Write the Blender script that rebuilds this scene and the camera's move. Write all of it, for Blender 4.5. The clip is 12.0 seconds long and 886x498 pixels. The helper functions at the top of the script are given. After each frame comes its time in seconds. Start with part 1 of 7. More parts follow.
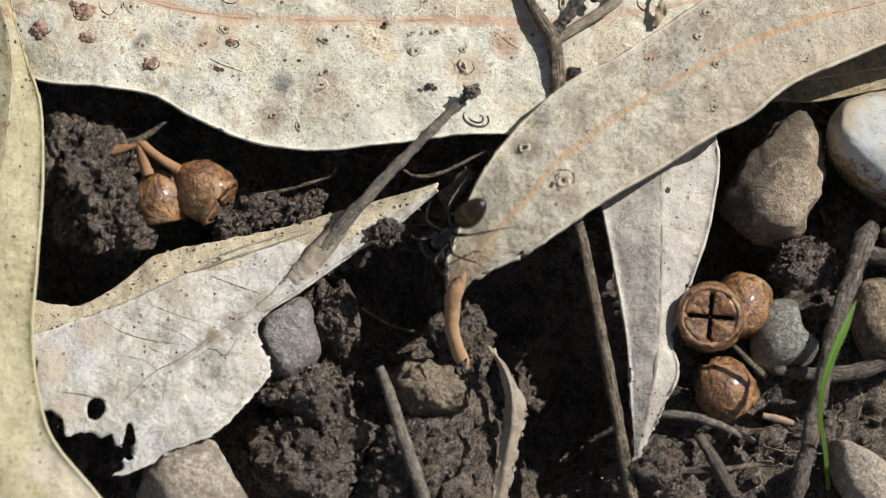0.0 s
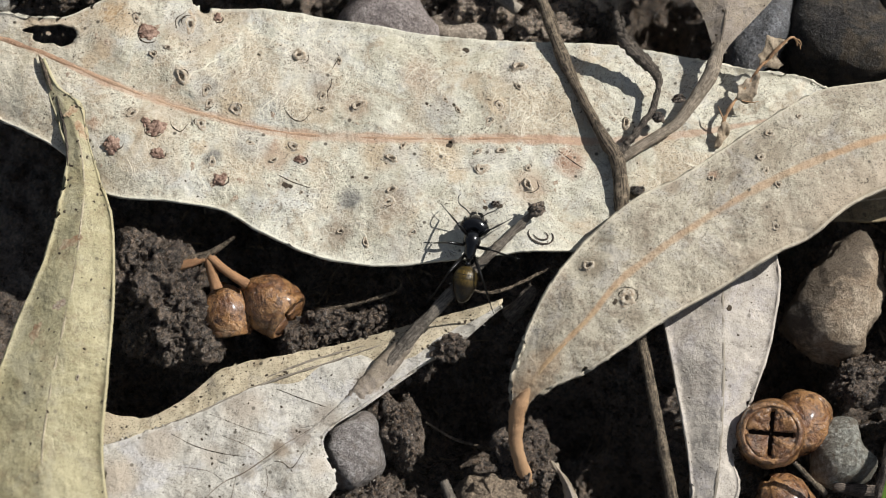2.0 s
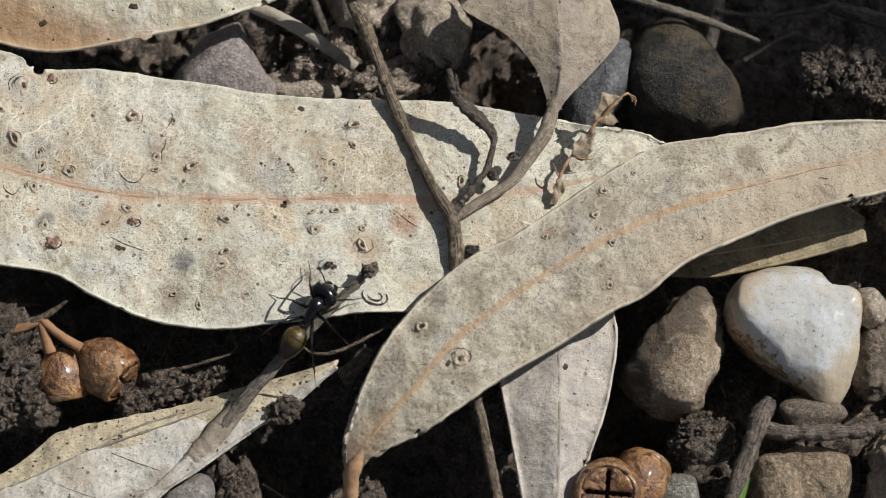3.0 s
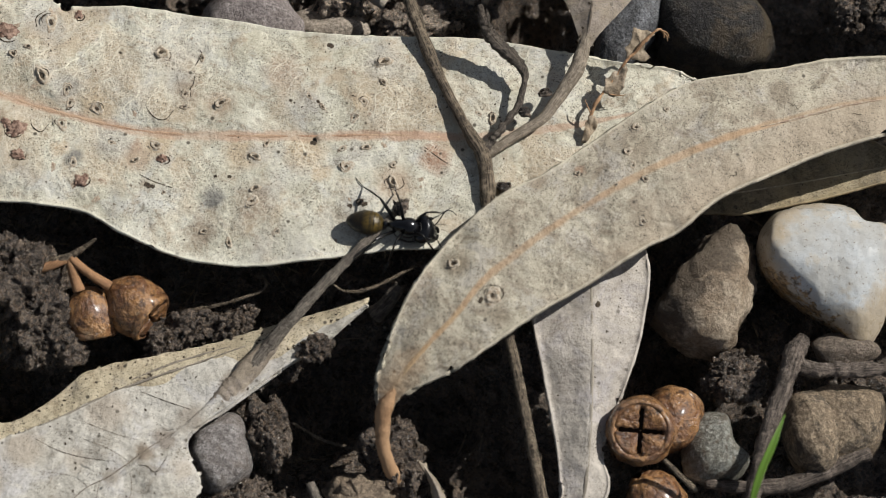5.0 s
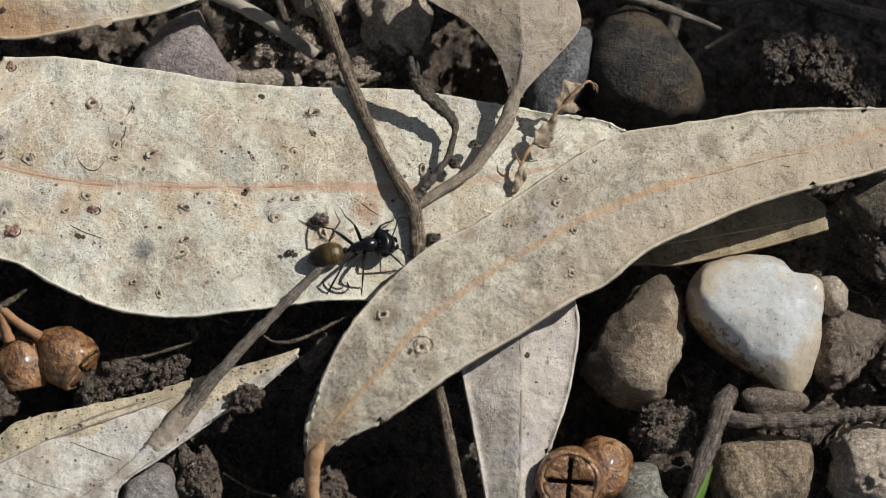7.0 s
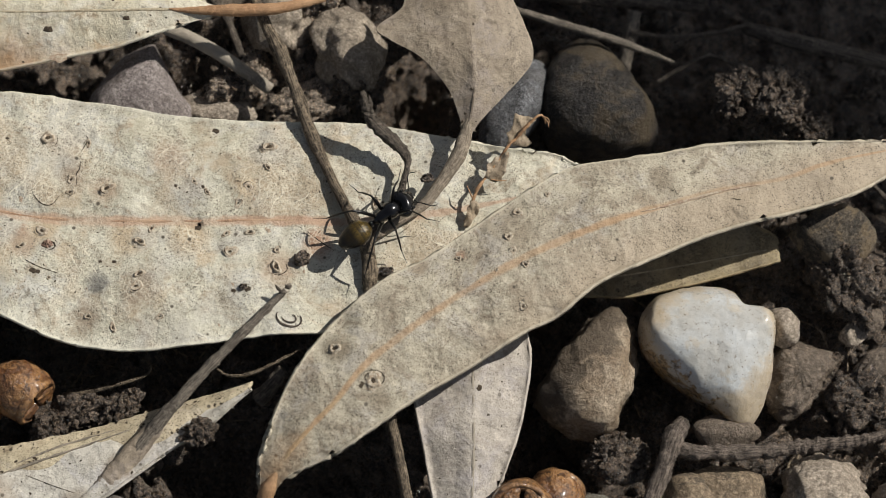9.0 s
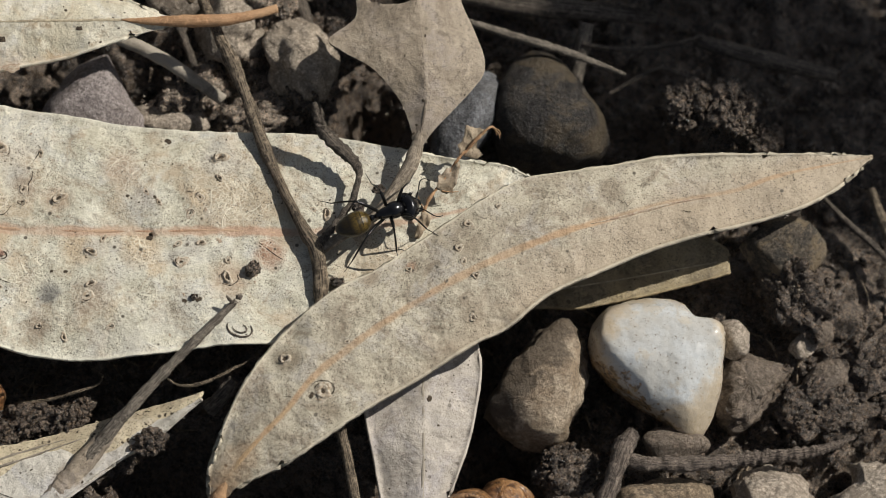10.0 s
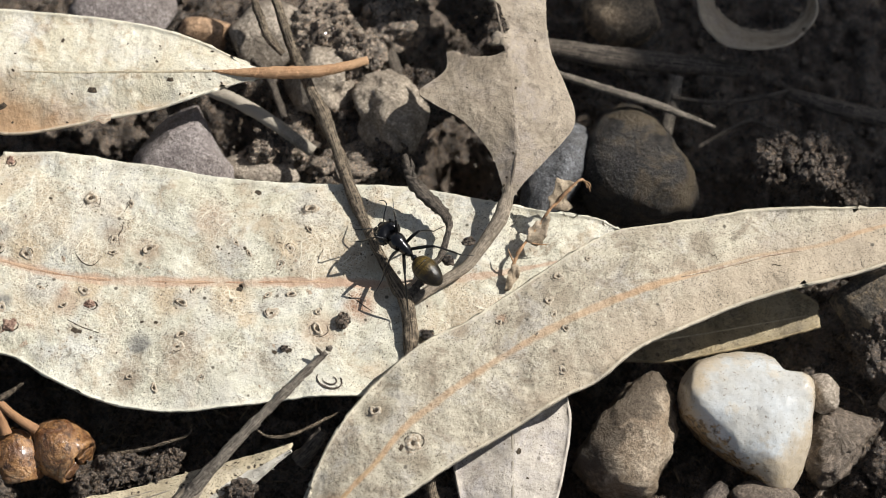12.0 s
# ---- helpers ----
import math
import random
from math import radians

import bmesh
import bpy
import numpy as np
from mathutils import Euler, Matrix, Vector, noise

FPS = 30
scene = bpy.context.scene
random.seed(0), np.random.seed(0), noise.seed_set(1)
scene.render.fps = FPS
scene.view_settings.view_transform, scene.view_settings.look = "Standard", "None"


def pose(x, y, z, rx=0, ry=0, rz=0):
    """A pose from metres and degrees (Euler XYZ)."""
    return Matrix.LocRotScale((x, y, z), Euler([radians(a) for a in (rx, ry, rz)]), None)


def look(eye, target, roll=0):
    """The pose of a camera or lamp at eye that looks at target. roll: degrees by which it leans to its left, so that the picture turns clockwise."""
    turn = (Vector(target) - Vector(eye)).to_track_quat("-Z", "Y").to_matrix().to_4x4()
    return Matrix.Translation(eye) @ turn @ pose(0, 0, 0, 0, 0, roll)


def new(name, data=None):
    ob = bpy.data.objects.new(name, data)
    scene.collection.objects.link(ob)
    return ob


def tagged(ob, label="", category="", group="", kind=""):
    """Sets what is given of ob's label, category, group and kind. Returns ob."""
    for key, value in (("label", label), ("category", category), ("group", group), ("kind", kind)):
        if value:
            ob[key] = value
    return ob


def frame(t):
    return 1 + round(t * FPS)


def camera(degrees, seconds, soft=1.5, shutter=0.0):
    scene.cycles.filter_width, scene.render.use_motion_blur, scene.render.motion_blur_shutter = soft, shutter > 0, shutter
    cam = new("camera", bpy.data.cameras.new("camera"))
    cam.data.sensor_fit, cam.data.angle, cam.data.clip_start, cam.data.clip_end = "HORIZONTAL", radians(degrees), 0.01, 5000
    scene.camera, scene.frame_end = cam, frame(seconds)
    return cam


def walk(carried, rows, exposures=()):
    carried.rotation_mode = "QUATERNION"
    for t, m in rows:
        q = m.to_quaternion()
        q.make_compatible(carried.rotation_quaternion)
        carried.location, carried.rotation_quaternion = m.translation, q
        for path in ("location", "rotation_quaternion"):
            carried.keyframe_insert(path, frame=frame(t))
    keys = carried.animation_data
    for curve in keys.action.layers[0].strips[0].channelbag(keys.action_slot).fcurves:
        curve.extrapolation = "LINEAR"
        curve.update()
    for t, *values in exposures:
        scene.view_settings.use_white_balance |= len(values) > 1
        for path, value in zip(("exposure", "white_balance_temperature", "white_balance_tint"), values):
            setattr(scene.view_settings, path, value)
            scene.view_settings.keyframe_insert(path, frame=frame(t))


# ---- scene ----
LENS = 15.0
cam = camera(LENS, 12.0, soft=0.6)
cam.data.dof.use_dof, cam.data.dof.focus_distance, cam.data.dof.aperture_fstop = True, 0.318, 24.0
# seconds, x, y, z in metres, then the three angles of pose() in degrees
PATH = [
    (0.0, -0.00555, -0.08644, 0.30650, 13.140, -0.564, -0.295),
    (0.1, -0.00592, -0.08669, 0.30702, 13.297, -0.611, -0.291),
    (0.2, -0.00629, -0.08694, 0.30753, 13.596, -0.647, -0.285),
    (0.3, -0.00666, -0.08719, 0.30804, 13.655, -0.683, -0.278),
    (0.4, -0.00703, -0.08744, 0.30856, 13.665, -0.728, -0.273),
    (0.5, -0.00741, -0.08769, 0.30907, 13.514, -0.756, -0.262),
    (0.6, -0.00725, -0.08762, 0.30924, 13.475, -0.761, -0.275),
    (0.7, -0.00710, -0.08756, 0.30941, 13.650, -0.934, -0.332),
    (0.8, -0.00694, -0.08750, 0.30958, 13.671, -0.885, -0.332),
    (0.9, -0.00679, -0.08744, 0.30975, 13.614, -0.715, -0.300),
    (1.0, -0.00664, -0.08738, 0.30992, 13.536, -0.541, -0.267),
    (1.1, -0.00694, -0.08741, 0.30998, 13.615, -0.509, -0.199),
    (1.2, -0.00725, -0.08744, 0.31004, 13.807, -0.446, -0.123),
    (1.3, -0.00756, -0.08747, 0.31010, 13.932, -0.410, -0.054),
    (1.4, -0.00787, -0.08750, 0.31016, 14.210, -0.310, 0.032),
    (1.5, -0.00818, -0.08753, 0.31022, 14.470, -0.305, 0.093),
    (1.6, -0.00838, -0.08758, 0.31026, 14.735, -0.269, 0.129),
    (1.7, -0.00858, -0.08763, 0.31030, 15.048, -0.291, 0.149),
    (1.8, -0.00879, -0.08768, 0.31033, 15.073, -0.221, 0.195),
    (1.9, -0.00899, -0.08773, 0.31037, 15.146, -0.235, 0.218),
    (2.0, -0.00920, -0.08778, 0.31041, 15.172, -0.243, 0.243),
    (2.1, -0.00736, -0.08694, 0.31069, 15.122, 0.176, 0.294),
    (2.2, -0.00552, -0.08609, 0.31097, 15.295, 0.517, 0.325),
    (2.3, -0.00368, -0.08524, 0.31126, 15.216, 0.431, 0.240),
    (2.4, -0.00184, -0.08440, 0.31154, 15.099, 0.299, 0.142),
    (2.5, -0.00000, -0.08355, 0.31182, 15.000, 0.000, 0.000),
    (2.6, 0.00104, -0.08275, 0.31171, 14.896, -0.183, -0.106),
    (2.7, 0.00208, -0.08194, 0.31160, 14.907, -0.541, -0.260),
    (2.8, 0.00312, -0.08114, 0.31148, 14.897, -0.564, -0.323),
    (2.9, 0.00416, -0.08033, 0.31137, 14.839, -0.643, -0.402),
    (3.0, 0.00519, -0.07953, 0.31126, 14.717, -0.296, -0.366),
    (3.1, 0.00498, -0.07969, 0.31110, 14.689, -0.108, -0.321),
    (3.2, 0.00476, -0.07986, 0.31094, 14.407, 0.098, -0.272),
    (4.8, 0.00127, -0.08248, 0.30843, 14.531, -0.186, -0.429),
    (4.9, 0.00105, -0.08264, 0.30827, 14.452, -0.390, -0.488),
    (5.0, 0.00084, -0.08280, 0.30812, 14.374, -0.521, -0.527),
    (5.1, 0.00063, -0.08294, 0.30827, 14.429, -0.570, -0.513),
    (5.2, 0.00043, -0.08308, 0.30842, 14.456, -0.610, -0.497),
    (5.3, 0.00023, -0.08322, 0.30858, 14.464, -0.688, -0.490),
    (5.4, 0.00003, -0.08336, 0.30873, 14.423, -0.617, -0.444),
    (5.5, -0.00017, -0.08350, 0.30889, 14.448, -0.669, -0.431),
    (5.6, -0.00011, -0.08323, 0.30901, 14.531, -0.676, -0.427),
    (5.7, -0.00006, -0.08295, 0.30914, 14.920, -0.648, -0.417),
    (5.8, 0.00000, -0.08267, 0.30927, 14.972, -0.666, -0.416),
    (5.9, 0.00006, -0.08240, 0.30939, 14.958, -0.946, -0.485),
    (6.0, 0.00012, -0.08212, 0.30952, 14.950, -1.360, -0.590),
    (6.1, 0.00052, -0.08197, 0.30946, 14.978, -1.321, -0.590),
    (6.2, 0.00092, -0.08181, 0.30940, 15.058, -1.119, -0.546),
    (6.3, 0.00133, -0.08166, 0.30934, 15.061, -1.048, -0.537),
    (6.4, 0.00173, -0.08150, 0.30928, 15.065, -1.004, -0.535),
    (6.5, 0.00213, -0.08135, 0.30922, 14.973, -0.827, -0.497),
    (6.6, 0.00248, -0.08119, 0.30935, 14.843, -0.991, -0.547),
    (6.7, 0.00283, -0.08102, 0.30948, 14.733, -1.218, -0.613),
    (8.3, 0.00841, -0.07842, 0.31159, 15.089, -0.551, -0.554),
    (8.4, 0.00875, -0.07826, 0.31172, 15.104, -0.712, -0.604),
    (8.5, 0.00910, -0.07810, 0.31185, 15.003, -0.825, -0.641),
    (8.6, 0.00928, -0.07818, 0.31198, 14.982, -0.759, -0.628),
    (8.7, 0.00945, -0.07825, 0.31211, 14.904, -0.784, -0.639),
    (8.8, 0.00962, -0.07833, 0.31224, 14.932, -0.827, -0.656),
    (8.9, 0.00980, -0.07841, 0.31237, 14.873, -0.806, -0.654),
    (9.0, 0.00997, -0.07849, 0.31250, 14.843, -0.836, -0.667),
    (9.1, 0.01003, -0.07855, 0.31260, 14.860, -0.825, -0.646),
    (9.2, 0.01008, -0.07862, 0.31270, 14.887, -0.930, -0.656),
    (9.3, 0.01014, -0.07868, 0.31281, 14.894, -0.943, -0.641),
    (9.4, 0.01020, -0.07875, 0.31291, 14.920, -0.928, -0.619),
    (9.5, 0.01025, -0.07881, 0.31302, 14.884, -1.040, -0.630),
    (9.6, 0.01078, -0.07870, 0.31313, 14.894, -1.107, -0.623),
    (9.7, 0.01130, -0.07858, 0.31324, 15.033, -1.143, -0.609),
    (9.8, 0.01182, -0.07847, 0.31335, 15.076, -1.151, -0.586),
    (9.9, 0.01235, -0.07836, 0.31346, 15.042, -1.261, -0.591),
    (10.0, 0.01287, -0.07824, 0.31357, 14.934, -1.191, -0.546),
    (10.1, 0.01334, -0.07849, 0.31389, 14.914, -1.267, -0.598),
    (10.2, 0.01381, -0.07874, 0.31421, 14.858, -1.403, -0.665),
    (10.3, 0.01428, -0.07899, 0.31452, 14.793, -1.549, -0.735),
    (10.4, 0.01475, -0.07925, 0.31484, 14.795, -1.695, -0.806),
    (10.5, 0.01522, -0.07950, 0.31516, 14.804, -1.827, -0.873),
    (10.6, 0.01494, -0.07907, 0.31489, 14.765, -2.060, -0.859),
    (10.7, 0.01467, -0.07864, 0.31462, 14.835, -1.798, -0.714),
    (10.8, 0.01440, -0.07820, 0.31435, 14.934, -1.349, -0.520),
    (10.9, 0.01412, -0.07777, 0.31408, 15.139, -1.169, -0.398),
    (11.0, 0.01385, -0.07734, 0.31381, 15.316, -1.021, -0.284),
    (11.1, 0.01366, -0.07729, 0.31375, 15.366, -0.997, -0.300),
    (11.2, 0.01348, -0.07725, 0.31368, 15.340, -0.838, -0.279),
    (11.3, 0.01330, -0.07720, 0.31362, 15.296, -0.809, -0.293),
    (11.4, 0.01312, -0.07715, 0.31355, 15.270, -0.622, -0.265),
    (11.5, 0.01294, -0.07710, 0.31348, 15.255, -0.343, -0.211),
    (11.6, 0.01232, -0.07713, 0.31353, 15.277, -0.307, -0.169),
    (11.7, 0.01170, -0.07716, 0.31357, 15.376, -0.263, -0.124),
    (11.8, 0.01108, -0.07719, 0.31362, 15.428, -0.330, -0.109),
    (11.9, 0.01046, -0.07721, 0.31367, 15.460, -0.331, -0.077),
    (12.0, 0.00984, -0.07724, 0.31371, 15.638, -0.309, -0.038),
]
EXPOSURES = [(0.0, 0.16), (1.0, 0.18), (1.5, 0.2), (2.0, 0.02), (2.5, 0.04), (3.0, -0.14), (5.0, -0.22), (5.5, -0.12), (6.0, -0.08), (6.5, -0.1), (8.5, -0.36), (9.0, -0.26), (9.5, -0.44), (10.0, -0.24), (10.5, -0.24), (11.0, -0.2), (11.5, -0.11), (12.0, 0.26)]
# the picture is a little cooler while the large pale leaf fills it
walk(cam, [(t, pose(*p)) for t, *p in PATH], [(t, stops, 6250 if t < 7 else 6480 if t < 10.2 else 6320, 10) for t, stops in EXPOSURES])

# ---- light ----
SUN_ELEVATION, SUN_BEARING = 42.0, 62.0     # the bearing is counted from +y towards +x
world = bpy.data.worlds.new("sky")
scene.world = world
world.use_nodes = True
wn = world.node_tree.nodes
sky = wn.new("ShaderNodeTexSky")
sky.sky_type, sky.sun_disc = "NISHITA", False
sky.sun_elevation, sky.sun_rotation = radians(SUN_ELEVATION), radians(SUN_BEARING)
haze = wn.new("ShaderNodeHueSaturation")
haze.inputs["Saturation"].default_value = 0.55
world.node_tree.links.new(sky.outputs[0], haze.inputs["Color"])
world.node_tree.links.new(haze.outputs[0], wn["Background"].inputs[0])
wn["Background"].inputs[1].default_value = 0.055
sun = new("sun", bpy.data.lights.new("sun", "SUN"))
sun.data.energy, sun.data.angle, sun.data.color = 5.0, radians(0.53), (1.0, 0.955, 0.88)
a, e = radians(SUN_BEARING), radians(SUN_ELEVATION)
sun.matrix_world = look((math.sin(a) * math.cos(e), math.cos(a) * math.cos(e), math.sin(e)), (0, 0, 0))

MM = 0.001


# ---- materials ----
class Mat:
    """A node material with the few steps that the surfaces here are made of."""

    def __init__(self, name, rough=0.7, metal=0.0, spec=0.3):
        self.m = bpy.data.materials.new(name)
        self.m.use_nodes = True
        self.t = self.m.node_tree
        self.b = self.t.nodes["Principled BSDF"]
        self.b.inputs["Roughness"].default_value = rough
        self.b.inputs["Metallic"].default_value = metal
        self.b.inputs["Specular IOR Level"].default_value = spec
        self.raw = self.t.nodes.new("ShaderNodeTexCoord").outputs["Object"]
        self.height = None
        self.co = self.stretch(1, 1, 1)

    def link(self, a, b):
        self.t.links.new(a, b)

    def node(self, kind, **inputs):
        n = self.t.nodes.new(kind)
        for k, v in inputs.items():
            n.inputs[k.replace("_", " ")].default_value = v
        return n

    def stretch(self, x, y, z):
        """Object space in mm, scaled."""
        n = self.node("ShaderNodeMapping")
        n.inputs["Scale"].default_value = (1000 * x, 1000 * y, 1000 * z)
        self.link(self.raw, n.inputs["Vector"])
        return n.outputs[0]

    def uv(self, x=1.0, y=1.0):
        n = self.node("ShaderNodeMapping")
        n.inputs["Scale"].default_value = (x, y, 1)
        self.link(self.t.nodes.new("ShaderNodeTexCoord").outputs["UV"], n.inputs["Vector"])
        return n.outputs[0]

    def noise(self, size, detail=4.0, rough=0.6, co=None, distort=0.0):
        n = self.node("ShaderNodeTexNoise", Scale=1.0 / size, Detail=detail, Roughness=rough, Distortion=distort)
        self.link(co or self.co, n.inputs["Vector"])
        return n.outputs["Fac"]

    def cells(self, size, feature="F1", co=None, randomness=1.0):
        n = self.node("ShaderNodeTexVoronoi", Scale=1.0 / size, Randomness=randomness)
        n.feature = feature
        self.link(co or self.co, n.inputs["Vector"])
        return n.outputs["Distance"]

    def ramp(self, fac, *stops):
        n = self.node("ShaderNodeValToRGB")
        el = n.color_ramp.elements
        while len(el) < len(stops):
            el.new(0.5)
        for k, (p, c) in zip(el, stops):
            k.position = p
            k.color = (*c, 1) if isinstance(c, tuple) else (c, c, c, 1)
        self.link(fac, n.inputs[0])
        return n.outputs[0]

    def math(self, op, a, b=0.0, clamp=False):
        n = self.node("ShaderNodeMath")
        n.operation, n.use_clamp = op, clamp
        for k, v in enumerate((a, b)):
            if isinstance(v, (int, float)):
                n.inputs[k].default_value = v
            else:
                self.link(v, n.inputs[k])
        return n.outputs[0]

    def mix(self, fac, a, b, blend="MIX"):
        n = self.node("ShaderNodeMix")
        n.data_type, n.blend_type = "RGBA", blend
        for k, v in ((0, fac), (6, a), (7, b)):
            if isinstance(v, tuple):
                n.inputs[k].default_value = (*v, 1)
            elif isinstance(v, (int, float)):
                n.inputs[k].default_value = v
            else:
                self.link(v, n.inputs[k])
        return n.outputs[2]

    def colour(self, c):
        if isinstance(c, tuple):
            self.b.inputs["Base Color"].default_value = (*c, 1)
        else:
            self.link(c, self.b.inputs["Base Color"])
        return self

    def roughness(self, r):
        self.link(r, self.b.inputs["Roughness"])
        return self

    def bump(self, height, mm, strength=1.0):
        n = self.node("ShaderNodeBump", Strength=strength, Distance=mm * MM)
        self.link(height, n.inputs["Height"])
        if self.height:
            self.link(self.height, n.inputs["Normal"])
        self.height = n.outputs[0]
        self.link(self.height, self.b.inputs["Normal"])
        return self

    def warped(self, mm):
        """Object space in mm, bent by noise."""
        wave = self.node("ShaderNodeTexNoise", Scale=0.8, Detail=5.0, Roughness=0.7)
        self.link(self.co, wave.inputs["Vector"])
        out = self.node("ShaderNodeVectorMath")
        out.operation = "MULTIPLY_ADD"
        self.link(wave.outputs["Color"], out.inputs[0])
        out.inputs[1].default_value = (2 * mm, 2 * mm, 0)
        self.link(self.co, out.inputs[2])
        n = self.node("ShaderNodeVectorMath")
        n.operation = "SUBTRACT"
        self.link(out.outputs[0], n.inputs[0])
        n.inputs[1].default_value = (mm, mm, 0)
        return n.outputs[0]

    def blot(self, base, co, x, y, r, colour, strength=0.8):
        """A stain with an uneven outline round x, y in mm."""
        n = self.node("ShaderNodeVectorMath")
        n.operation = "MULTIPLY_ADD"
        self.link(co, n.inputs[0])
        n.inputs[1].default_value = (1 / r, 1 / r, 0)
        n.inputs[2].default_value = (-x / r, -y / r, 0)
        d = self.node("ShaderNodeVectorMath")
        d.operation = "LENGTH"
        self.link(n.outputs[0], d.inputs[0])
        return self.mix(self.ramp(d.outputs["Value"], (0.45, strength), (0.95, 0.0)), base, colour)


def leaf_material(name, pale, dull, blotch, vein, specks=0.5, rough=0.55, freckle=(0.09, 0.075, 0.055), vein_mix=0.5, rib=None, rib_width=0.05, stain=0.75, cool=0.5, veins_along=34.0, dense=0.0, rusty=None, rust_end=None, blots=(), margin=0.4, net_mm=0.95):
    """A dead gum leaf: patches, side veins with a net between them, dark freckles, dust, a flush coloured rib and a pale margin."""
    m = Mat(name, rough=rough, spec=0.3)
    grey = (0.93 * pale[0], 0.96 * pale[1], 1.14 * pale[2])
    base = m.mix(m.ramp(m.noise(5.5, 5, 0.65, distort=0.4), (0.42, 0.0), (0.58, 1.0)), pale, dull)
    base = m.mix(m.ramp(m.noise(4.2, 5, 0.7, distort=0.6), (0.50, 0.0), (0.62, cool)), base, grey)
    base = m.mix(m.ramp(m.noise(2.8, 7, 0.75, distort=0.9), (0.52, 0.0), (0.63, stain)), base, blotch)
    base = m.mix(m.ramp(m.noise(1.0, 6, 0.8, distort=0.5), (0.55, 0.0), (0.64, 0.75 * stain)), base, tuple(0.6 * c for c in blotch))
    base = m.mix(m.ramp(m.noise(1.7, 6, 0.75), (0.36, 0.8), (0.45, 0.0)), base, tuple(min(1.0, 1.2 * c) for c in pale))
    base = m.mix(m.ramp(m.noise(1.9, 7, 0.78, distort=1.2), (0.57, 0.0), (0.66, 0.8 * stain)), base, tuple(0.42 * c for c in blotch))
    if rusty:
        base = m.mix(m.ramp(m.noise(7.5, 5, 0.65, distort=0.7), (0.50, 0.0), (0.62, 0.8)), base, rusty)
        base = m.mix(m.ramp(m.noise(10, 4, 0.6, distort=0.7), (0.34, 0.6), (0.46, 0.0)), base, (0.47, 0.45, 0.40))
    if blots:
        bent_co = m.warped(0.9)
        for x, y, r, c in blots:
            base = m.blot(base, bent_co, x, y, r, c)
    # side veins run out from the midrib at a slant, finer ones between them
    sep = m.node("ShaderNodeSeparateXYZ")
    m.link(m.uv(), sep.inputs[0])
    out = m.math("ABSOLUTE", sep.outputs[1])
    warp = m.math("MULTIPLY", m.noise(6, 2.5, 0.55), 4.0)
    run = m.math("ADD", m.math("SUBTRACT", m.math("MULTIPLY", sep.outputs[0], veins_along), m.math("MULTIPLY", out, 3.2)), warp)
    saw = m.math("ABSOLUTE", m.math("SUBTRACT", m.math("FRACT", run), 0.5))
    side = m.ramp(saw, (0.0, 1.0), (0.025, 0.9), (0.06, 0.0))
    bent = m.node("ShaderNodeVectorMath")
    bent.operation = "ADD"
    wave = m.node("ShaderNodeTexNoise", Scale=0.9, Detail=3.0)
    m.link(m.co, wave.inputs["Vector"])
    m.link(m.co, bent.inputs[0])
    m.link(wave.outputs["Color"], bent.inputs[1])
    net = m.ramp(m.cells(net_mm, "DISTANCE_TO_EDGE", co=bent.outputs[0]), (0.0, 1.0), (0.018, 0.85), (0.05, 0.0))
    mesh = m.ramp(m.cells(2.4 * net_mm, "DISTANCE_TO_EDGE", co=bent.outputs[0]), (0.0, 1.0), (0.012, 0.9), (0.028, 0.0))
    tiny = m.ramp(m.cells(0.5, "DISTANCE_TO_EDGE"), (0.0, 1.0), (0.13, 0.0))
    veins = m.math("MAXIMUM", m.math("MULTIPLY", side, m.ramp(m.noise(5, 2), (0.40, 0.1), (0.60, 0.9))), m.math("MAXIMUM", m.math("MAXIMUM", m.math("MULTIPLY", mesh, 0.55), m.math("MULTIPLY", net, 0.55)), m.math("MULTIPLY", tiny, 0.45)))
    veins = m.math("MULTIPLY", veins, m.ramp(m.noise(3.5, 3), (0.38, 0.05), (0.58, 1.0)))
    base = m.mix(m.math("MULTIPLY", veins, vein_mix), base, vein)
    if rusty:
        near = m.math("ADD", sep.outputs[0], m.math("MULTIPLY", m.math("SUBTRACT", m.noise(4, 5, 0.65, distort=0.6), 0.5), 0.35))
        base = m.mix(m.ramp(near, (0.20, 0.2), (0.32, 0.0)), base, (0.44, 0.30, 0.175))
    if rust_end:
        far = m.math("ADD", m.math("ADD", sep.outputs[0], m.math("MULTIPLY", sep.outputs[1], 0.35)), m.math("MULTIPLY", m.math("SUBTRACT", m.noise(5, 5, 0.65), 0.5), 0.5))
        base = m.mix(m.ramp(far, (0.52, 0.0), (0.80, 0.85)), base, rust_end)
    # freckles of three sizes, gathered in patches
    grain = m.ramp(m.noise(0.17, 3, 0.75), (0.56, 0.0), (0.63, 0.95))
    grain = m.math("MULTIPLY", grain, m.ramp(m.noise(2.4, 4), (0.42 - dense, 0.15), (0.58 - dense, 1.0)))
    small = m.ramp(m.cells(0.5), (0.07, 1.0), (0.15, 0.0))
    small = m.math("MULTIPLY", small, m.ramp(m.noise(3.5, 2), (0.46 - dense, 0.0), (0.58 - dense, 1.0)))
    large = m.ramp(m.cells(2.3), (0.06, 1.0), (0.10, 0.0))
    dots = m.math("MULTIPLY", m.math("MAXIMUM", m.math("MAXIMUM", small, large), grain), specks)
    base = m.mix(dots, base, freckle)
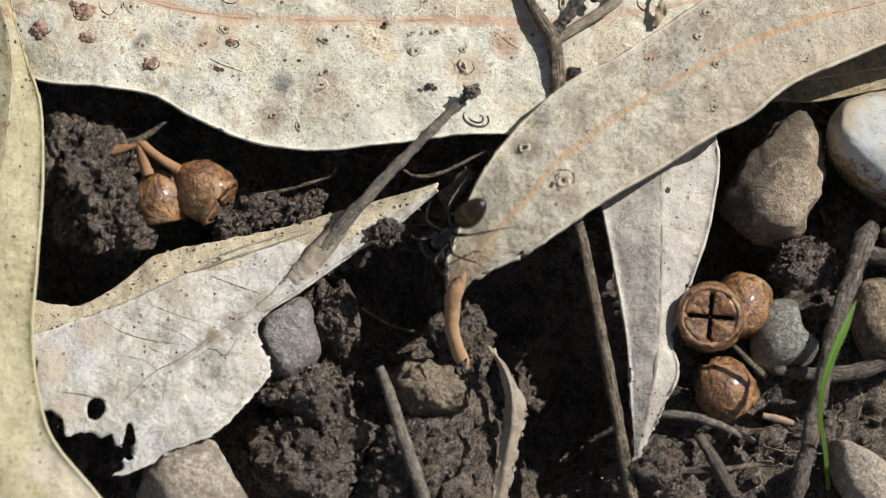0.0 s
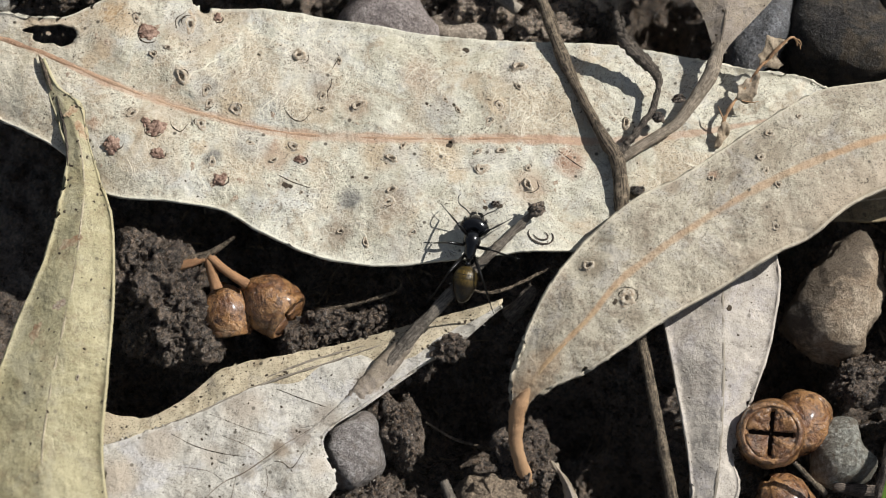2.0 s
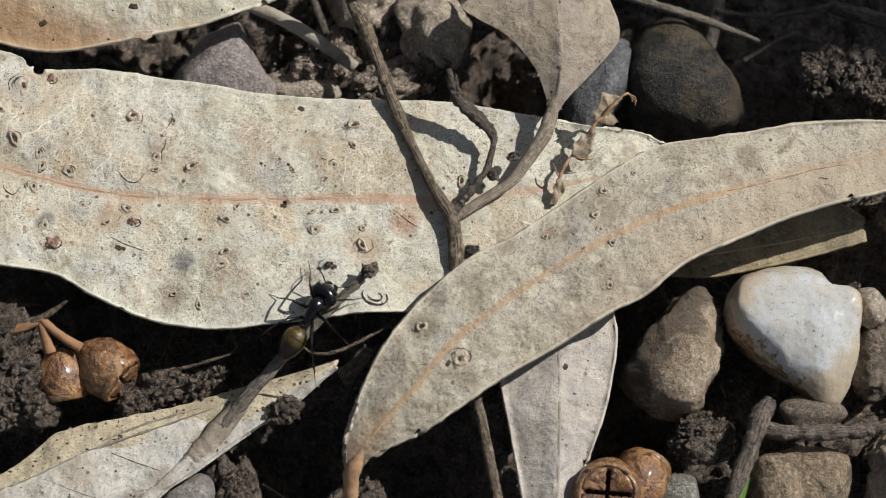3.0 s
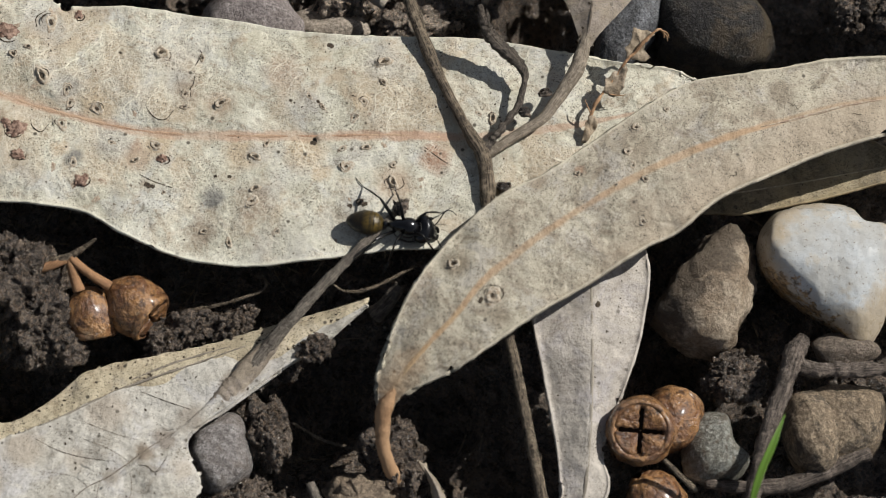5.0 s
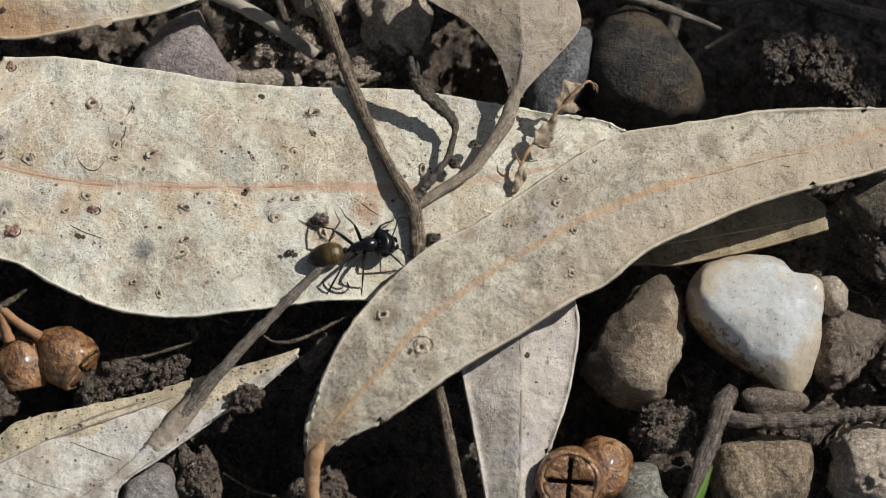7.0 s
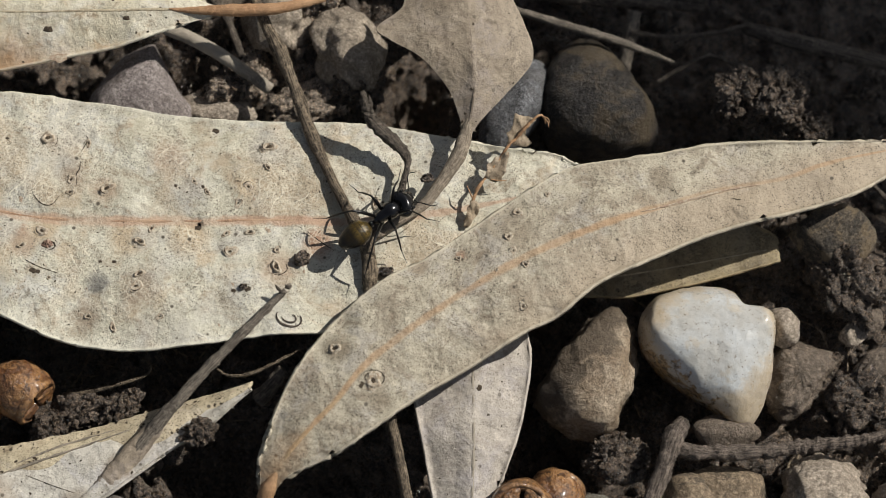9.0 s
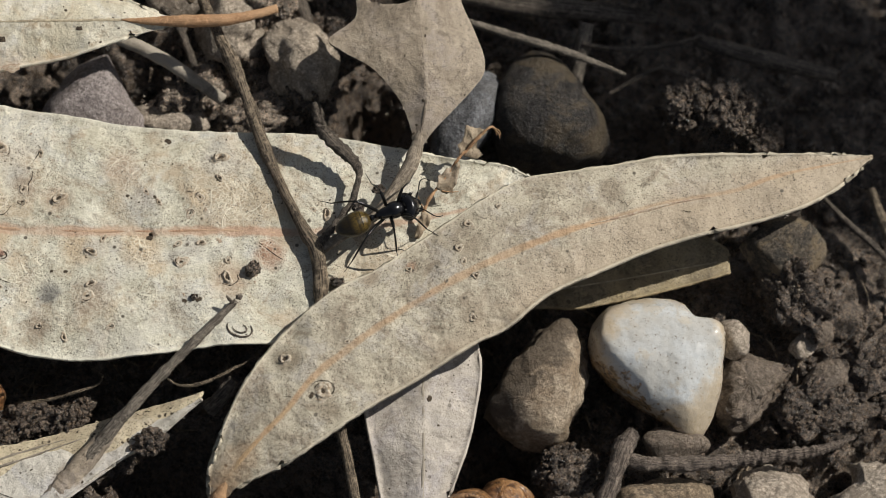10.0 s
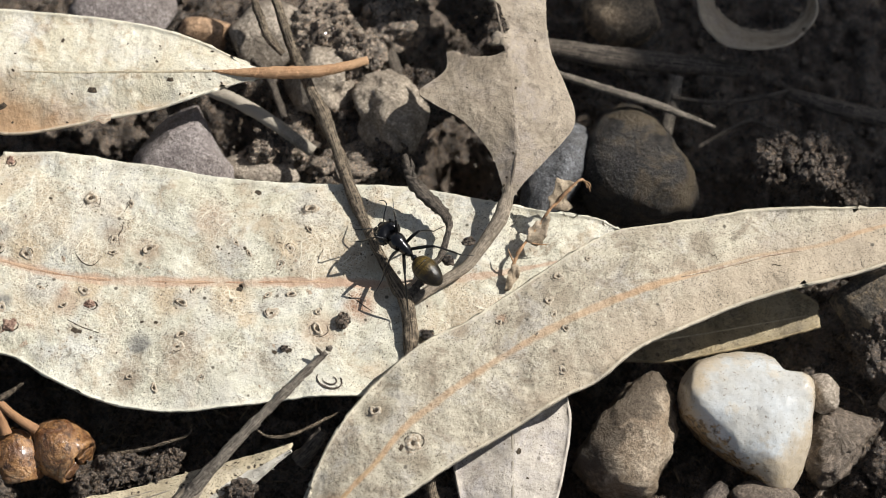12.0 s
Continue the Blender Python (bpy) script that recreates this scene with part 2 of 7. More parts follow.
    if rib:
        # towards the petiole the whole base takes the rib's colour
        wide = m.math("ADD", m.math("MULTIPLY", out, m.math("MULTIPLY", sep.outputs[0], 16.0, clamp=True)), m.math("MULTIPLY", m.math("SUBTRACT", m.noise(2.0, 4), 0.5), 0.10))
        band = m.math("MULTIPLY", m.ramp(wide, (rib_width * 0.45, 1.0), (rib_width, 0.0)), m.ramp(m.noise(9, 3), (0.40, 0.45), (0.60, 0.85)))
        foot = m.ramp(m.math("ADD", m.math("MULTIPLY", sep.outputs[0], 4.0), m.math("ADD", m.math("MULTIPLY", out, 0.25), m.math("MULTIPLY", m.noise(1.5, 3), 0.3))), (0.22, 0.95), (0.65, 0.0))
        base = m.mix(m.math("MAXIMUM", band, foot), base, rib)
    base = m.mix(m.ramp(out, (0.965, 0.0), (0.99, margin)), base, tuple(min(1.0, 1.25 * c) for c in pale))
    m.colour(base)
    m.bump(veins, 0.024, 0.8).bump(m.noise(0.2, 4, 0.7), 0.07, 0.9).bump(m.noise(0.7, 5, 0.6), 0.13, 0.8).bump(m.noise(2.0, 3, 0.5), 0.30, 0.8).bump(m.noise(4.5, 3, 0.5), 1.0, 0.8)
    return m.m


ORANGE, TAN_STAIN, RUST, GREY_STAIN, SOOT, BROWN_STAIN, PINK_STAIN = (0.40, 0.25, 0.11), (0.48, 0.37, 0.24), (0.34, 0.205, 0.13), (0.37, 0.345, 0.30), (0.12, 0.115, 0.11), (0.28, 0.215, 0.15), (0.40, 0.30, 0.21)
PALE_BLOTS = ((-39.7, 18.2, 1.9, ORANGE), (-40.6, 14.6, 1.5, TAN_STAIN), (-42.0, 13.3, 1.1, TAN_STAIN), (-38.6, 16.8, 1.6, TAN_STAIN), (-24.3, 4.7, 1.0, RUST), (-31.5, 4.4, 1.1, TAN_STAIN), (3.7, 3.3, 2.0, (0.36, 0.215, 0.14)), (3.4, 3.6, 1.3, RUST), (-14.5, 3.8, 2.2, TAN_STAIN),
              (-41.4, 7.0, 0.9, RUST), (-17.0, -0.6, 1.5, SOOT), (-30.0, 3.5, 1.1, SOOT), (-12.2, -0.3, 1.3, GREY_STAIN), (-21.8, 3.6, 1.4, GREY_STAIN), (-20.2, 11.2, 1.8, GREY_STAIN), (-32.8, 16.9, 2.0, GREY_STAIN), (-30.6, 10.0, 1.7, TAN_STAIN),
              (-8.0, 8.8, 1.7, GREY_STAIN), (-8.5, 4.0, 2.6, TAN_STAIN), (-3.6, 4.3, 1.4, GREY_STAIN))
WHITE_BLOTS = ((-27.0, -19.6, 2.8, (0.48, 0.41, 0.325)), (-34.6, -23.2, 2.6, (0.48, 0.41, 0.325)), (-38.5, -26.5, 2.8, (0.50, 0.42, 0.325)), (-36.6, -30.5, 2.4, (0.50, 0.42, 0.325)), (-23.3, -24.0, 1.3, BROWN_STAIN), (-21.4, -22.6, 1.5, (0.28, 0.23, 0.18)), (-26.3, -26.2, 1.1, (0.38, 0.33, 0.265)),
               (-19.2, -20.8, 1.9, (0.36, 0.31, 0.25)), (-15.0, -17.6, 1.8, BROWN_STAIN), (-29.5, -24.5, 1.6, (0.49, 0.43, 0.35)), (-19.8, -25.6, 1.4, (0.45, 0.39, 0.315)))
OLIVE_BLOTS = ((-37.8, -36.5, 2.6, (0.56, 0.49, 0.385)), (-35.2, -39.2, 3.2, (0.56, 0.49, 0.385)), (-33.0, -42.2, 3.6, (0.56, 0.49, 0.385)), (-42.8, -37.5, 1.8, (0.26, 0.19, 0.105)), (-41.0, -33.0, 1.2, (0.33, 0.27, 0.15)))
GREY_BLOTS = ((22.2, 4.0, 2.2, (0.25, 0.20, 0.14)), (5.5, -7.5, 1.7, (0.27, 0.22, 0.155)), (22.7, -3.2, 1.6, (0.26, 0.21, 0.15)), (13.0, 0.5, 1.4, (0.28, 0.225, 0.16)), (36.0, 9.2, 1.7, (0.26, 0.21, 0.15)), (17.0, 1.4, 0.8, RUST), (9.5, -12.5, 1.6, (0.27, 0.22, 0.155)))
GALL_STAINS = tuple((x, y, 1.3 + 0.6 * (k % 3), (BROWN_STAIN, PINK_STAIN, GREY_STAIN, TAN_STAIN)[k % 4]) for k, (x, y) in enumerate(((-22.0, 14.1), (-16.5, 8.9), (-1.2, 13.2), (-3.1, 9.2), (-19.6, 10.1), (-0.2, 0.8), (-13.1, 3.9), (-22.2, 4.9), (-13.2, -1.1), (-33.3, 11.9), (-30.8, 10.6), (-27.8, 8.8), (-37.7, 7.7), (-24.2, 3.5), (-26.4, 5.3), (-7.0, 2.0), (-18.0, -3.6), (-10.6, 12.0))))
LEAF_PALE = leaf_material("pale_speckled_leaf", (0.59, 0.565, 0.46), (0.485, 0.453, 0.345), (0.37, 0.305, 0.22), (0.84, 0.79, 0.64), 0.95, vein_mix=0.8, rib=(0.47, 0.30, 0.20), rib_width=0.055, stain=0.9, rusty=(0.44, 0.35, 0.24), veins_along=44.0, dense=0.04, blots=PALE_BLOTS + GALL_STAINS, margin=0.6, net_mm=1.05)
LEAF_GREY = leaf_material("grey_tan_leaf", (0.50, 0.45, 0.345), (0.375, 0.325, 0.245), (0.235, 0.185, 0.13), (0.60, 0.545, 0.41), 0.95, vein_mix=0.4, rib=(0.44, 0.285, 0.16), rib_width=0.085, stain=0.85, dense=0.07, rust_end=(0.42, 0.34, 0.245), blots=GREY_BLOTS, margin=0.6)
LEAF_OLIVE = leaf_material("olive_leaf", (0.44, 0.39, 0.235), (0.385, 0.335, 0.19), (0.27, 0.20, 0.115), (0.60, 0.55, 0.35), 0.6, vein_mix=0.7, stain=0.5, blots=OLIVE_BLOTS)
LEAF_WHITE = leaf_material("bleached_leaf", (0.61, 0.575, 0.50), (0.50, 0.465, 0.395), (0.31, 0.27, 0.215), (0.60, 0.56, 0.47), 0.8, vein_mix=0.3, stain=0.7, blots=WHITE_BLOTS)
LEAF_TAN = leaf_material("tan_stippled_leaf", (0.58, 0.50, 0.35), (0.49, 0.41, 0.28), (0.36, 0.28, 0.18), (0.64, 0.57, 0.40), 0.95, vein_mix=0.5, dense=0.14)
LEAF_PINK = leaf_material("pinkish_grey_leaf", (0.50, 0.45, 0.385), (0.42, 0.375, 0.32), (0.31, 0.265, 0.225), (0.54, 0.49, 0.41), 0.7, vein_mix=0.15, stain=0.6)
LEAF_DULL = leaf_material("dull_brown_leaf", (0.36, 0.30, 0.225), (0.30, 0.245, 0.18), (0.21, 0.165, 0.12), (0.40, 0.34, 0.255), 0.6, vein_mix=0.2)
FLAKE = leaf_material("papery_flake", (0.42, 0.34, 0.24), (0.34, 0.265, 0.18), (0.22, 0.16, 0.10), (0.48, 0.39, 0.27), 0.8, vein_mix=0.3)
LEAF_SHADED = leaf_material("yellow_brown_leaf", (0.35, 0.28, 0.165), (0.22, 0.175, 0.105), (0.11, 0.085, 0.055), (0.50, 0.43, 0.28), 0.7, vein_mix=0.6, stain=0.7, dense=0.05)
LEAF_CREAM = leaf_material("cream_leaf", (0.68, 0.635, 0.51), (0.60, 0.54, 0.40), (0.44, 0.31, 0.18), (0.7, 0.64, 0.48), 0.45, vein_mix=0.3, stain=0.6, rust_end=(0.40, 0.23, 0.11))


def fibre_material(name, light, dark, size=0.5, rough=0.7, bump=0.12, fade=None):
    """Bark and stalks: streaks along the axis (UV x runs along), cracks, dust."""
    m = Mat(name, rough=rough, spec=0.3)
    streak = m.noise(size, 5, 0.7, co=m.uv(0.6, 14.0))
    base = m.mix(m.ramp(streak, (0.42, 0.0), (0.58, 1.0)), dark, light)
    base = m.mix(m.ramp(m.noise(1.6, 4), (0.45, 0.0), (0.7, 0.6)), base, tuple(0.55 * c for c in dark))
    base = m.mix(m.ramp(m.noise(0.5, 4, 0.75), (0.50, 0.0), (0.66, 0.7)), base, tuple(min(1.0, 1.5 * c) for c in light))
    if fade:
        base = m.mix(m.ramp(m.noise(8, 3, 0.6), (0.42, 0.0), (0.55, 0.9)), base, fade)
    m.colour(base)
    m.bump(streak, 1.3 * bump, 0.9).bump(m.noise(0.55, 5, 0.75), 0.8 * bump, 0.9).bump(m.noise(0.25, 4), 0.08, 0.7)
    return m.m


RIB_ORANGE = fibre_material("orange_midrib", (0.47, 0.30, 0.19), (0.33, 0.20, 0.125), bump=0.06, fade=(0.50, 0.35, 0.23))
RIB_TAN = fibre_material("tan_midrib", (0.47, 0.31, 0.17), (0.36, 0.225, 0.115), bump=0.05, fade=(0.48, 0.35, 0.21))
RIB_PALE = fibre_material("pale_midrib", (0.50, 0.43, 0.30), (0.41, 0.34, 0.23), bump=0.04)
RIB_DARK = fibre_material("dark_midrib", (0.24, 0.195, 0.15), (0.15, 0.12, 0.09), bump=0.04)
RIB_GREY = fibre_material("grey_midrib", (0.30, 0.26, 0.205), (0.21, 0.18, 0.14), bump=0.06, fade=(0.38, 0.335, 0.27))
STALK_ORANGE = fibre_material("orange_stalk", (0.41, 0.225, 0.115), (0.25, 0.125, 0.06), fade=(0.38, 0.21, 0.105))
STALK_TAN = fibre_material("orange_tan_stalk", (0.46, 0.275, 0.15), (0.33, 0.18, 0.09), bump=0.06, fade=(0.45, 0.28, 0.155))
BARK_BROWN = fibre_material("brown_bark", (0.40, 0.315, 0.22), (0.055, 0.042, 0.031), bump=0.7)
BARK_GREY = fibre_material("grey_bark", (0.29, 0.25, 0.20), (0.12, 0.10, 0.08), bump=0.25)
PETIOLE_BROWN = fibre_material("grey_brown_petiole", (0.33, 0.275, 0.21), (0.18, 0.145, 0.105), bump=0.1)
BARK_DARK = fibre_material("dark_bark", (0.20, 0.165, 0.13), (0.055, 0.045, 0.037), bump=0.35)
BARK_ROUGH = fibre_material("rough_dirty_bark", (0.29, 0.235, 0.19), (0.09, 0.072, 0.06), bump=0.6)
STRAW = fibre_material("straw_fibre", (0.46, 0.34, 0.23), (0.27, 0.185, 0.115), bump=0.05)


def soil_material(name, light, dark):
    """Damp soil: dark, crumbly, wet on its crumbs, with pale grit."""
    m = Mat(name, rough=0.6, spec=0.7)
    base = m.mix(m.ramp(m.noise(2.2, 6, 0.7), (0.40, 0.0), (0.60, 1.0)), dark, light)
    base = m.mix(m.ramp(m.noise(0.3, 5, 0.8), (0.48, 0.0), (0.60, 0.9)), base, (2.1 * light[0], 1.95 * light[1], 1.8 * light[2]))
    base = m.mix(m.ramp(m.noise(0.8, 5, 0.75), (0.40, 0.8), (0.50, 0.0)), base, tuple(0.5 * c for c in dark))
    grit = m.ramp(m.cells(0.55), (0.09, 1.0), (0.12, 0.0))
    grit = m.math("MULTIPLY", grit, m.ramp(m.noise(1.1, 2), (0.56, 0.0), (0.62, 1.0)))
    base = m.mix(m.math("MULTIPLY", grit, 0.9), base, (0.60, 0.55, 0.47))
    m.colour(base)
    m.roughness(m.ramp(m.noise(0.9, 4, 0.7), (0.42, 0.14), (0.60, 0.8)))
    m.bump(m.noise(1.0, 6, 0.75), 1.1, 1.0).bump(m.noise(0.3, 4, 0.75), 0.4, 1.0)
    return m.m


SOIL = soil_material("damp_dark_soil", (0.20, 0.16, 0.125), (0.05, 0.04, 0.032))
CLOD = soil_material("crumbly_soil_clod", (0.165, 0.13, 0.10), (0.038, 0.03, 0.024))
DRY_CLOD = soil_material("dry_soil_clod", (0.43, 0.355, 0.28), (0.24, 0.20, 0.16))


def stone_material(name, light, dark, stain, rough=0.75, fine=0.3, stained=0.75):
    m = Mat(name, rough=rough, spec=0.35)
    base = m.mix(m.ramp(m.noise(3.2, 5, 0.65, distort=0.3), (0.42, 0.0), (0.58, 1.0)), dark, light)
    base = m.mix(m.ramp(m.noise(fine, 5, 0.8), (0.42, 0.8), (0.56, 0.0)), base, tuple(0.5 * c for c in dark))
    base = m.mix(m.ramp(m.noise(0.5, 5, 0.75), (0.52, 0.0), (0.66, 0.7)), base, tuple(min(1.0, 1.45 * c) for c in light))
    base = m.mix(m.ramp(m.noise(3.4, 7, 0.75, distort=0.8), (0.49, 0.0), (0.57, stained)), base, stain)
    m.colour(base)
    m.bump(m.noise(1.4, 6, 0.72), 0.9, 0.9).bump(m.noise(0.25, 4, 0.75), 0.16, 0.9)
    return m.m


STONE_BROWN = stone_material("brown_sandstone", (0.42, 0.325, 0.22), (0.26, 0.195, 0.13), (0.06, 0.05, 0.04))
STONE_TAN = stone_material("tan_stone", (0.60, 0.51, 0.41), (0.44, 0.365, 0.285), (0.21, 0.17, 0.13))
STONE_CRUST = stone_material("soil_crusted_stone", (0.38, 0.295, 0.205), (0.22, 0.168, 0.118), (0.06, 0.048, 0.037), rough=0.55)
STONE_MUD = stone_material("muddy_stone", (0.30, 0.24, 0.185), (0.20, 0.16, 0.125), (0.10, 0.08, 0.06), rough=0.4)
STONE_SLATE = stone_material("dark_slate_stone", (0.075, 0.064, 0.052), (0.03, 0.027, 0.025), (0.125, 0.095, 0.058), rough=0.35, stained=0.6)
STONE_ORANGE = stone_material("orange_brown_stone", (0.60, 0.40, 0.25), (0.46, 0.29, 0.17), (0.30, 0.19, 0.12), stained=0.4)
STONE_ROUGH = stone_material("rough_grey_brown_stone", (0.58, 0.49, 0.385), (0.42, 0.35, 0.27), (0.16, 0.125, 0.09), stained=0.55)
STONE_GREEN = stone_material("greenish_grey_stone", (0.42, 0.42, 0.37), (0.25, 0.235, 0.19), (0.15, 0.115, 0.08), rough=0.3)
STONE_GREY = stone_material("grey_stone", (0.25, 0.255, 0.265), (0.155, 0.155, 0.16), (0.10, 0.085, 0.07), stained=0.35, rough=0.35)
STONE_STEEL = stone_material("steel_grey_stone", (0.41, 0.38, 0.36), (0.27, 0.24, 0.22), (0.17, 0.135, 0.105), rough=0.32, stained=0.5)
STONE_MAUVE = stone_material("mauve_grey_stone", (0.44, 0.385, 0.36), (0.31, 0.265, 0.25), (0.14, 0.11, 0.09), stained=0.4)
STONE_PALE = stone_material("pale_grey_stone", (0.50, 0.49, 0.45), (0.34, 0.33, 0.30), (0.20, 0.165, 0.12), rough=0.5)
STONE_DARK = stone_material("dark_mottled_stone", (0.16, 0.13, 0.095), (0.065, 0.056, 0.046), (0.24, 0.18, 0.11))


def dark_shoulder_stone(name):
    """Tan sandstone, blackish brown with an uneven edge towards one shoulder."""
    m = Mat(name, rough=0.7, spec=0.35)
    base = m.mix(m.ramp(m.noise(2.4, 6, 0.7), (0.42, 0.0), (0.58, 1.0)), (0.37, 0.28, 0.19), (0.56, 0.455, 0.335))
    base = m.mix(m.ramp(m.noise(0.35, 5, 0.8), (0.40, 0.75), (0.54, 0.0)), base, (0.17, 0.13, 0.09))
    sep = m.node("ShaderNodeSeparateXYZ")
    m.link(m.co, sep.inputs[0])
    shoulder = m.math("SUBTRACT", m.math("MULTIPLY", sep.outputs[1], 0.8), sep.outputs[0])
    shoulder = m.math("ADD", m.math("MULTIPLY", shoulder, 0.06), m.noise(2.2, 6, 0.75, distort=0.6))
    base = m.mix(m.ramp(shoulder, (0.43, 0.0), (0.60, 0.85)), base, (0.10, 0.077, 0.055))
    m.colour(base)
    m.bump(m.noise(1.4, 6, 0.72), 0.9, 0.9).bump(m.noise(0.25, 4, 0.75), 0.16, 0.9)
    return m.m


STONE_DARK_SHOULDER = dark_shoulder_stone("dark_shouldered_sandstone")


def quartz_material(name):
    """Milky quartz with fine dirty cracks; brown crust clings to the lower flank on one side."""
    m = Mat(name, rough=0.3, spec=0.5)
    base = m.mix(m.ramp(m.noise(3.5, 4), (0.4, 0.0), (0.6, 1.0)), (0.50, 0.49, 0.455), (0.575, 0.59, 0.585))
    base = m.mix(m.ramp(m.noise(2.6, 5, 0.7), (0.54, 0.0), (0.62, 0.6)), base, (0.52, 0.46, 0.365))
    base = m.mix(m.ramp(m.noise(0.9, 6, 0.8, distort=0.5), (0.58, 0.0), (0.64, 0.7)), base, (0.36, 0.33, 0.28))
    base = m.mix(m.ramp(m.noise(0.42, 4, 0.75), (0.62, 0.0), (0.66, 0.85)), base, (0.17, 0.13, 0.09))
    sep = m.node("ShaderNodeSeparateXYZ")
    m.link(m.co, sep.inputs[0])
    flank = m.math("ADD", m.math("MULTIPLY", sep.outputs[0], 0.8), m.math("ADD", m.math("MULTIPLY", sep.outputs[1], 0.85), m.math("MULTIPLY", sep.outputs[2], 0.2)))
    flank = m.math("ADD", m.math("MULTIPLY", flank, 0.05), m.math("ADD", m.math("MULTIPLY", m.noise(1.3, 6, 0.75), 0.5), 0.25))
    skin = m.mix(m.ramp(m.noise(0.6, 5, 0.75), (0.44, 0.0), (0.56, 1.0)), (0.40, 0.26, 0.12), (0.09, 0.06, 0.032))
    edge = m.node("ShaderNodeVectorMath")
    edge.operation = "LENGTH"
    flat = m.node("ShaderNodeCombineXYZ")
    m.link(sep.outputs[0], flat.inputs[0])
    m.link(sep.outputs[1], flat.inputs[1])
    m.link(flat.outputs[0], edge.inputs[0])
    rind = m.math("ADD", m.math("MULTIPLY", edge.outputs["Value"], 0.1), m.math("MULTIPLY", m.noise(2.0, 5, 0.7), 0.4))
    base = m.mix(m.ramp(rind, (0.66, 0.0), (0.78, 0.8)), base, (0.47, 0.375, 0.25))
    base = m.mix(m.ramp(flank, (0.225, 0.95), (0.265, 0.0)), base, skin)
    m.colour(base)
    m.roughness(m.ramp(m.noise(0.5, 3), (0.4, 0.25), (0.6, 0.55)))
    m.b.inputs["Subsurface Weight"].default_value = 0.35
    m.b.inputs["Subsurface Radius"].default_value = (0.0016, 0.0015, 0.0014)
    m.b.inputs["Coat Weight"].default_value = 0.4
    m.b.inputs["Coat Roughness"].default_value = 0.15
    m.bump(m.noise(2.8, 2, 0.45), 0.35, 0.7).bump(m.noise(0.7, 4, 0.6), 0.1, 0.7)
    return m.m


QUARTZ = quartz_material("white_quartz")


def nut_material(name, light, dark):
    """A leathery capsule, worn and shiny, with soil in its wrinkles."""
    m = Mat(name, rough=0.36, spec=0.6)
    base = m.mix(m.ramp(m.noise(1.9, 5, 0.65, distort=0.5), (0.42, 0.0), (0.58, 1.0)), dark, light)
    base = m.mix(m.ramp(m.noise(0.9, 6, 0.75, distort=0.4), (0.51, 0.0), (0.60, 0.9)), base, (0.06, 0.032, 0.02))
    base = m.mix(m.ramp(m.noise(0.45, 5, 0.8), (0.50, 0.0), (0.62, 0.7)), base, tuple(0.45 * c for c in dark))
    base = m.mix(m.ramp(m.noise(1.4, 5, 0.8), (0.58, 0.0), (0.68, 0.7)), base, (0.42, 0.30, 0.19))
    m.colour(base)
    m.roughness(m.ramp(m.noise(1.1, 5, 0.7), (0.40, 0.2), (0.60, 0.6)))
    m.b.inputs["Coat Weight"].default_value = 0.35
    m.b.inputs["Coat Roughness"].default_value = 0.2
    m.bump(m.noise(1.8, 4, 0.6, distort=0.8), 0.6, 0.8).bump(m.noise(0.55, 5, 0.7), 0.22, 0.9)
    return m.m


NUT = nut_material("glossy_brown_capsule", (0.38, 0.20, 0.08), (0.17, 0.077, 0.034))
NUT_RIM = nut_material("rough_capsule_rim", (0.38, 0.21, 0.09), (0.17, 0.08, 0.036))
NUT_DARK = Mat("dark_capsule_inside", 0.9).colour((0.02, 0.012, 0.008)).m
NUT_FACE = nut_material("dry_capsule_face", (0.36, 0.185, 0.07), (0.16, 0.072, 0.03))

ANT_BLACK = Mat("black_ant_shell", 0.2, spec=0.5)
ANT_BLACK.colour(ANT_BLACK.mix(ANT_BLACK.noise(0.3, 3), (0.003, 0.003, 0.004), (0.007, 0.007, 0.008)))
ANT_BLACK.bump(ANT_BLACK.noise(0.08, 3), 0.012, 0.5)
ANT_BLACK = ANT_BLACK.m
ANT_LEG = Mat("dark_ant_leg", 0.28, spec=0.4).colour((0.006, 0.0055, 0.005)).m


def gaster_material():
    """Golden down in bands across the dark gaster; the bands follow its length (x)."""
    m = Mat("gold_haired_gaster", 0.28, spec=0.4)
    sep = m.node("ShaderNodeSeparateXYZ")
    m.link(m.co, sep.inputs[0])
    hair = m.noise(0.16, 3, 0.7, co=m.stretch(0.5, 1, 1))
    # the down is thickest over the fore part of the back and thins out behind it, in pale bands across
    fore = m.ramp(m.math("MULTIPLY", m.math("ADD", sep.outputs[0], 5.2), 0.28), (0.50, 0.12), (0.85, 1.0))
    high = m.ramp(m.math("MULTIPLY", sep.outputs[2], 0.35), (0.40, 0.0), (0.80, 1.0))
    band = m.ramp(m.math("FRACT", m.math("MULTIPLY", sep.outputs[0], 1.15)), (0.0, 0.35), (0.45, 0.75), (0.9, 1.0), (1.0, 0.35))
    fac = m.math("MULTIPLY", m.math("MULTIPLY", m.math("MULTIPLY", fore, high), band), m.ramp(hair, (0.36, 0.25), (0.62, 1.0)))
    gold = m.mix(m.ramp(m.noise(0.7, 3), (0.4, 0.0), (0.6, 1.0)), (0.20, 0.13, 0.02), (0.32, 0.21, 0.05))
    m.colour(m.mix(m.math("MULTIPLY", fac, 0.7), (0.006, 0.0055, 0.005), gold))
    m.bump(hair, 0.05, 0.9)
    return m.m


ANT_GOLD = gaster_material()
ANT_SEAM = Mat("dark_gaster_seam", 0.3).colour((0.02, 0.017, 0.012)).m

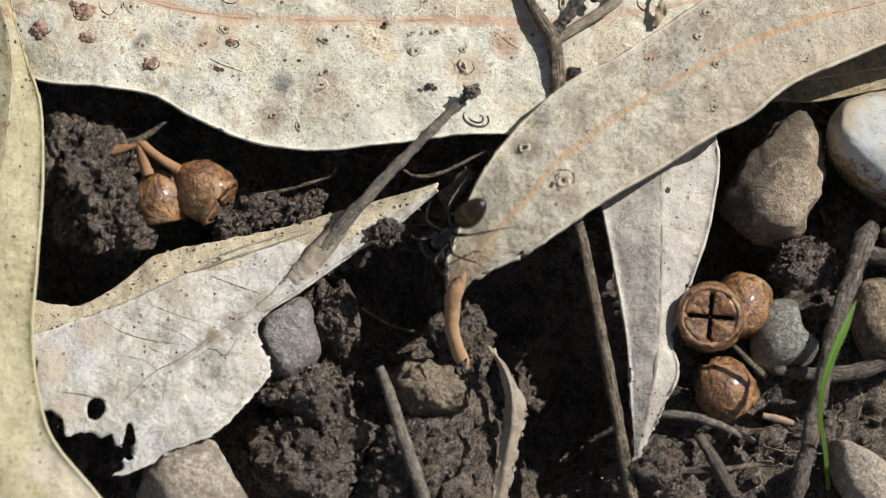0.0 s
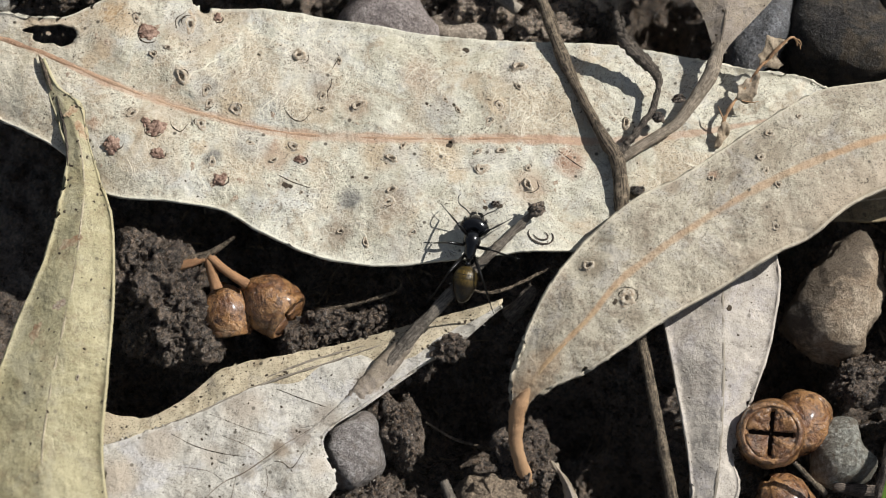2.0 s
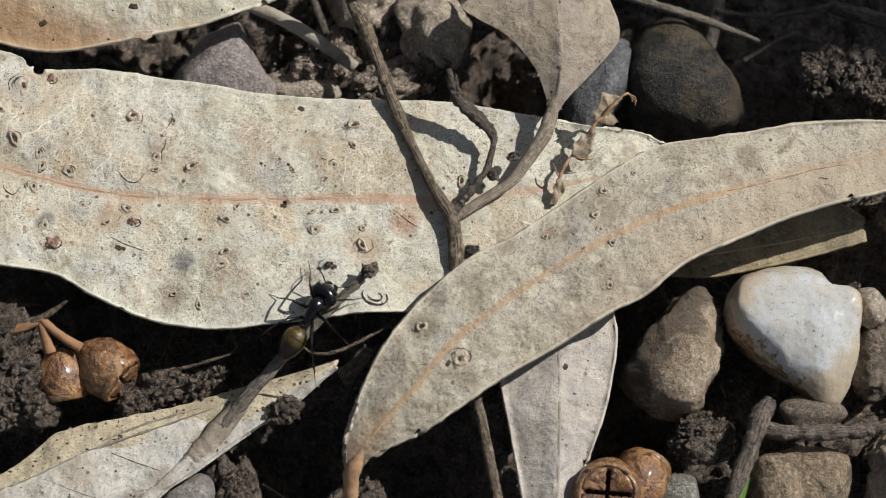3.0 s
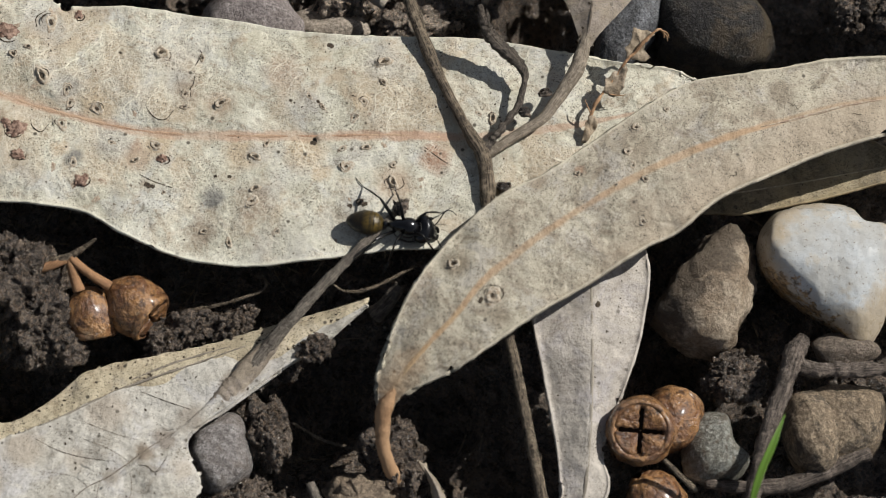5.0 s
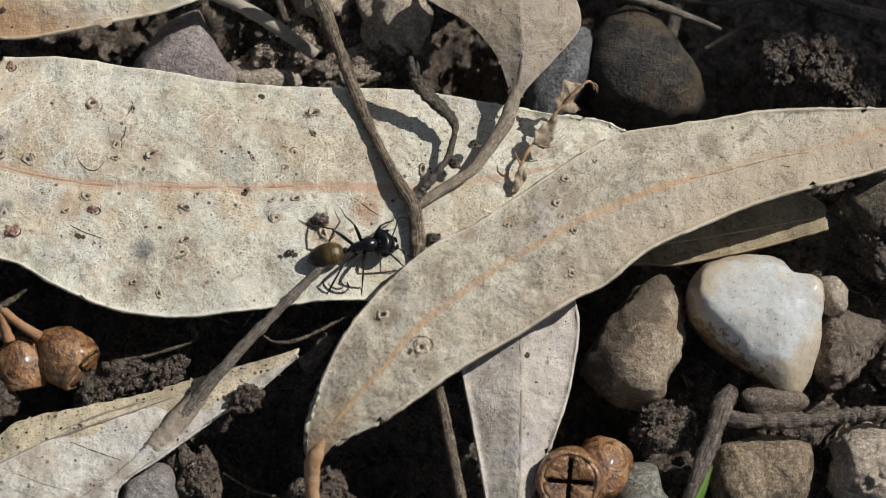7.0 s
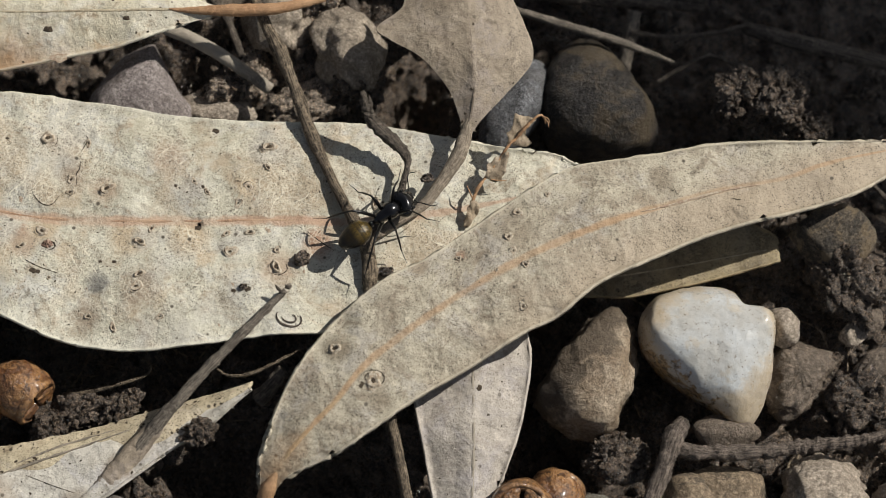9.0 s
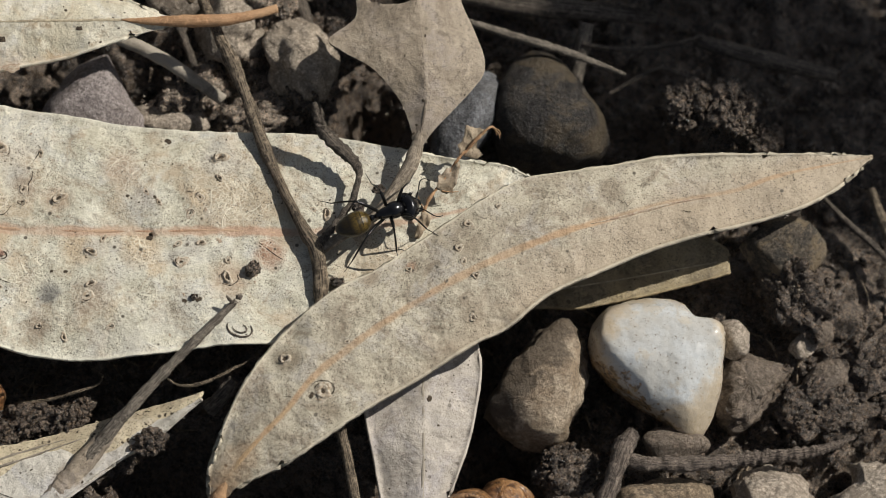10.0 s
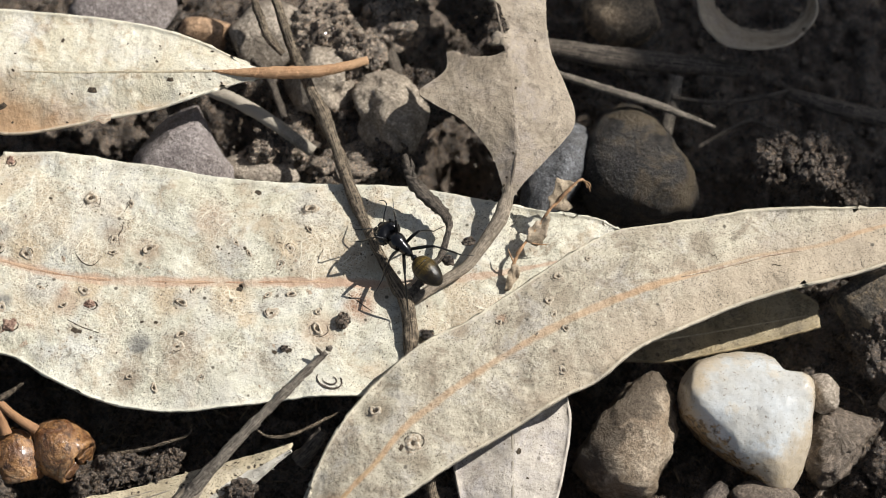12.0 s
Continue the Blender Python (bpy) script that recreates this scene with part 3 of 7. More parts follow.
GRASS = Mat("fresh_grass", 0.4, spec=0.4)
GRASS.colour(GRASS.mix(GRASS.noise(0.7, 4, 0.6, co=GRASS.uv(0.5, 20)), (0.085, 0.165, 0.02), (0.15, 0.26, 0.04)))
GRASS.b.inputs["Subsurface Weight"].default_value = 0.2
GRASS.b.inputs["Subsurface Radius"].default_value = (0.0005, 0.0008, 0.0002)
GRASS = GRASS.m
GALL_RING = Mat("brown_gall_ring", 0.7)
GALL_RING.colour(GALL_RING.mix(GALL_RING.ramp(GALL_RING.noise(0.35, 5, 0.75), (0.42, 0.0), (0.58, 1.0)), (0.56, 0.50, 0.40), (0.37, 0.29, 0.205))).bump(GALL_RING.noise(0.2, 4), 0.12)
GALL_RING = GALL_RING.m
GALL_PIT = Mat("dark_gall_pit", 0.85)
GALL_PIT.colour(GALL_PIT.mix(GALL_PIT.ramp(GALL_PIT.noise(0.3, 4), (0.4, 0.0), (0.6, 1.0)), (0.03, 0.023, 0.017), (0.10, 0.075, 0.05))).bump(GALL_PIT.noise(0.15, 3), 0.06)
GALL_PIT = GALL_PIT.m
SCAR = Mat("reddish_scar", 0.7)
SCAR.colour(SCAR.mix(SCAR.ramp(SCAR.noise(0.45, 6, 0.75), (0.42, 0.0), (0.58, 1.0)), (0.34, 0.235, 0.165), (0.52, 0.44, 0.33))).bump(SCAR.noise(0.3, 5), 0.15)
SCAR = SCAR.m
STAIN = Mat("brown_stain", 0.7)
STAIN.colour(STAIN.mix(STAIN.ramp(STAIN.noise(1.2, 6, 0.75, distort=0.6), (0.40, 0.0), (0.60, 1.0)), (0.33, 0.205, 0.115), (0.54, 0.44, 0.29))).bump(STAIN.noise(0.6, 5), 0.15)
STAIN = STAIN.m

GRAIN = Mat("clear_glint_grain", 0.12, spec=0.9).colour((0.42, 0.38, 0.31)).m
WART = Mat("brown_wart", 0.5)
WART.colour(WART.mix(WART.ramp(WART.noise(0.5, 6, 0.75), (0.42, 0.0), (0.58, 1.0)), (0.15, 0.085, 0.06), (0.40, 0.27, 0.20))).bump(WART.noise(0.35, 5), 0.2)
WART = WART.m



# ---- mesh helpers ----
def part(name, mesh, material, parent=None, label=""):
    """Links a mesh as one object under a thing or under a part."""
    ob = new(name, mesh)
    if not mesh.materials:
        mesh.materials.append(material)
    ob.parent = parent
    if label:
        ob["label"] = label
    return ob


def thing(name, label, category, group="", kind="", at=(0, 0, 0)):
    ob = new(name)
    ob.empty_display_size = 0.002
    ob.location = Vector(at) * MM
    return tagged(ob, label, category, group, kind)


def mesh_of(name, verts, faces, smooth=True, uvs=None):
    """A mesh from points in mm."""
    me = bpy.data.meshes.new(name)
    me.from_pydata((np.asarray(verts, float) * MM).tolist(), [], faces)
    if uvs is not None:
        layer = me.uv_layers.new(name="along")
        idx = np.empty(len(me.loops), int)
        me.loops.foreach_get("vertex_index", idx)
        layer.data.foreach_set("uv", np.asarray(uvs, float)[idx].ravel())
    if smooth:
        me.polygons.foreach_set("use_smooth", [True] * len(me.polygons))
    me.update()
    return me


def smooth_line(points, n):
    """n points at even steps along a Catmull-Rom line through the given ones."""
    p = np.array(points, float)
    q = np.vstack([2 * p[0] - p[1], p, 2 * p[-1] - p[-2]])
    fine = []
    for i in range(1, len(q) - 2):
        t = np.linspace(0, 1, 24, endpoint=i == len(q) - 3)[:, None]
        a, b, c, d = q[i - 1], q[i], q[i + 1], q[i + 2]
        fine.append(0.5 * (2 * b + (c - a) * t + (2 * a - 5 * b + 4 * c - d) * t ** 2 + (3 * b - a - 3 * c + d) * t ** 3))
    fine = np.vstack(fine)
    run = np.r_[0, np.cumsum(np.linalg.norm(np.diff(fine[:, :3], axis=0), axis=1))]
    s = np.linspace(0, run[-1], n)
    return np.stack([np.interp(s, run, fine[:, k]) for k in range(fine.shape[1])], 1)


def wobble(p, size, seed=0.0):
    """Smooth noise at a point in mm, about -1 to 1."""
    return noise.noise(Vector((p[0] / size + seed, p[1] / size - seed, p[2] / size + 0.5 * seed)))


def tube(points, radii, sides=10, rough=0.0, seed=0.0, n=None, flat=1.0, knots=()):
    """A closed round stalk along points in mm; radii in mm at the given points; flat squeezes it upright; knots are (share of the length, swelling)."""
    p = np.array([(*a, r) for a, r in zip(points, radii)], float)
    n = n or max(12, 8 * len(points))
    line = smooth_line(p, n)
    c, r = line[:, :3], np.maximum(line[:, 3], 0.015)
    verts, uvs = [], []
    tang = np.gradient(c, axis=0)
    for i in range(n):
        t = Vector(tang[i]).normalized()
        side = t.cross(Vector((0, 0, 1)))
        side = side.normalized() if side.length > 1e-4 else Vector((1, 0, 0))
        up = side.cross(t)
        swell = 1 + sum(k * math.exp(-((i / (n - 1) - s) / 0.018) ** 2) for s, k in knots)
        for j in range(sides):
            w = 2 * math.pi * j / sides
            d = side * math.cos(w) + up * math.sin(w) * flat
            k = r[i] * swell
            if rough:
                k *= 1 + rough * wobble(c[i] + np.array(d) * r[i], 1.3 * r[i] + 0.25, seed) + 0.5 * rough * wobble(c[i] + np.array(d) * r[i], 0.45 * r[i] + 0.1, seed + 5)
            verts.append(c[i] + np.array(d) * k)
            uvs.append((i / (n - 1) * n * 0.1, j / sides))
    faces = [(i * sides + j, i * sides + (j + 1) % sides, (i + 1) * sides + (j + 1) % sides, (i + 1) * sides + j) for i in range(n - 1) for j in range(sides)]
    faces += [tuple(range(sides))[::-1], tuple(range((n - 1) * sides, n * sides))]
    return mesh_of("tube", verts, faces, True, uvs)


class Leaf:
    """A leaf blade between two edges, with a midrib; all lines run from the base to the tip, in mm."""

    def __init__(self, one, mid, two, n=90, m=12, ripple=0.25, belly=0.0, seed=0.0, ragged=0.12, thick=0.28, rim_arc=0.3):
        a, b, c = smooth_line(one, n), smooth_line(mid, n), smooth_line(two, n)
        self.n, self.m, self.mid, self.thick = n, m, b, thick
        rows = []
        for i in range(n):
            row = []
            for j in range(-m, m + 1):
                s = 1 - (1 - abs(j) / m) ** 1.5
                e = a[i] if j < 0 else c[i]
                p = b[i] * (1 - s) + e * s
                width = np.linalg.norm(e - b[i])
                p = p + np.array((0, 0, belly * width * 4 * s * (1 - s)))
                p[2] += ripple * (0.35 + s) * wobble(p * (1, 1, 0), 6.0, seed) + 0.35 * ripple * wobble(p * (1, 1, 0), 2.2, seed + 9)
                p[2] += rim_arc * min(1.0, width / 4.0) * max(0.0, (s - 0.88) / 0.12) ** 2
                if abs(j) == m and width > 0.4:
                    out = (e - b[i]) / width
                    p = p + out * ragged * (wobble(p, 1.4, seed + 3) + 0.6 * wobble(p, 0.5, seed + 4))
                row.append(p)
            rows.append(row)
        self.top = np.array(rows)

    def at(self, u, v):
        """The place on the upper face at u (base 0 to tip 1) and v (-1 to 1), and its normal."""
        x, y = u * (self.n - 1), (v + 1) * self.m
        i, j = min(int(x), self.n - 2), min(int(y), 2 * self.m - 1)
        fx, fy = x - i, y - j
        g = self.top
        p = (1 - fx) * ((1 - fy) * g[i, j] + fy * g[i, j + 1]) + fx * ((1 - fy) * g[i + 1, j] + fy * g[i + 1, j + 1])
        nrm = Vector(g[i + 1, j] - g[i, j]).cross(Vector(g[i, j + 1] - g[i, j]))
        nrm = nrm.normalized() if nrm.length > 1e-9 else Vector((0, 0, 1))
        return Vector(p), nrm if nrm.z > 0 else -nrm

    def near(self, x, y):
        """(u, v) of the blade's point nearest to x, y in mm."""
        d = np.hypot(self.top[:, :, 0] - x, self.top[:, :, 1] - y)
        i, j = np.unravel_index(np.argmin(d), d.shape)
        return i / (self.n - 1), j / self.m - 1

    def mesh(self, holes=()):
        n, k = self.n, 2 * self.m + 1
        top = self.top.reshape(-1, 3).copy()
        nrm = np.zeros_like(self.top)
        du, dv = np.gradient(self.top, axis=0), np.gradient(self.top, axis=1)
        nrm = np.cross(du, dv)
        nrm /= np.maximum(np.linalg.norm(nrm, axis=2, keepdims=True), 1e-9)
        nrm *= np.where(nrm[:, :, 2:] < 0, -1, 1)
        bottom = (self.top - nrm * self.thick).reshape(-1, 3)
        across = [math.copysign(1 - (1 - abs(j - self.m) / self.m) ** 1.5, j - self.m) for j in range(k)]
        uv = [(i / (n - 1), across[j]) for i in range(n) for j in range(k)]
        keep = {}
        for i in range(n - 1):
            for j in range(k - 1):
                c = (top[i * k + j] + top[(i + 1) * k + j + 1]) / 2
                keep[i, j] = not any(((c[0] - x) / rx) ** 2 + ((c[1] - y) / ry) ** 2 < 1 + 0.5 * wobble(c, 1.0, 2.0) for x, y, rx, ry in holes)
        # the torn edge: points between a kept and a lost cell slide onto the hole's outline
        for i in range(n):
            for j in range(k):
                near = [keep[c] for c in ((i - 1, j - 1), (i - 1, j), (i, j - 1), (i, j)) if c in keep]
                if holes and any(near) and not all(near):
                    p = top[i * k + j]
                    f, x, y = min((((p[0] - x) / rx) ** 2 + ((p[1] - y) / ry) ** 2, x, y) for x, y, rx, ry in holes)
                    g = min(1.35, max(0.7, math.sqrt((1 + 0.5 * wobble(p, 1.0, 2.0)) / max(f, 1e-6))))
                    for row in (top, bottom):
                        row[i * k + j, 0] = x + (row[i * k + j, 0] - x) * g
                        row[i * k + j, 1] = y + (row[i * k + j, 1] - y) * g
        off = n * k
        faces = []
        for (i, j), kept in keep.items():
            if not kept:
                continue
            q = (i * k + j, i * k + j + 1, (i + 1) * k + j + 1, (i + 1) * k + j)
            faces.append(q)
            faces.append(tuple(off + w for w in q[::-1]))
            for (e, f), other in (((q[0], q[1]), (i - 1, j)), ((q[1], q[2]), (i, j + 1)), ((q[2], q[3]), (i + 1, j)), ((q[3], q[0]), (i, j - 1))):
                if not keep.get(other, False):
                    faces.append((f, e, off + e, off + f))
        return mesh_of("blade", np.vstack([top, bottom]), faces, True, uv * 2)

    def rib(self, r0, r1, start=0.0, end=0.97, lift=0.02):
        """The raised midrib as a slim stalk half sunk into the blade."""
        us = np.linspace(start, end, 14)
        pts = [np.array(self.at(u, 0.0)[0]) + (0, 0, lift) for u in us]
        return tube(pts, [r0 + (r1 - r0) * k / 13 for k in range(14)], 10, 0.35, flat=0.4, n=110)


def ring_mesh(r, pit, height, seed, squash=0.75):
    """A small gall: a raised rim round a sunken pit, with its foot at z = 0."""
    prof = [(1.55, -0.12), (1.35, 0.1), (1.18, 0.5), (1.0, 1.0), (0.8, 0.95), (pit, 0.2), (pit * 0.6, 0.0)]
    verts, faces, k = [], [], 18
    for a, h in prof:
        for j in range(k):
            w = 2 * math.pi * j / k
            q = a * (1 + 0.2 * math.sin(2 * w + seed) + 0.13 * math.sin(3 * w + 2 * seed))
            q *= 1 + 0.3 * wobble((a * math.cos(w), a * math.sin(w), h), 0.6, seed + 2)
            verts.append((r * q * math.cos(w), squash * r * q * math.sin(w), height * h * (1 + 0.9 * wobble((math.cos(w), math.sin(w), 0), 0.7, seed + 7))))
    for i in range(len(prof) - 1):
        faces += [(i * k + j, i * k + (j + 1) % k, (i + 1) * k + (j + 1) % k, (i + 1) * k + j) for j in range(k)]
    return mesh_of("gall", verts, faces)


def disc_mesh(r, height, seed, squash=0.8, k=12):
    verts = [(0, 0, height)]
    for j in range(k):
        w = 2 * math.pi * j / k
        q = 1 + 0.22 * math.sin(2 * w + seed) + 0.15 * math.sin(5 * w + 2 * seed)
        q *= 1 + 0.35 * wobble((math.cos(w), math.sin(w), 0), 0.45, seed + 1)
        verts.append((r * q * math.cos(w), squash * r * q * math.sin(w), -0.02))
    return mesh_of("disc", verts, [(0, 1 + j, 1 + (j + 1) % k) for j in range(k)])


GALL_MESHES = [ring_mesh(0.8, 0.5, 0.12 + 0.14 * (s % 3), s, 0.62 + 0.05 * s) for s in range(7)]
# dark crescents that stand in for the shadow inside a gall's rim
RIM_SHADE_MESHES = [tube([(0.95 * math.cos(w), 0.8 * math.sin(w), 0.42) for w in np.linspace(-1.2 + 0.2 * s, 0.9 + 0.15 * s, 6)], [0.02, 0.05, 0.08, 0.07, 0.04, 0.02], 6, 0.3, s, n=18) for s in range(7)]
PIT_MESHES = [disc_mesh(0.28 + 0.06 * (s % 3), 0.05, s) for s in range(7)]
SCAR_MESHES = [disc_mesh(1.0, 0.04, s, 0.8, 36) for s in range(4)]
STAIN_MESHES = [disc_mesh(1.0, 0.05, s + 1.5, 0.6, 40) for s in range(2)]
BLISTER_MESHES = [disc_mesh(1.0, 0.22, s + 0.7, 0.8, 30) for s in range(4)]
SPOT_MESHES = [disc_mesh(1.0, 0.35, 2 * s, 0.75, 9) for s in range(4)]
for group, mat in ((GALL_MESHES, GALL_RING), (PIT_MESHES, GALL_PIT), (RIM_SHADE_MESHES, GALL_PIT), (SCAR_MESHES, SCAR), (SPOT_MESHES, GALL_PIT), (STAIN_MESHES, STAIN), (BLISTER_MESHES, SCAR)):
    for me in group:
        me.materials.append(mat)


RING_HALO = ring_mesh(0.62, 0.6, 0.12, 1.0, 0.7)
RING_HALO.materials.append(GALL_RING)


def on_leaf(leaf, parent, name, mesh, u, v, size, turn, lift=0.0):
    p, nrm = leaf.at(u, v)
    ob = part(name, mesh, None, parent)
    rot = nrm.to_track_quat("Z", "Y").to_matrix().to_4x4()
    ob.matrix_local = Matrix.Translation((p + nrm * lift) * MM) @ rot @ pose(0, 0, 0, 0, 0, turn) @ Matrix.Diagonal((size, size, min(size, 1.0), 1))
    return ob


def gall(leaf, parent, u, v, size, rng):
    k = rng.randrange(7)
    turn = rng.uniform(0, 360)
    ring = on_leaf(leaf, parent, "gall", GALL_MESHES[k], u, v, size, turn, -0.01)
    pit = part("pit", PIT_MESHES[k], None, ring)
    pit.location.z = 0.00012
    # larger galls mostly get a dark arc as shade on their right side
    if size > 0.3 and rng.random() < 0.7:
        part("rim_arc", RIM_SHADE_MESHES[k], None, ring).rotation_euler.z = rng.uniform(-0.8, 0.6) - radians(turn)
    return ring


def crack(leaf, parent, rng, u=None, v=None, length=None):
    """A thin dark split that wanders over the blade."""
    u = rng.uniform(0.15, 0.85) if u is None else u
    v = rng.uniform(-0.8, 0.8) if v is None else v
    a, length = rng.uniform(0, 6.28), length or rng.uniform(0.6, 2.2)
    p0, _ = leaf.at(u, v)
    pts = []
    for k in range(5):
        x, y = p0.x + math.cos(a) * length * (k / 4 - 0.5), p0.y + math.sin(a) * length * (k / 4 - 0.5)
        x, y = x + 0.25 * rng.uniform(-1, 1), y + 0.25 * rng.uniform(-1, 1)
        q, _ = leaf.at(*leaf.near(x, y))
        pts.append((x, y, q.z + 0.03))
    part("crack", tube(pts, [0.012, 0.025, 0.032, 0.022, 0.01], 5, 0.4, u, n=16, flat=0.6), GALL_PIT, parent)


def scratch(leaf, parent, points, r, mat, name, lift=0.02):
    """A thin line that follows the blade through x, y points in mm: a split, a vein or a folded rim."""
    line = smooth_line([(x, y, 0.0) for x, y in points], 4 * len(points))
    pts = []
    for x, y, _ in line:
        q, _ = leaf.at(*leaf.near(x, y))
        pts.append((x, y, q.z + lift))
    k = len(pts)
    return part(name, tube(pts, [r * (0.35 + 1.0 * math.sin(math.pi * (i + 0.5) / k)) * (1 + 0.4 * math.sin(2.7 * i)) for i in range(k)], 6, 0.5, points[0][0], n=5 * len(points), flat=0.7), mat, parent)


def sprinkle(leaf, parent, rng, galls, spots, scars=0, size=(0.22, 0.5), spot=(0.08, 0.22), u_range=(0.04, 0.96)):
    for _ in range(scars):
        on_leaf(leaf, parent, "scar", SCAR_MESHES[rng.randrange(4)], rng.uniform(*u_range), rng.uniform(-0.85, 0.85), rng.uniform(0.5, 1.1), rng.uniform(0, 360), 0.01)
    for _ in range(galls):
        gall(leaf, parent, rng.uniform(*u_range), rng.uniform(-0.85, 0.85), rng.uniform(*size), rng)
    for _ in range(spots):
        on_leaf(leaf, parent, "spot", SPOT_MESHES[rng.randrange(4)], rng.uniform(*u_range), rng.uniform(-0.88, 0.88), rng.uniform(*spot), rng.uniform(0, 360), 0.0)


def blob(size, seed, sub=4, lumps=((1.0, 0.18),), flats=0, sharp=0.6, cells=0.0):
    """An uneven stone or clod, size in mm (half axes). lumps: (scale in half axes, depth); flats: worn planes."""
    bm = bmesh.new()
    bmesh.ops.create_icosphere(bm, subdivisions=sub, radius=1.0)
    rng = random.Random(seed)
    planes = [(Vector((rng.gauss(0, 1), rng.gauss(0, 1), rng.gauss(0, 1))).normalized(), rng.uniform(0.62, 0.9)) for _ in range(flats)]
    for v in bm.verts:
        d = v.co.normalized()
        r = 1.0
        for scale, depth in lumps:
            r += depth * noise.noise(d / scale + Vector((seed * 3.7, seed * 1.3, -seed)))
        if cells:
            dist = noise.voronoi(d * cells + Vector((seed, 0, seed * 2)))[0]
            r += 0.16 * min(dist[1] - dist[0], 0.6) + 0.10 * (0.4 - min(noise.voronoi(d * cells * 2.3 + Vector((0, seed, 3)))[0][0], 1.0))
            r += 0.07 * noise.noise(d * cells * 3.1 + Vector((seed, seed, 3))) + 0.045 * noise.noise(d * cells * 7.0 + Vector((seed, 3, seed)))
        p = d * r
        for nrm, h in planes:
            over = p.dot(nrm) - h
            if over > 0:
                p -= nrm * over * sharp
        v.co = Vector((p.x * size[0], p.y * size[1], p.z * size[2])) * MM
    me = bpy.data.meshes.new("blob")
    bm.to_mesh(me)
    bm.free()
    me.polygons.foreach_set("use_smooth", [True] * len(me.polygons))
    return me


def pebble(name, label, outline, top, foot, mat, seed, group="stones", crown=0.5, rough=0.05, flats=5, sharp=0.7, lean=(0.0, 0.0)):
    """A stone from its plan: a rough ring of corners in mm, domed to the height top and sunk to foot; crown: how flat its top is; lean shifts the top."""
    ring = np.array(outline, float)[:, :2]
    c = ring.mean(0)
    line = smooth_line([(*p, 0.0) for p in np.vstack([ring, ring[:1]])], 200)[:, :2] - c
    ang = np.arctan2(line[:, 1], line[:, 0])
    order = np.argsort(ang)
    ang, rad = ang[order], np.hypot(line[:, 0], line[:, 1])[order]
    rng = random.Random(seed)
    size = rad.mean()
    planes = [(Vector((rng.gauss(0, 0.7), rng.gauss(0, 0.7), rng.uniform(0.3, 1.3))).normalized(), rng.uniform(0.70, 0.9)) for _ in range(flats)]
    k, n, verts, faces = 72, 34, [], []
    mid = (top + foot) / 2
    for i in range(n + 1):
        a = math.pi * i / n - math.pi / 2
        ring_scale, h = math.cos(a) ** crown if abs(a) < math.pi / 2 - 1e-6 else 0.0, math.sin(a)
        for j in range(k):
            w = -math.pi + 2 * math.pi * j / k
            r = np.interp(w, ang, rad, period=2 * math.pi) * ring_scale
            p = Vector((r * math.cos(w) / size, r * math.sin(w) / size, h))
            d = p + Vector((seed, 2 * seed, 0))
            p *= 1 + rough * (noise.noise(d * 1.7) + 0.7 * noise.noise(d * 4.0) + 0.5 * noise.noise(d * 9.0))
            for nrm, lim in planes:
                over = p.dot(nrm) - lim
                if over > 0:
                    p -= nrm * over * sharp * 0.6
            up = (p.z + 1) / 2
            verts.append((p.x * size + lean[0] * up, p.y * size + lean[1] * up, mid + p.z * (top - foot) / 2))
    for i in range(n):
        faces += [(i * k + j, i * k + (j + 1) % k, (i + 1) * k + (j + 1) % k, (i + 1) * k + j) for j in range(k)]
    ob = part(name, mesh_of("stone", verts, faces), mat)
    ob.location = Vector((c[0], c[1], 0)) * MM
    return tagged(ob, label, "stone", group)


def stone(name, label, at, size, turn, mat, seed, flats=7, group="stones", tilt=(0, 0), sub=4, sharp=0.75, lumps=((0.9, 0.22), (0.35, 0.06))):
    ob = part(name, blob(size, seed, sub, lumps, flats, sharp), mat)
    ob.matrix_basis = pose(at[0] * MM, at[1] * MM, at[2] * MM, tilt[0], tilt[1], turn)
    return tagged(ob, label, "stone", group)


def clod(label, at, size, turn, seed, sub=5, mat=None, cells=3.2, group="soil clods"):
    """A lump of soil: a core with loose angular lumps pressed into it."""
    ob = thing("soil_clod", label, "soil clod", group)
    ob.matrix_basis = pose(at[0] * MM, at[1] * MM, at[2] * MM, 0, 0, turn)
    core = part("core", blob(size, seed, sub, ((0.8, 0.42), (0.35, 0.26), (0.12, 0.1)), 0, 0.5, cells), mat or CLOD, ob)
    rng = random.Random(seed)
    high = [v.co.copy() for v in core.data.vertices if v.normal.z > 0.05]
    mean = sum(size) / 3
    for k in range(min(14, 4 + int(2.2 * mean))):
        r = mean * rng.uniform(0.10, 0.26)
        lump = part("lump", blob((r, r * rng.uniform(0.6, 0.95), r * rng.uniform(0.5, 0.85)), seed + 7 * k, 3, ((0.7, 0.4), (0.3, 0.25)), 6, 0.9), mat or CLOD, ob)
        lump.matrix_local = Matrix.Translation(rng.choice(high) * rng.uniform(0.9, 1.0)) @ pose(0, 0, 0, rng.uniform(0, 360), rng.uniform(0, 360), rng.uniform(0, 360))
    CLODS.append((core, ob.matrix_basis.copy()))
    return ob


CLODS = []


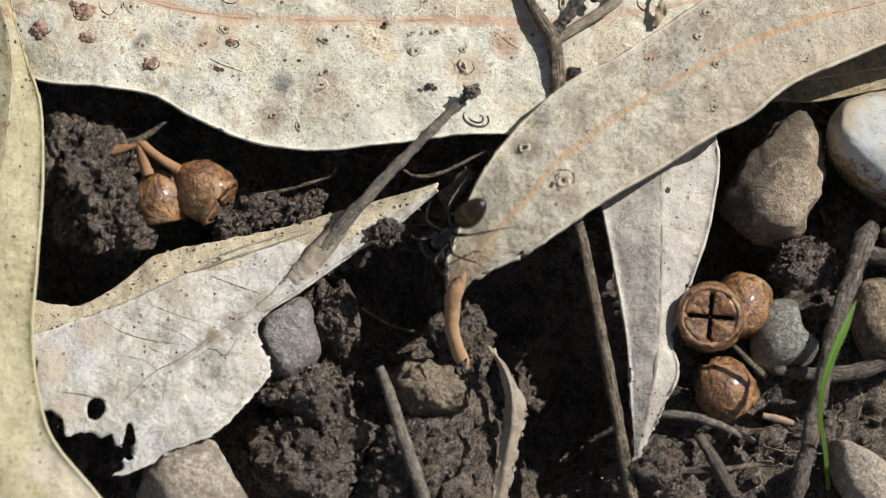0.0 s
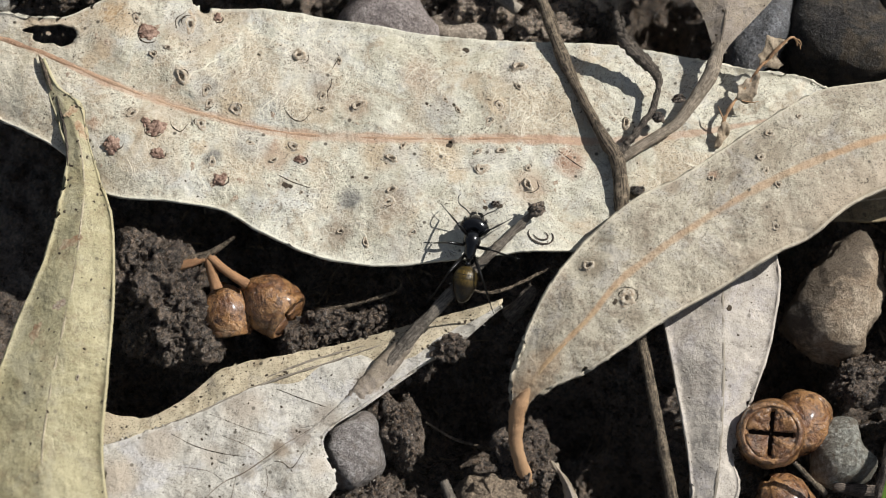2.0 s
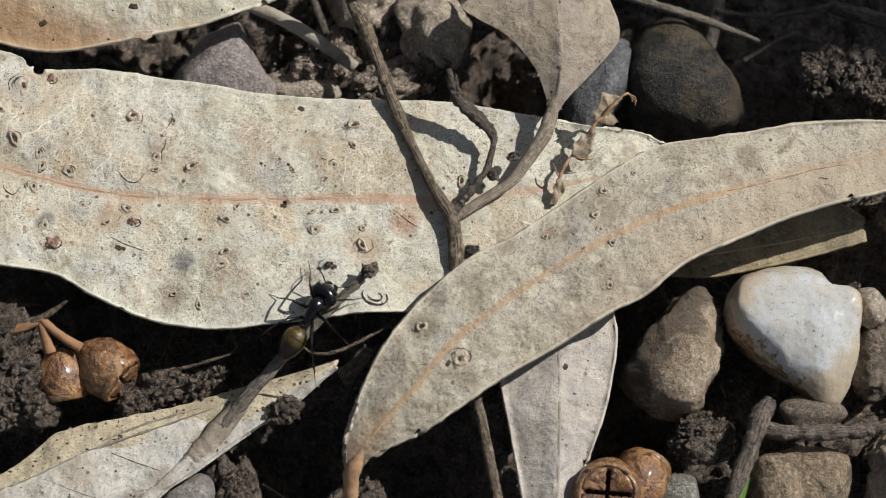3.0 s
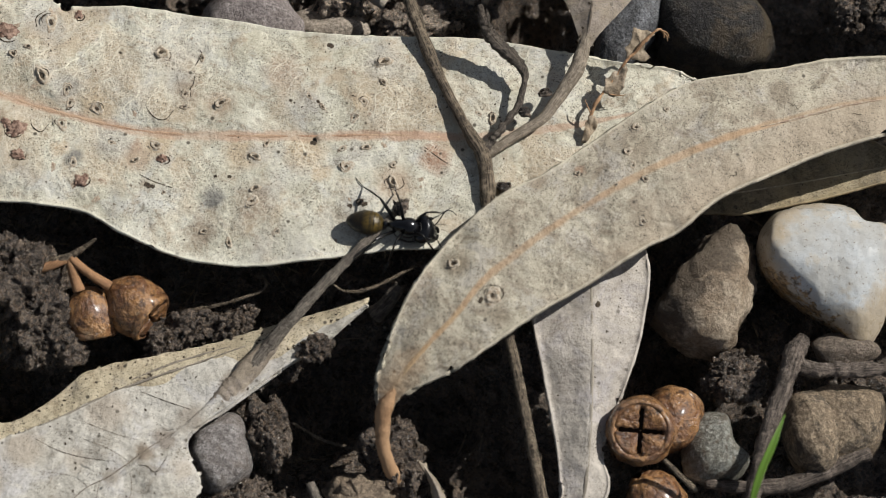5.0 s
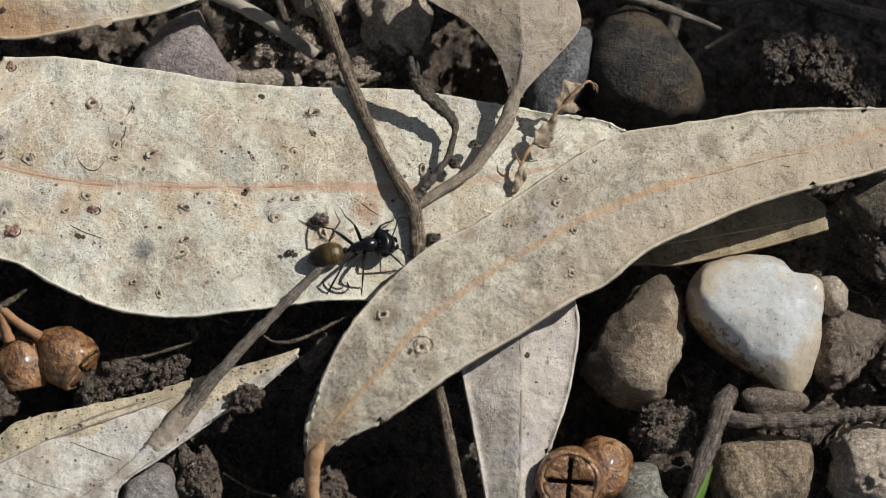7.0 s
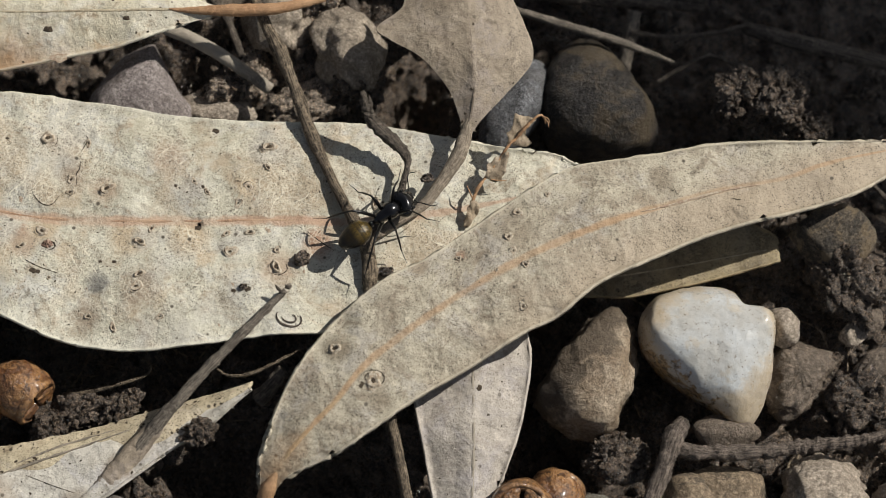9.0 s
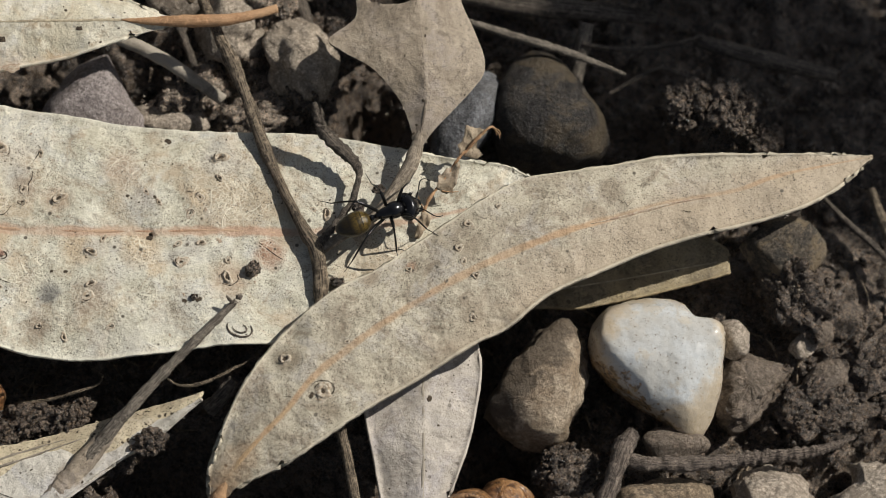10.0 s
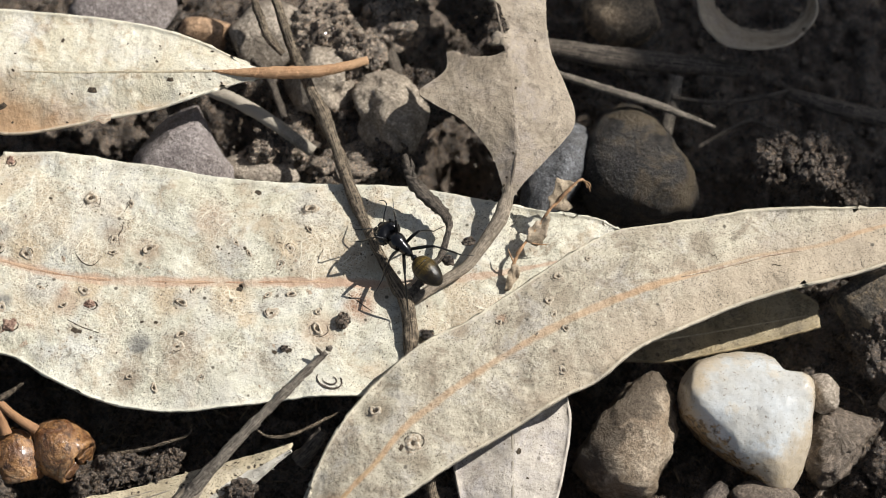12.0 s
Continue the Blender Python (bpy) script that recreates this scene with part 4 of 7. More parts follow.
# ---- ground ----
HOLLOWS = [(7.5, -36.0, 5.0, 6.0), (12.8, 20.4, 4.0, 5.0), (9.6, -28.3, 6.0, 9), (2.9, -18.1, 4.0, 5), (27.3, -14.4, 4.0, 4), (6.5, -21.4, 6.5, 7), (-7.1, -18.1, 5.0, 6), (-37.2, -16.9, 4.0, 4), (25.6, -16.6, 4.0, 3), (15.3, -25.2, 4.0, 4),
           (23.2, -7.3, 5, 4), (14.2, 31.4, 6, 5), (36.9, 0.5, 6, 4), (11.9, 18.6, 4, 4), (39.4, 15.2, 5, 3),
           (1.4, 27.9, 11, -4.0), (-8.7, 32.6, 10, -3.0), (7.0, 21.5, 8, -3.0), (60.1, -3.3, 13, -2.5)]


def ground_sheet():
    """One sheet of lumpy soil, fine where the litter lies and coarse far out."""
    def axis(lo, hi, step):
        mid = np.arange(lo, hi + step / 2, step)
        far = np.array([1.6, 4, 9, 20, 45, 110, 260, 700, 2000, 6000, 20000])
        return np.r_[lo - far[::-1], mid, hi + far]
    xs, ys = axis(-60, 84, 0.4), axis(-54, 60, 0.4)
    X, Y = np.meshgrid(xs, ys)
    Z = np.zeros_like(X)
    for i in range(Z.shape[0]):
        for j in range(Z.shape[1]):
            x, y = X[i, j], Y[i, j]
            if abs(x) > 300 or abs(y) > 300:
                Z[i, j] = -5
                continue
            p = Vector((x, y, 0))
            big = noise.noise(p / 17 + Vector((3, 1, 0)))
            z = -6.2 + 1.6 * big - sum(h * math.exp(-((x - a) ** 2 + (y - b) ** 2) / r ** 2) for a, b, r, h in HOLLOWS)
            d = noise.voronoi(p / 3.1 + Vector((big, 0, 0.3)))[0]
            z += 1.5 * (0.55 - min(d[0], 1.0))
            d = noise.voronoi(p / 1.25)[0]
            z += 0.55 * (0.5 - min(d[0], 1.0))
            z += 0.9 * noise.noise(p / 2.2) + 0.45 * noise.noise(p / 0.8)
            Z[i, j] = z
    w = len(xs)
    faces = [(i * w + j, i * w + j + 1, (i + 1) * w + j + 1, (i + 1) * w + j) for i in range(len(ys) - 1) for j in range(w - 1)]
    ob = part("ground", mesh_of("ground", np.stack([X, Y, Z], 2).reshape(-1, 3), faces), SOIL)
    return tagged(ob, "dark damp crumbly soil under the leaf litter", "soil", kind="structure"), (xs, ys, Z)


ground, (GX, GY, GZ) = ground_sheet()


def ground_z(x, y):
    return float(GZ[np.clip(np.searchsorted(GY, y), 0, len(GY) - 1), np.clip(np.searchsorted(GX, x), 0, len(GX) - 1)])





# ---- leaves ----
def leaf_big_pale():
    ob = thing("gum_leaf", "large pale dry gum leaf with dark galls and orange midrib", "leaf", "fallen gum leaves")
    leaf = Leaf(
        [(-60.4, 14.3, 3.0), (-55.0, 17.6, 3.6), (-51.4, 18.5, 4.2), (-48.2, 18.0, 4.6), (-44.6, 17.9, 4.8), (-41.7, 19.2, 4.9), (-38.5, 20.7, 4.9), (-34.7, 20.7, 4.8), (-32.7, 20.0, 4.8), (-31.6, 19.0, 4.6),
         (-24.7, 18.9, 4.0), (-16.5, 17.7, 4.0), (-7.3, 16.2, 4.0), (2.0, 15.8, 4.0), (9.5, 15.4, 4.0), (16.6, 14.0, 4.0), (22.0, 13.0, 4.0), (26.3, 12.4, 4.0), (30.1, 10.6, 3.5)],
        [(-60.4, 10.8, 3.0), (-53.3, 16.0, 4.0), (-46.7, 14.3, 5.0), (-40.4, 11.3, 5.5), (-32.7, 8.5, 5.5), (-23.0, 6.2, 5.5), (-11.2, 5.7, 5.5), (-0.5, 5.8, 5.5), (6.2, 5.6, 5.3),
         (14.8, 6.5, 5.0), (22.4, 8.0, 4.5), (30.1, 10.0, 3.5)],
        [(-60.4, 10.5, 3.0), (-54.2, 8.9, 4.0), (-48.9, 7.0, 4.5), (-44.2, 4.2, 5.0), (-39.9, -0.0, 6.0), (-33.7, -0.9, 6.5), (-28.9, -1.7, 6.5), (-25.7, -3.6, 6.5), (-21.9, -5.5, 6.5),
         (-17.7, -6.7, 6.5), (-12.9, -7.1, 6.5), (-7.1, -6.4, 6.5), (-1.8, -5.7, 6.5), (3.5, -5.4, 6.0), (9.3, -4.7, 5.5), (17.9, -0.7, 5.0), (25.6, 5.1, 4.0), (30.1, 9.5, 3.5)],
        n=220, m=26, ripple=0.35, belly=0.05, seed=1.0)
    part("blade", leaf.mesh([(-46.3, 16.7, 2.6, 0.5), (-44.8, 16.0, 1.5, 1.15), (-46.3, 16.1, 1.4, 0.8), (-31.2, 18.9, 0.5, 0.5), (-7.6, 5.2, 0.35, 0.2)]), LEAF_PALE, ob)
    part("midrib", leaf.rib(0.3, 0.16, 0.05, 0.72, -0.05), RIB_ORANGE, ob, "raised orange midrib")
    rng = random.Random(3)
    sprinkle(leaf, ob, rng, 8, 210, 0, (0.12, 0.22), (0.04, 0.13), (0.1, 0.82))
    for k in range(30):
        on_leaf(leaf, ob, "blister", BLISTER_MESHES[k % 4], rng.uniform(0.12, 0.7), rng.uniform(-0.8, 0.85), rng.uniform(0.15, 0.4), 25 * k, 0.0)
    first = ((-22.0, 14.1, 0.6), (-18.1, 13.8, 0.35), (-16.5, 8.9, 0.65), (-1.2, 13.2, 0.6), (-3.1, 9.2, 0.45), (-1.1, 10.9, 0.35), (-3.7, 7.2, 0.4), (-19.6, 10.1, 0.4), (-4.5, 2.8, 0.55), (-0.2, 2.5, 0.32),
             (-0.2, 0.8, 0.55), (-2.9, 4.6, 0.4), (-4.9, 4.6, 0.4), (-13.1, 3.9, 0.5), (-12.2, 4.7, 0.4), (-22.2, 4.9, 0.5), (-13.2, 0.2, 0.45), (-13.2, -1.1, 0.55), (7.6, 7.8, 0.3), (9.2, 7.6, 0.5))
    second = ((-33.3, 11.9, 0.65), (-32.6, 17.3, 0.85), (-30.8, 10.6, 0.5), (-30.5, 9.2, 0.55), (-27.8, 8.8, 0.6), (-37.7, 7.7, 0.5), (-31.3, 7.2, 0.65), (-26.4, 5.3, 0.35), (-24.2, 3.5, 0.35), (-29.9, 3.2, 0.45),
              (-36.0, 14.0, 0.35), (-19.7, 8.6, 0.35), (-34.5, 14.6, 0.3), (-37.5, 17.6, 0.5), (-28.0, 12.5, 0.25), (-8.2, 9.6, 0.35), (-6.9, 8.8, 0.3), (-15.6, -5.0, 0.4), (-18.0, -3.6, 0.3), (-11.0, -3.8, 0.3))
    for x, y, s in first + second:
        u, v = leaf.near(x, y)
        gall(leaf, ob, u, v, 1.1 * s, rng)
    for x, y, s in ((-23.1, 1.0, 0.4), (-22.6, 0.8, 0.3), (-6.3, 15.0, 0.4), (-7.6, 5.0, 0.35), (-16.9, 1.7, 0.2), (-15.3, 1.7, 0.25), (-9.8, 9.1, 0.2), (-7.3, 9.1, 0.22), (-4.2, -1.5, 0.3), (-2.9, -1.2, 0.35), (-26.0, 13.9, 0.2)):
        u, v = leaf.near(x, y)
        on_leaf(leaf, ob, "spot", SPOT_MESHES[2], u, v, s, 30)
    for line in (((-18.9, 12.3), (-19.0, 11.0), (-19.3, 10.4), (-19.2, 9.4)), ((-18.5, 14.5), (-18.3, 14.0), (-18.9, 12.8)), ((-34.2, 7.4), (-33.9, 6.6), (-33.1, 6.1), (-32.4, 7.0)), ((-23.9, 1.9), (-22.6, 1.2), (-20.7, 0.5)),
                 ((-20.8, 8.3), (-21.6, 7.4), (-22.6, 7.6), (-23.4, 8.6)), ((-21.2, 14.3), (-21.2, 13.7), (-21.5, 13.3)), ((0.6, 1.4), (0.7, 0.7), (0.0, 0.2), (-0.8, 0.4)), ((2.6, 4.6), (3.8, 3.6), (4.9, 2.8)), ((-33.0, 18.4), (-33.9, 17.6), (-33.8, 16.6))):
        scratch(leaf, ob, line, 0.035, GALL_PIT, "crack")
    for k, (x, y, s) in enumerate(((-36.4, 15.9, 1.25), (-35.6, 6.3, 1.15), (-39.3, 4.9, 1.1), (-35.0, 3.8, 0.75), (-29.1, 1.3, 0.85), (-29.9, 17.9, 0.6), (-36.3, 6.9, 0.6), (-21.6, 3.3, 0.6))):
        u, v = leaf.near(x, y)
        p, _ = leaf.at(u, v)
        part("wart", blob((0.8 * s, 0.62 * s, 0.2), 60 + k, 4, ((0.6, 0.5), (0.25, 0.45), (0.12, 0.2))), WART, ob).matrix_local = pose(p.x * MM, p.y * MM, p.z * MM, 0, 0, 50 * k)
        scratch(leaf, ob, [(x + 0.8 * s * math.cos(w), y + 0.68 * s * math.sin(w)) for w in np.linspace(2.6 + 0.3 * k, 5.6 + 0.3 * k, 6)], 0.05, GALL_PIT, "gall_rim")
    # the curled gall whose folds stand up beside the tip of the long petiole
    for k, (rx, ry, w0, w1) in enumerate(((1.15, 0.8, -3.4, 0.7), (0.65, 0.42, -3.0, 1.2))):
        scratch(leaf, ob, [(0.9 + rx * math.cos(w) + 0.25 * ry * math.sin(w), -4.0 + ry * math.sin(w) - 0.3 * rx * math.cos(w)) for w in np.linspace(w0, w1, 12)], 0.075 - 0.015 * k, BARK_ROUGH, "curled_gall", 0.08)
    return leaf


def leaf_diagonal():
    ob = thing("gum_leaf", "grey-tan curved gum leaf lying across the others, with an orange midrib", "leaf", "fallen gum leaves")
    leaf = Leaf(
        [(-1.8, -20.5, 5.2), (-1.8, -19.0, 6.2), (-1.7, -17.3, 7.0), (-0.1, -12.9, 8.0), (2.0, -9.0, 8.5), (5.2, -4.9, 8.5), (9.6, -1.1, 8.5), (13.8, 1.2, 8.0), (17.6, 3.8, 7.5),
         (23.0, 7.6, 7.0), (27.7, 10.4, 6.5), (32.7, 11.2, 6.5), (36.0, 11.7, 6.5), (42.0, 12.8, 6.0), (51.9, 13.1, 5.5), (61.6, 13.5, 4.0)],
        [(-1.2, -20.5, 5.6), (-0.8, -19.3, 6.5), (0.3, -17.9, 7.5), (1.9, -15.9, 8.4), (5.2, -12.6, 9.0), (8.1, -9.1, 9.3), (13.1, -5.1, 9.3), (18.4, -1.5, 9.0), (23.7, 1.5, 8.7), (29.1, 3.9, 8.2), (32.0, 5.0, 7.9), (37.3, 6.7, 7.2),
         (42.1, 8.1, 6.7), (48.0, 9.4, 6.0), (52.4, 11.1, 5.5), (61.6, 13.4, 4.0)],
        [(-0.6, -20.5, 5.2), (0.1, -19.7, 6.2), (1.6, -18.7, 7.0), (4.5, -17.5, 7.5), (7.6, -15.6, 8.0), (13.4, -11.7, 8.0), (18.2, -8.9, 8.0), (22.7, -6.0, 8.0), (26.0, -4.4, 8.0), (29.7, -1.3, 8.0),
         (34.6, 1.1, 7.5), (41.2, 3.9, 7.0), (51.6, 6.9, 6.0), (56.7, 9.2, 5.0), (61.6, 13.3, 4.0)],
        n=140, m=14, ripple=0.3, belly=0.03, seed=5.0, thick=0.35)
    part("blade", leaf.mesh(), LEAF_GREY, ob)
    part("midrib", leaf.rib(0.24, 0.08, 0.02, 0.62, -0.085), RIB_TAN, ob, "faded orange midrib")
    scratch(leaf, ob, ((34.0, 5.7), (37.3, 6.6), (42.1, 8.0), (45.5, 8.7)), 0.11, SCAR, "groove")
    part("petiole", tube([(0.6, -17.4, 7.1), (0.0, -18.3, 6.75), (-0.6, -19.2, 6.3), (-1.0, -20.0, 5.8), (-1.3, -20.8, 5.2), (-1.4, -21.8, 4.4), (-1.4, -23.0, 3.6), (-1.0, -24.6, 2.2), (-0.2, -26.0, 0.0)], [0.05, 0.3, 0.5, 0.72, 0.76, 0.7, 0.66, 0.64, 0.75], 12, 0.1, n=80), STALK_TAN, ob, "bent orange-brown petiole")
    rng = random.Random(8)
    sprinkle(leaf, ob, rng, 6, 150, 0, (0.1, 0.2), (0.025, 0.085), (0.05, 0.95))
    for x, y, s in ((8.6, -10.5, 0.75), (5.3, -7.4, 0.55), (22.0, 2.0, 0.4), (22.3, 5.6, 0.5), (21.6, 3.1, 0.45), (25.0, 7.5, 0.3), (22.6, -3.5, 0.4), (23.0, 0.6, 0.35), (16.9, 1.4, 0.3), (11.3, -6.0, 0.25)):
        u, v = leaf.near(x, y)
        gall(leaf, ob, u, v, s, rng)
    for rx, ry, w0, w1 in ((1.1, 0.75, -2.6, 2.8), (0.7, 0.5, 0.2, 4.0)):
        scratch(leaf, ob, [(8.7 + rx * math.cos(w), -10.4 + ry * math.sin(w)) for w in np.linspace(w0, w1, 8)], 0.035, GALL_PIT, "gall_rim", 0.05)
    u, v = leaf.near(8.6, -10.5)
    on_leaf(leaf, ob, "scar", RING_HALO, u, v, 1.1, 20, 0.0)
    for _ in range(4):
        crack(leaf, ob, rng)
    u, v = leaf.near(7.5, -11.0)
    on_leaf(leaf, ob, "spot", SPOT_MESHES[0], u, v, 0.32, 0)
    return leaf


def leaf_olive():
    ob = thing("gum_leaf", "yellowish olive gum leaf with a dark withered base", "leaf", "fallen gum leaves")
    leaf = Leaf(
        [(-46.7, 13.1, 5.5), (-45.9, 10.3, 5.6), (-45.1, 8.1, 5.8), (-44.1, 5.4, 6.2), (-43.7, 3.0, 6.7), (-43.9, 0.2, 7.0), (-45.4, -6.6, 7.0), (-48.1, -13.6, 6.5), (-50.6, -23.2, 6.5), (-49.4, -33.1, 7.0), (-49.0, -45.4, 7.0)],
        [(-46.6, 13.2, 5.6), (-45.3, 10.3, 5.9), (-43.9, 8.2, 6.3), (-42.8, 5.4, 6.7), (-42.2, 2.0, 7.3), (-41.9, -0.5, 7.7), (-42.5, -8.6, 8.3), (-44.1, -18.3, 8.3), (-44.8, -26.7, 8.3), (-42.8, -34.4, 8.3), (-40.9, -45.5, 7.5)],
        [(-46.5, 13.4, 5.9), (-45.0, 10.5, 6.1), (-42.8, 8.8, 6.2), (-41.9, 5.4, 6.5), (-40.5, 0.8, 7.1), (-39.3, -3.0, 7.3), (-38.9, -10.0, 7.5), (-39.2, -18.1, 7.5), (-39.5, -25.0, 7.5), (-38.6, -30.9, 7.5), (-37.1, -34.8, 7.5), (-32.5, -40.3, 7.0), (-30.4, -45.4, 7.0)],
        n=110, m=12, ripple=0.3, seed=9.0)
    part("blade", leaf.mesh(), LEAF_OLIVE, ob)
    part("midrib", leaf.rib(0.1, 0.12, 0.0, 0.97, -0.04), RIB_PALE, ob)
    part("petiole", tube([(-45.5, 10.2, 5.9), (-46.0, 11.6, 5.9), (-46.5, 13.0, 5.8), (-46.9, 13.9, 5.5)], [0.1, 0.24, 0.18, 0.06], 10, 0.3), BARK_BROWN, ob, "thin brown petiole")
    sprinkle(leaf, ob, random.Random(21), 4, 90, 2, (0.15, 0.3), (0.05, 0.2))
    for k, (x, y, s) in enumerate(((-42.6, 6.3, 0.9), (-43.4, 8.0, 0.7), (-43.0, -5.0, 1.0), (-46.0, -14.0, 0.9), (-43.6, -37.0, 1.6), (-38.5, -41.0, 1.4), (-46.5, -35.5, 1.2))):
        u, v = leaf.near(x, y)
        on_leaf(leaf, ob, "stain", STAIN_MESHES[k % 2], u, v, s, 60 * k, 0.012)
    scratch(leaf, ob, ((-45.0, 9.6), (-44.0, 6.0), (-43.6, 2.5)), 0.12, BARK_DARK, "torn_margin")


def leaf_bleached():
    ob = thing("gum_leaf", "bleached broken gum leaf folded along its grey midrib, with a hole", "leaf", "fallen gum leaves")
    # the stippled upper half stands up, the white half hangs down from the fold
    upper = Leaf(
        [(-2.6, -9.3, 3.4), (-6.6, -10.4, 2.8), (-11.8, -11.7, 2.2), (-17.1, -13.2, 1.8), (-22.4, -14.3, 1.6), (-28.1, -15.5, 1.6), (-31.0, -17.4, 1.4), (-33.9, -19.5, 1.2), (-36.5, -20.5, 1.0), (-40.2, -19.9, 1.0), (-44.9, -20.3, 1.0)],
        [(-2.8, -9.9, 3.8), (-6.6, -11.5, 3.6), (-11.8, -13.3, 3.2), (-17.1, -14.7, 2.9), (-22.3, -16.2, 2.7), (-25.9, -17.5, 2.5), (-29.6, -18.8, 2.3), (-33.2, -20.9, 2.0), (-36.9, -22.1, 1.8), (-40.0, -22.7, 1.8), (-44.7, -23.7, 1.8)],
        [(-2.9, -10.4, 3.8), (-4.8, -12.0, 3.6), (-8.7, -15.1, 3.4), (-13.9, -17.1, 3.0), (-20.2, -18.1, 2.7), (-24.9, -19.1, 2.4), (-28.8, -20.4, 2.1), (-32.7, -22.4, 1.8), (-36.6, -23.7, 1.6), (-40.0, -24.2, 1.6), (-44.7, -25.3, 1.6)],
        n=120, m=10, ripple=0.3, seed=12.0, ragged=0.25, rim_arc=0.0)
    part("upper_blade", upper.mesh(), LEAF_TAN, ob, "tan blade half with dark stipples")
    lower = Leaf(
        [(-2.7, -10.1, 4.0), (-7.1, -12.4, 3.6), (-11.8, -14.0, 3.0), (-17.1, -15.0, 2.8), (-22.3, -16.6, 2.6), (-25.9, -17.8, 2.5), (-31.1, -20.2, 2.4), (-35.8, -22.0, 2.2), (-40.0, -23.3, 2.1), (-44.1, -24.8, 2.0)],
        [(-2.8, -10.3, 4.1), (-8.2, -14.4, 3.9), (-12.3, -17.3, 3.9), (-16.0, -20.0, 3.9), (-19.6, -22.4, 3.9), (-23.2, -24.7, 3.9), (-26.8, -27.1, 3.8), (-30.4, -29.4, 3.6), (-35.0, -31.4, 3.2), (-39.2, -33.9, 2.6)],
        [(-3.0, -10.6, 3.8), (-6.6, -13.7, 3.4), (-9.7, -15.6, 3.3), (-13.9, -18.3, 3.3), (-16.8, -20.4, 3.3), (-20.1, -22.4, 3.5), (-18.1, -26.7, 3.4), (-19.8, -29.6, 3.3), (-23.1, -32.9, 3.2), (-27.3, -34.5, 3.0), (-30.6, -36.3, 2.6), (-36.0, -37.0, 2.2)],
        n=220, m=34, ripple=0.4, belly=0.03, seed=14.0, ragged=0.3, rim_arc=0.0)
    gone = [(-34.0, -30.6, 0.9, 0.95), (-31.0, -33.8, 0.6, 1.8), (-35.8, -35.1, 4.6, 2.4), (-41.1, -28.7, 1.8, 4.6), (-38.7, -32.7, 1.9, 2.0)]
    part("lower_blade", lower.mesh(gone), LEAF_WHITE, ob, "bleached white blade half, torn and holed")
    part("petiole", tube([(0.6, -1.6, 7.6), (-1.3, -3.5, 7.4), (-4.0, -6.1, 7.0), (-7.1, -9.1, 6.2), (-9.7, -11.8, 5.4), (-11.8, -14.0, 4.3), (-13.3, -15.7, 3.7), (-14.5, -17.1, 3.3), (-15.5, -18.1, 3.0)],
                         [0.28, 0.36, 0.44, 0.52, 0.6, 0.68, 0.7, 0.6, 0.4], 14, 0.22, n=140, flat=0.8, knots=((0.10, 0.2), (0.22, 0.25), (0.4, 0.15))), BARK_GREY, ob, "long grey-brown petiole")
    part("knob", blob((0.32, 0.26, 0.26), 83, 3, ((0.6, 0.5), (0.25, 0.3))), BARK_DARK, ob, "dark withered knob").location = Vector((0.9, -1.3, 7.8)) * MM
    part("snag", tube([(0.5, -2.0, 7.6), (-0.1, -1.5, 7.9), (-0.3, -1.2, 8.0)], [0.2, 0.16, 0.05], 7, 0.4), BARK_DARK, ob)
    part("midrib", tube([(-15.7, -18.4, 3.7), (-18.6, -21.0, 3.8), (-21.1, -23.0, 3.8), (-23.7, -24.8, 3.9), (-27.3, -27.3, 3.7)], [0.6, 0.5, 0.4, 0.3, 0.1], 10, 0.3, flat=0.32), LEAF_WHITE, ob)
    part("sheath", tube([(-10.5, -12.6, 4.6), (-11.9, -14.2, 4.1), (-13.5, -15.9, 3.7), (-14.9, -17.5, 3.5), (-16.4, -18.9, 3.5), (-17.8, -20.1, 3.4)], [0.45, 0.78, 0.95, 1.0, 0.8, 0.2], 12, 0.3, 4.0, n=60, flat=0.55), LEAF_DULL, ob, "withered leaf base that clasps the petiole")
    for line, r, mat, name in ((((-31.6, -30.0), (-28.8, -27.3), (-26.8, -26.3), (-25.0, -25.1), (-22.7, -23.4), (-20.1, -21.8)), 0.07, RIB_DARK, "vein"), (((-25.0, -25.2), (-23.2, -25.2), (-22.4, -25.8), (-21.9, -25.5), (-21.1, -24.2)), 0.06, GALL_PIT, "crack"),
                               (((-33.6, -22.3), (-31.2, -23.6), (-28.4, -24.4), (-25.8, -24.8)), 0.05, GALL_PIT, "crack"), (((-27.3, -26.3), (-27.8, -28.9), (-28.0, -30.5)), 0.03, RIB_DARK, "vein"), (((-23.8, -18.0), (-21.2, -19.1), (-19.1, -19.9)), 0.05, GALL_PIT, "crack"),
                               (((-37.2, -29.0), (-35.1, -29.3), (-33.0, -29.9)), 0.05, GALL_PIT, "crack"), (((-30.0, -20.4), (-26.3, -22.0), (-23.7, -22.8)), 0.03, RIB_DARK, "vein"), (((-33.0, -25.5), (-30.0, -26.0), (-28.5, -27.0)), 0.03, RIB_DARK, "vein"),
                               (((-29.0, -22.5), (-26.5, -23.6), (-24.6, -24.8)), 0.03, RIB_DARK, "vein"), (((-24.6, -25.6), (-24.4, -27.4), (-25.0, -29.0)), 0.03, RIB_DARK, "vein")):
        scratch(lower, ob, line, 0.6 * r, mat, name)
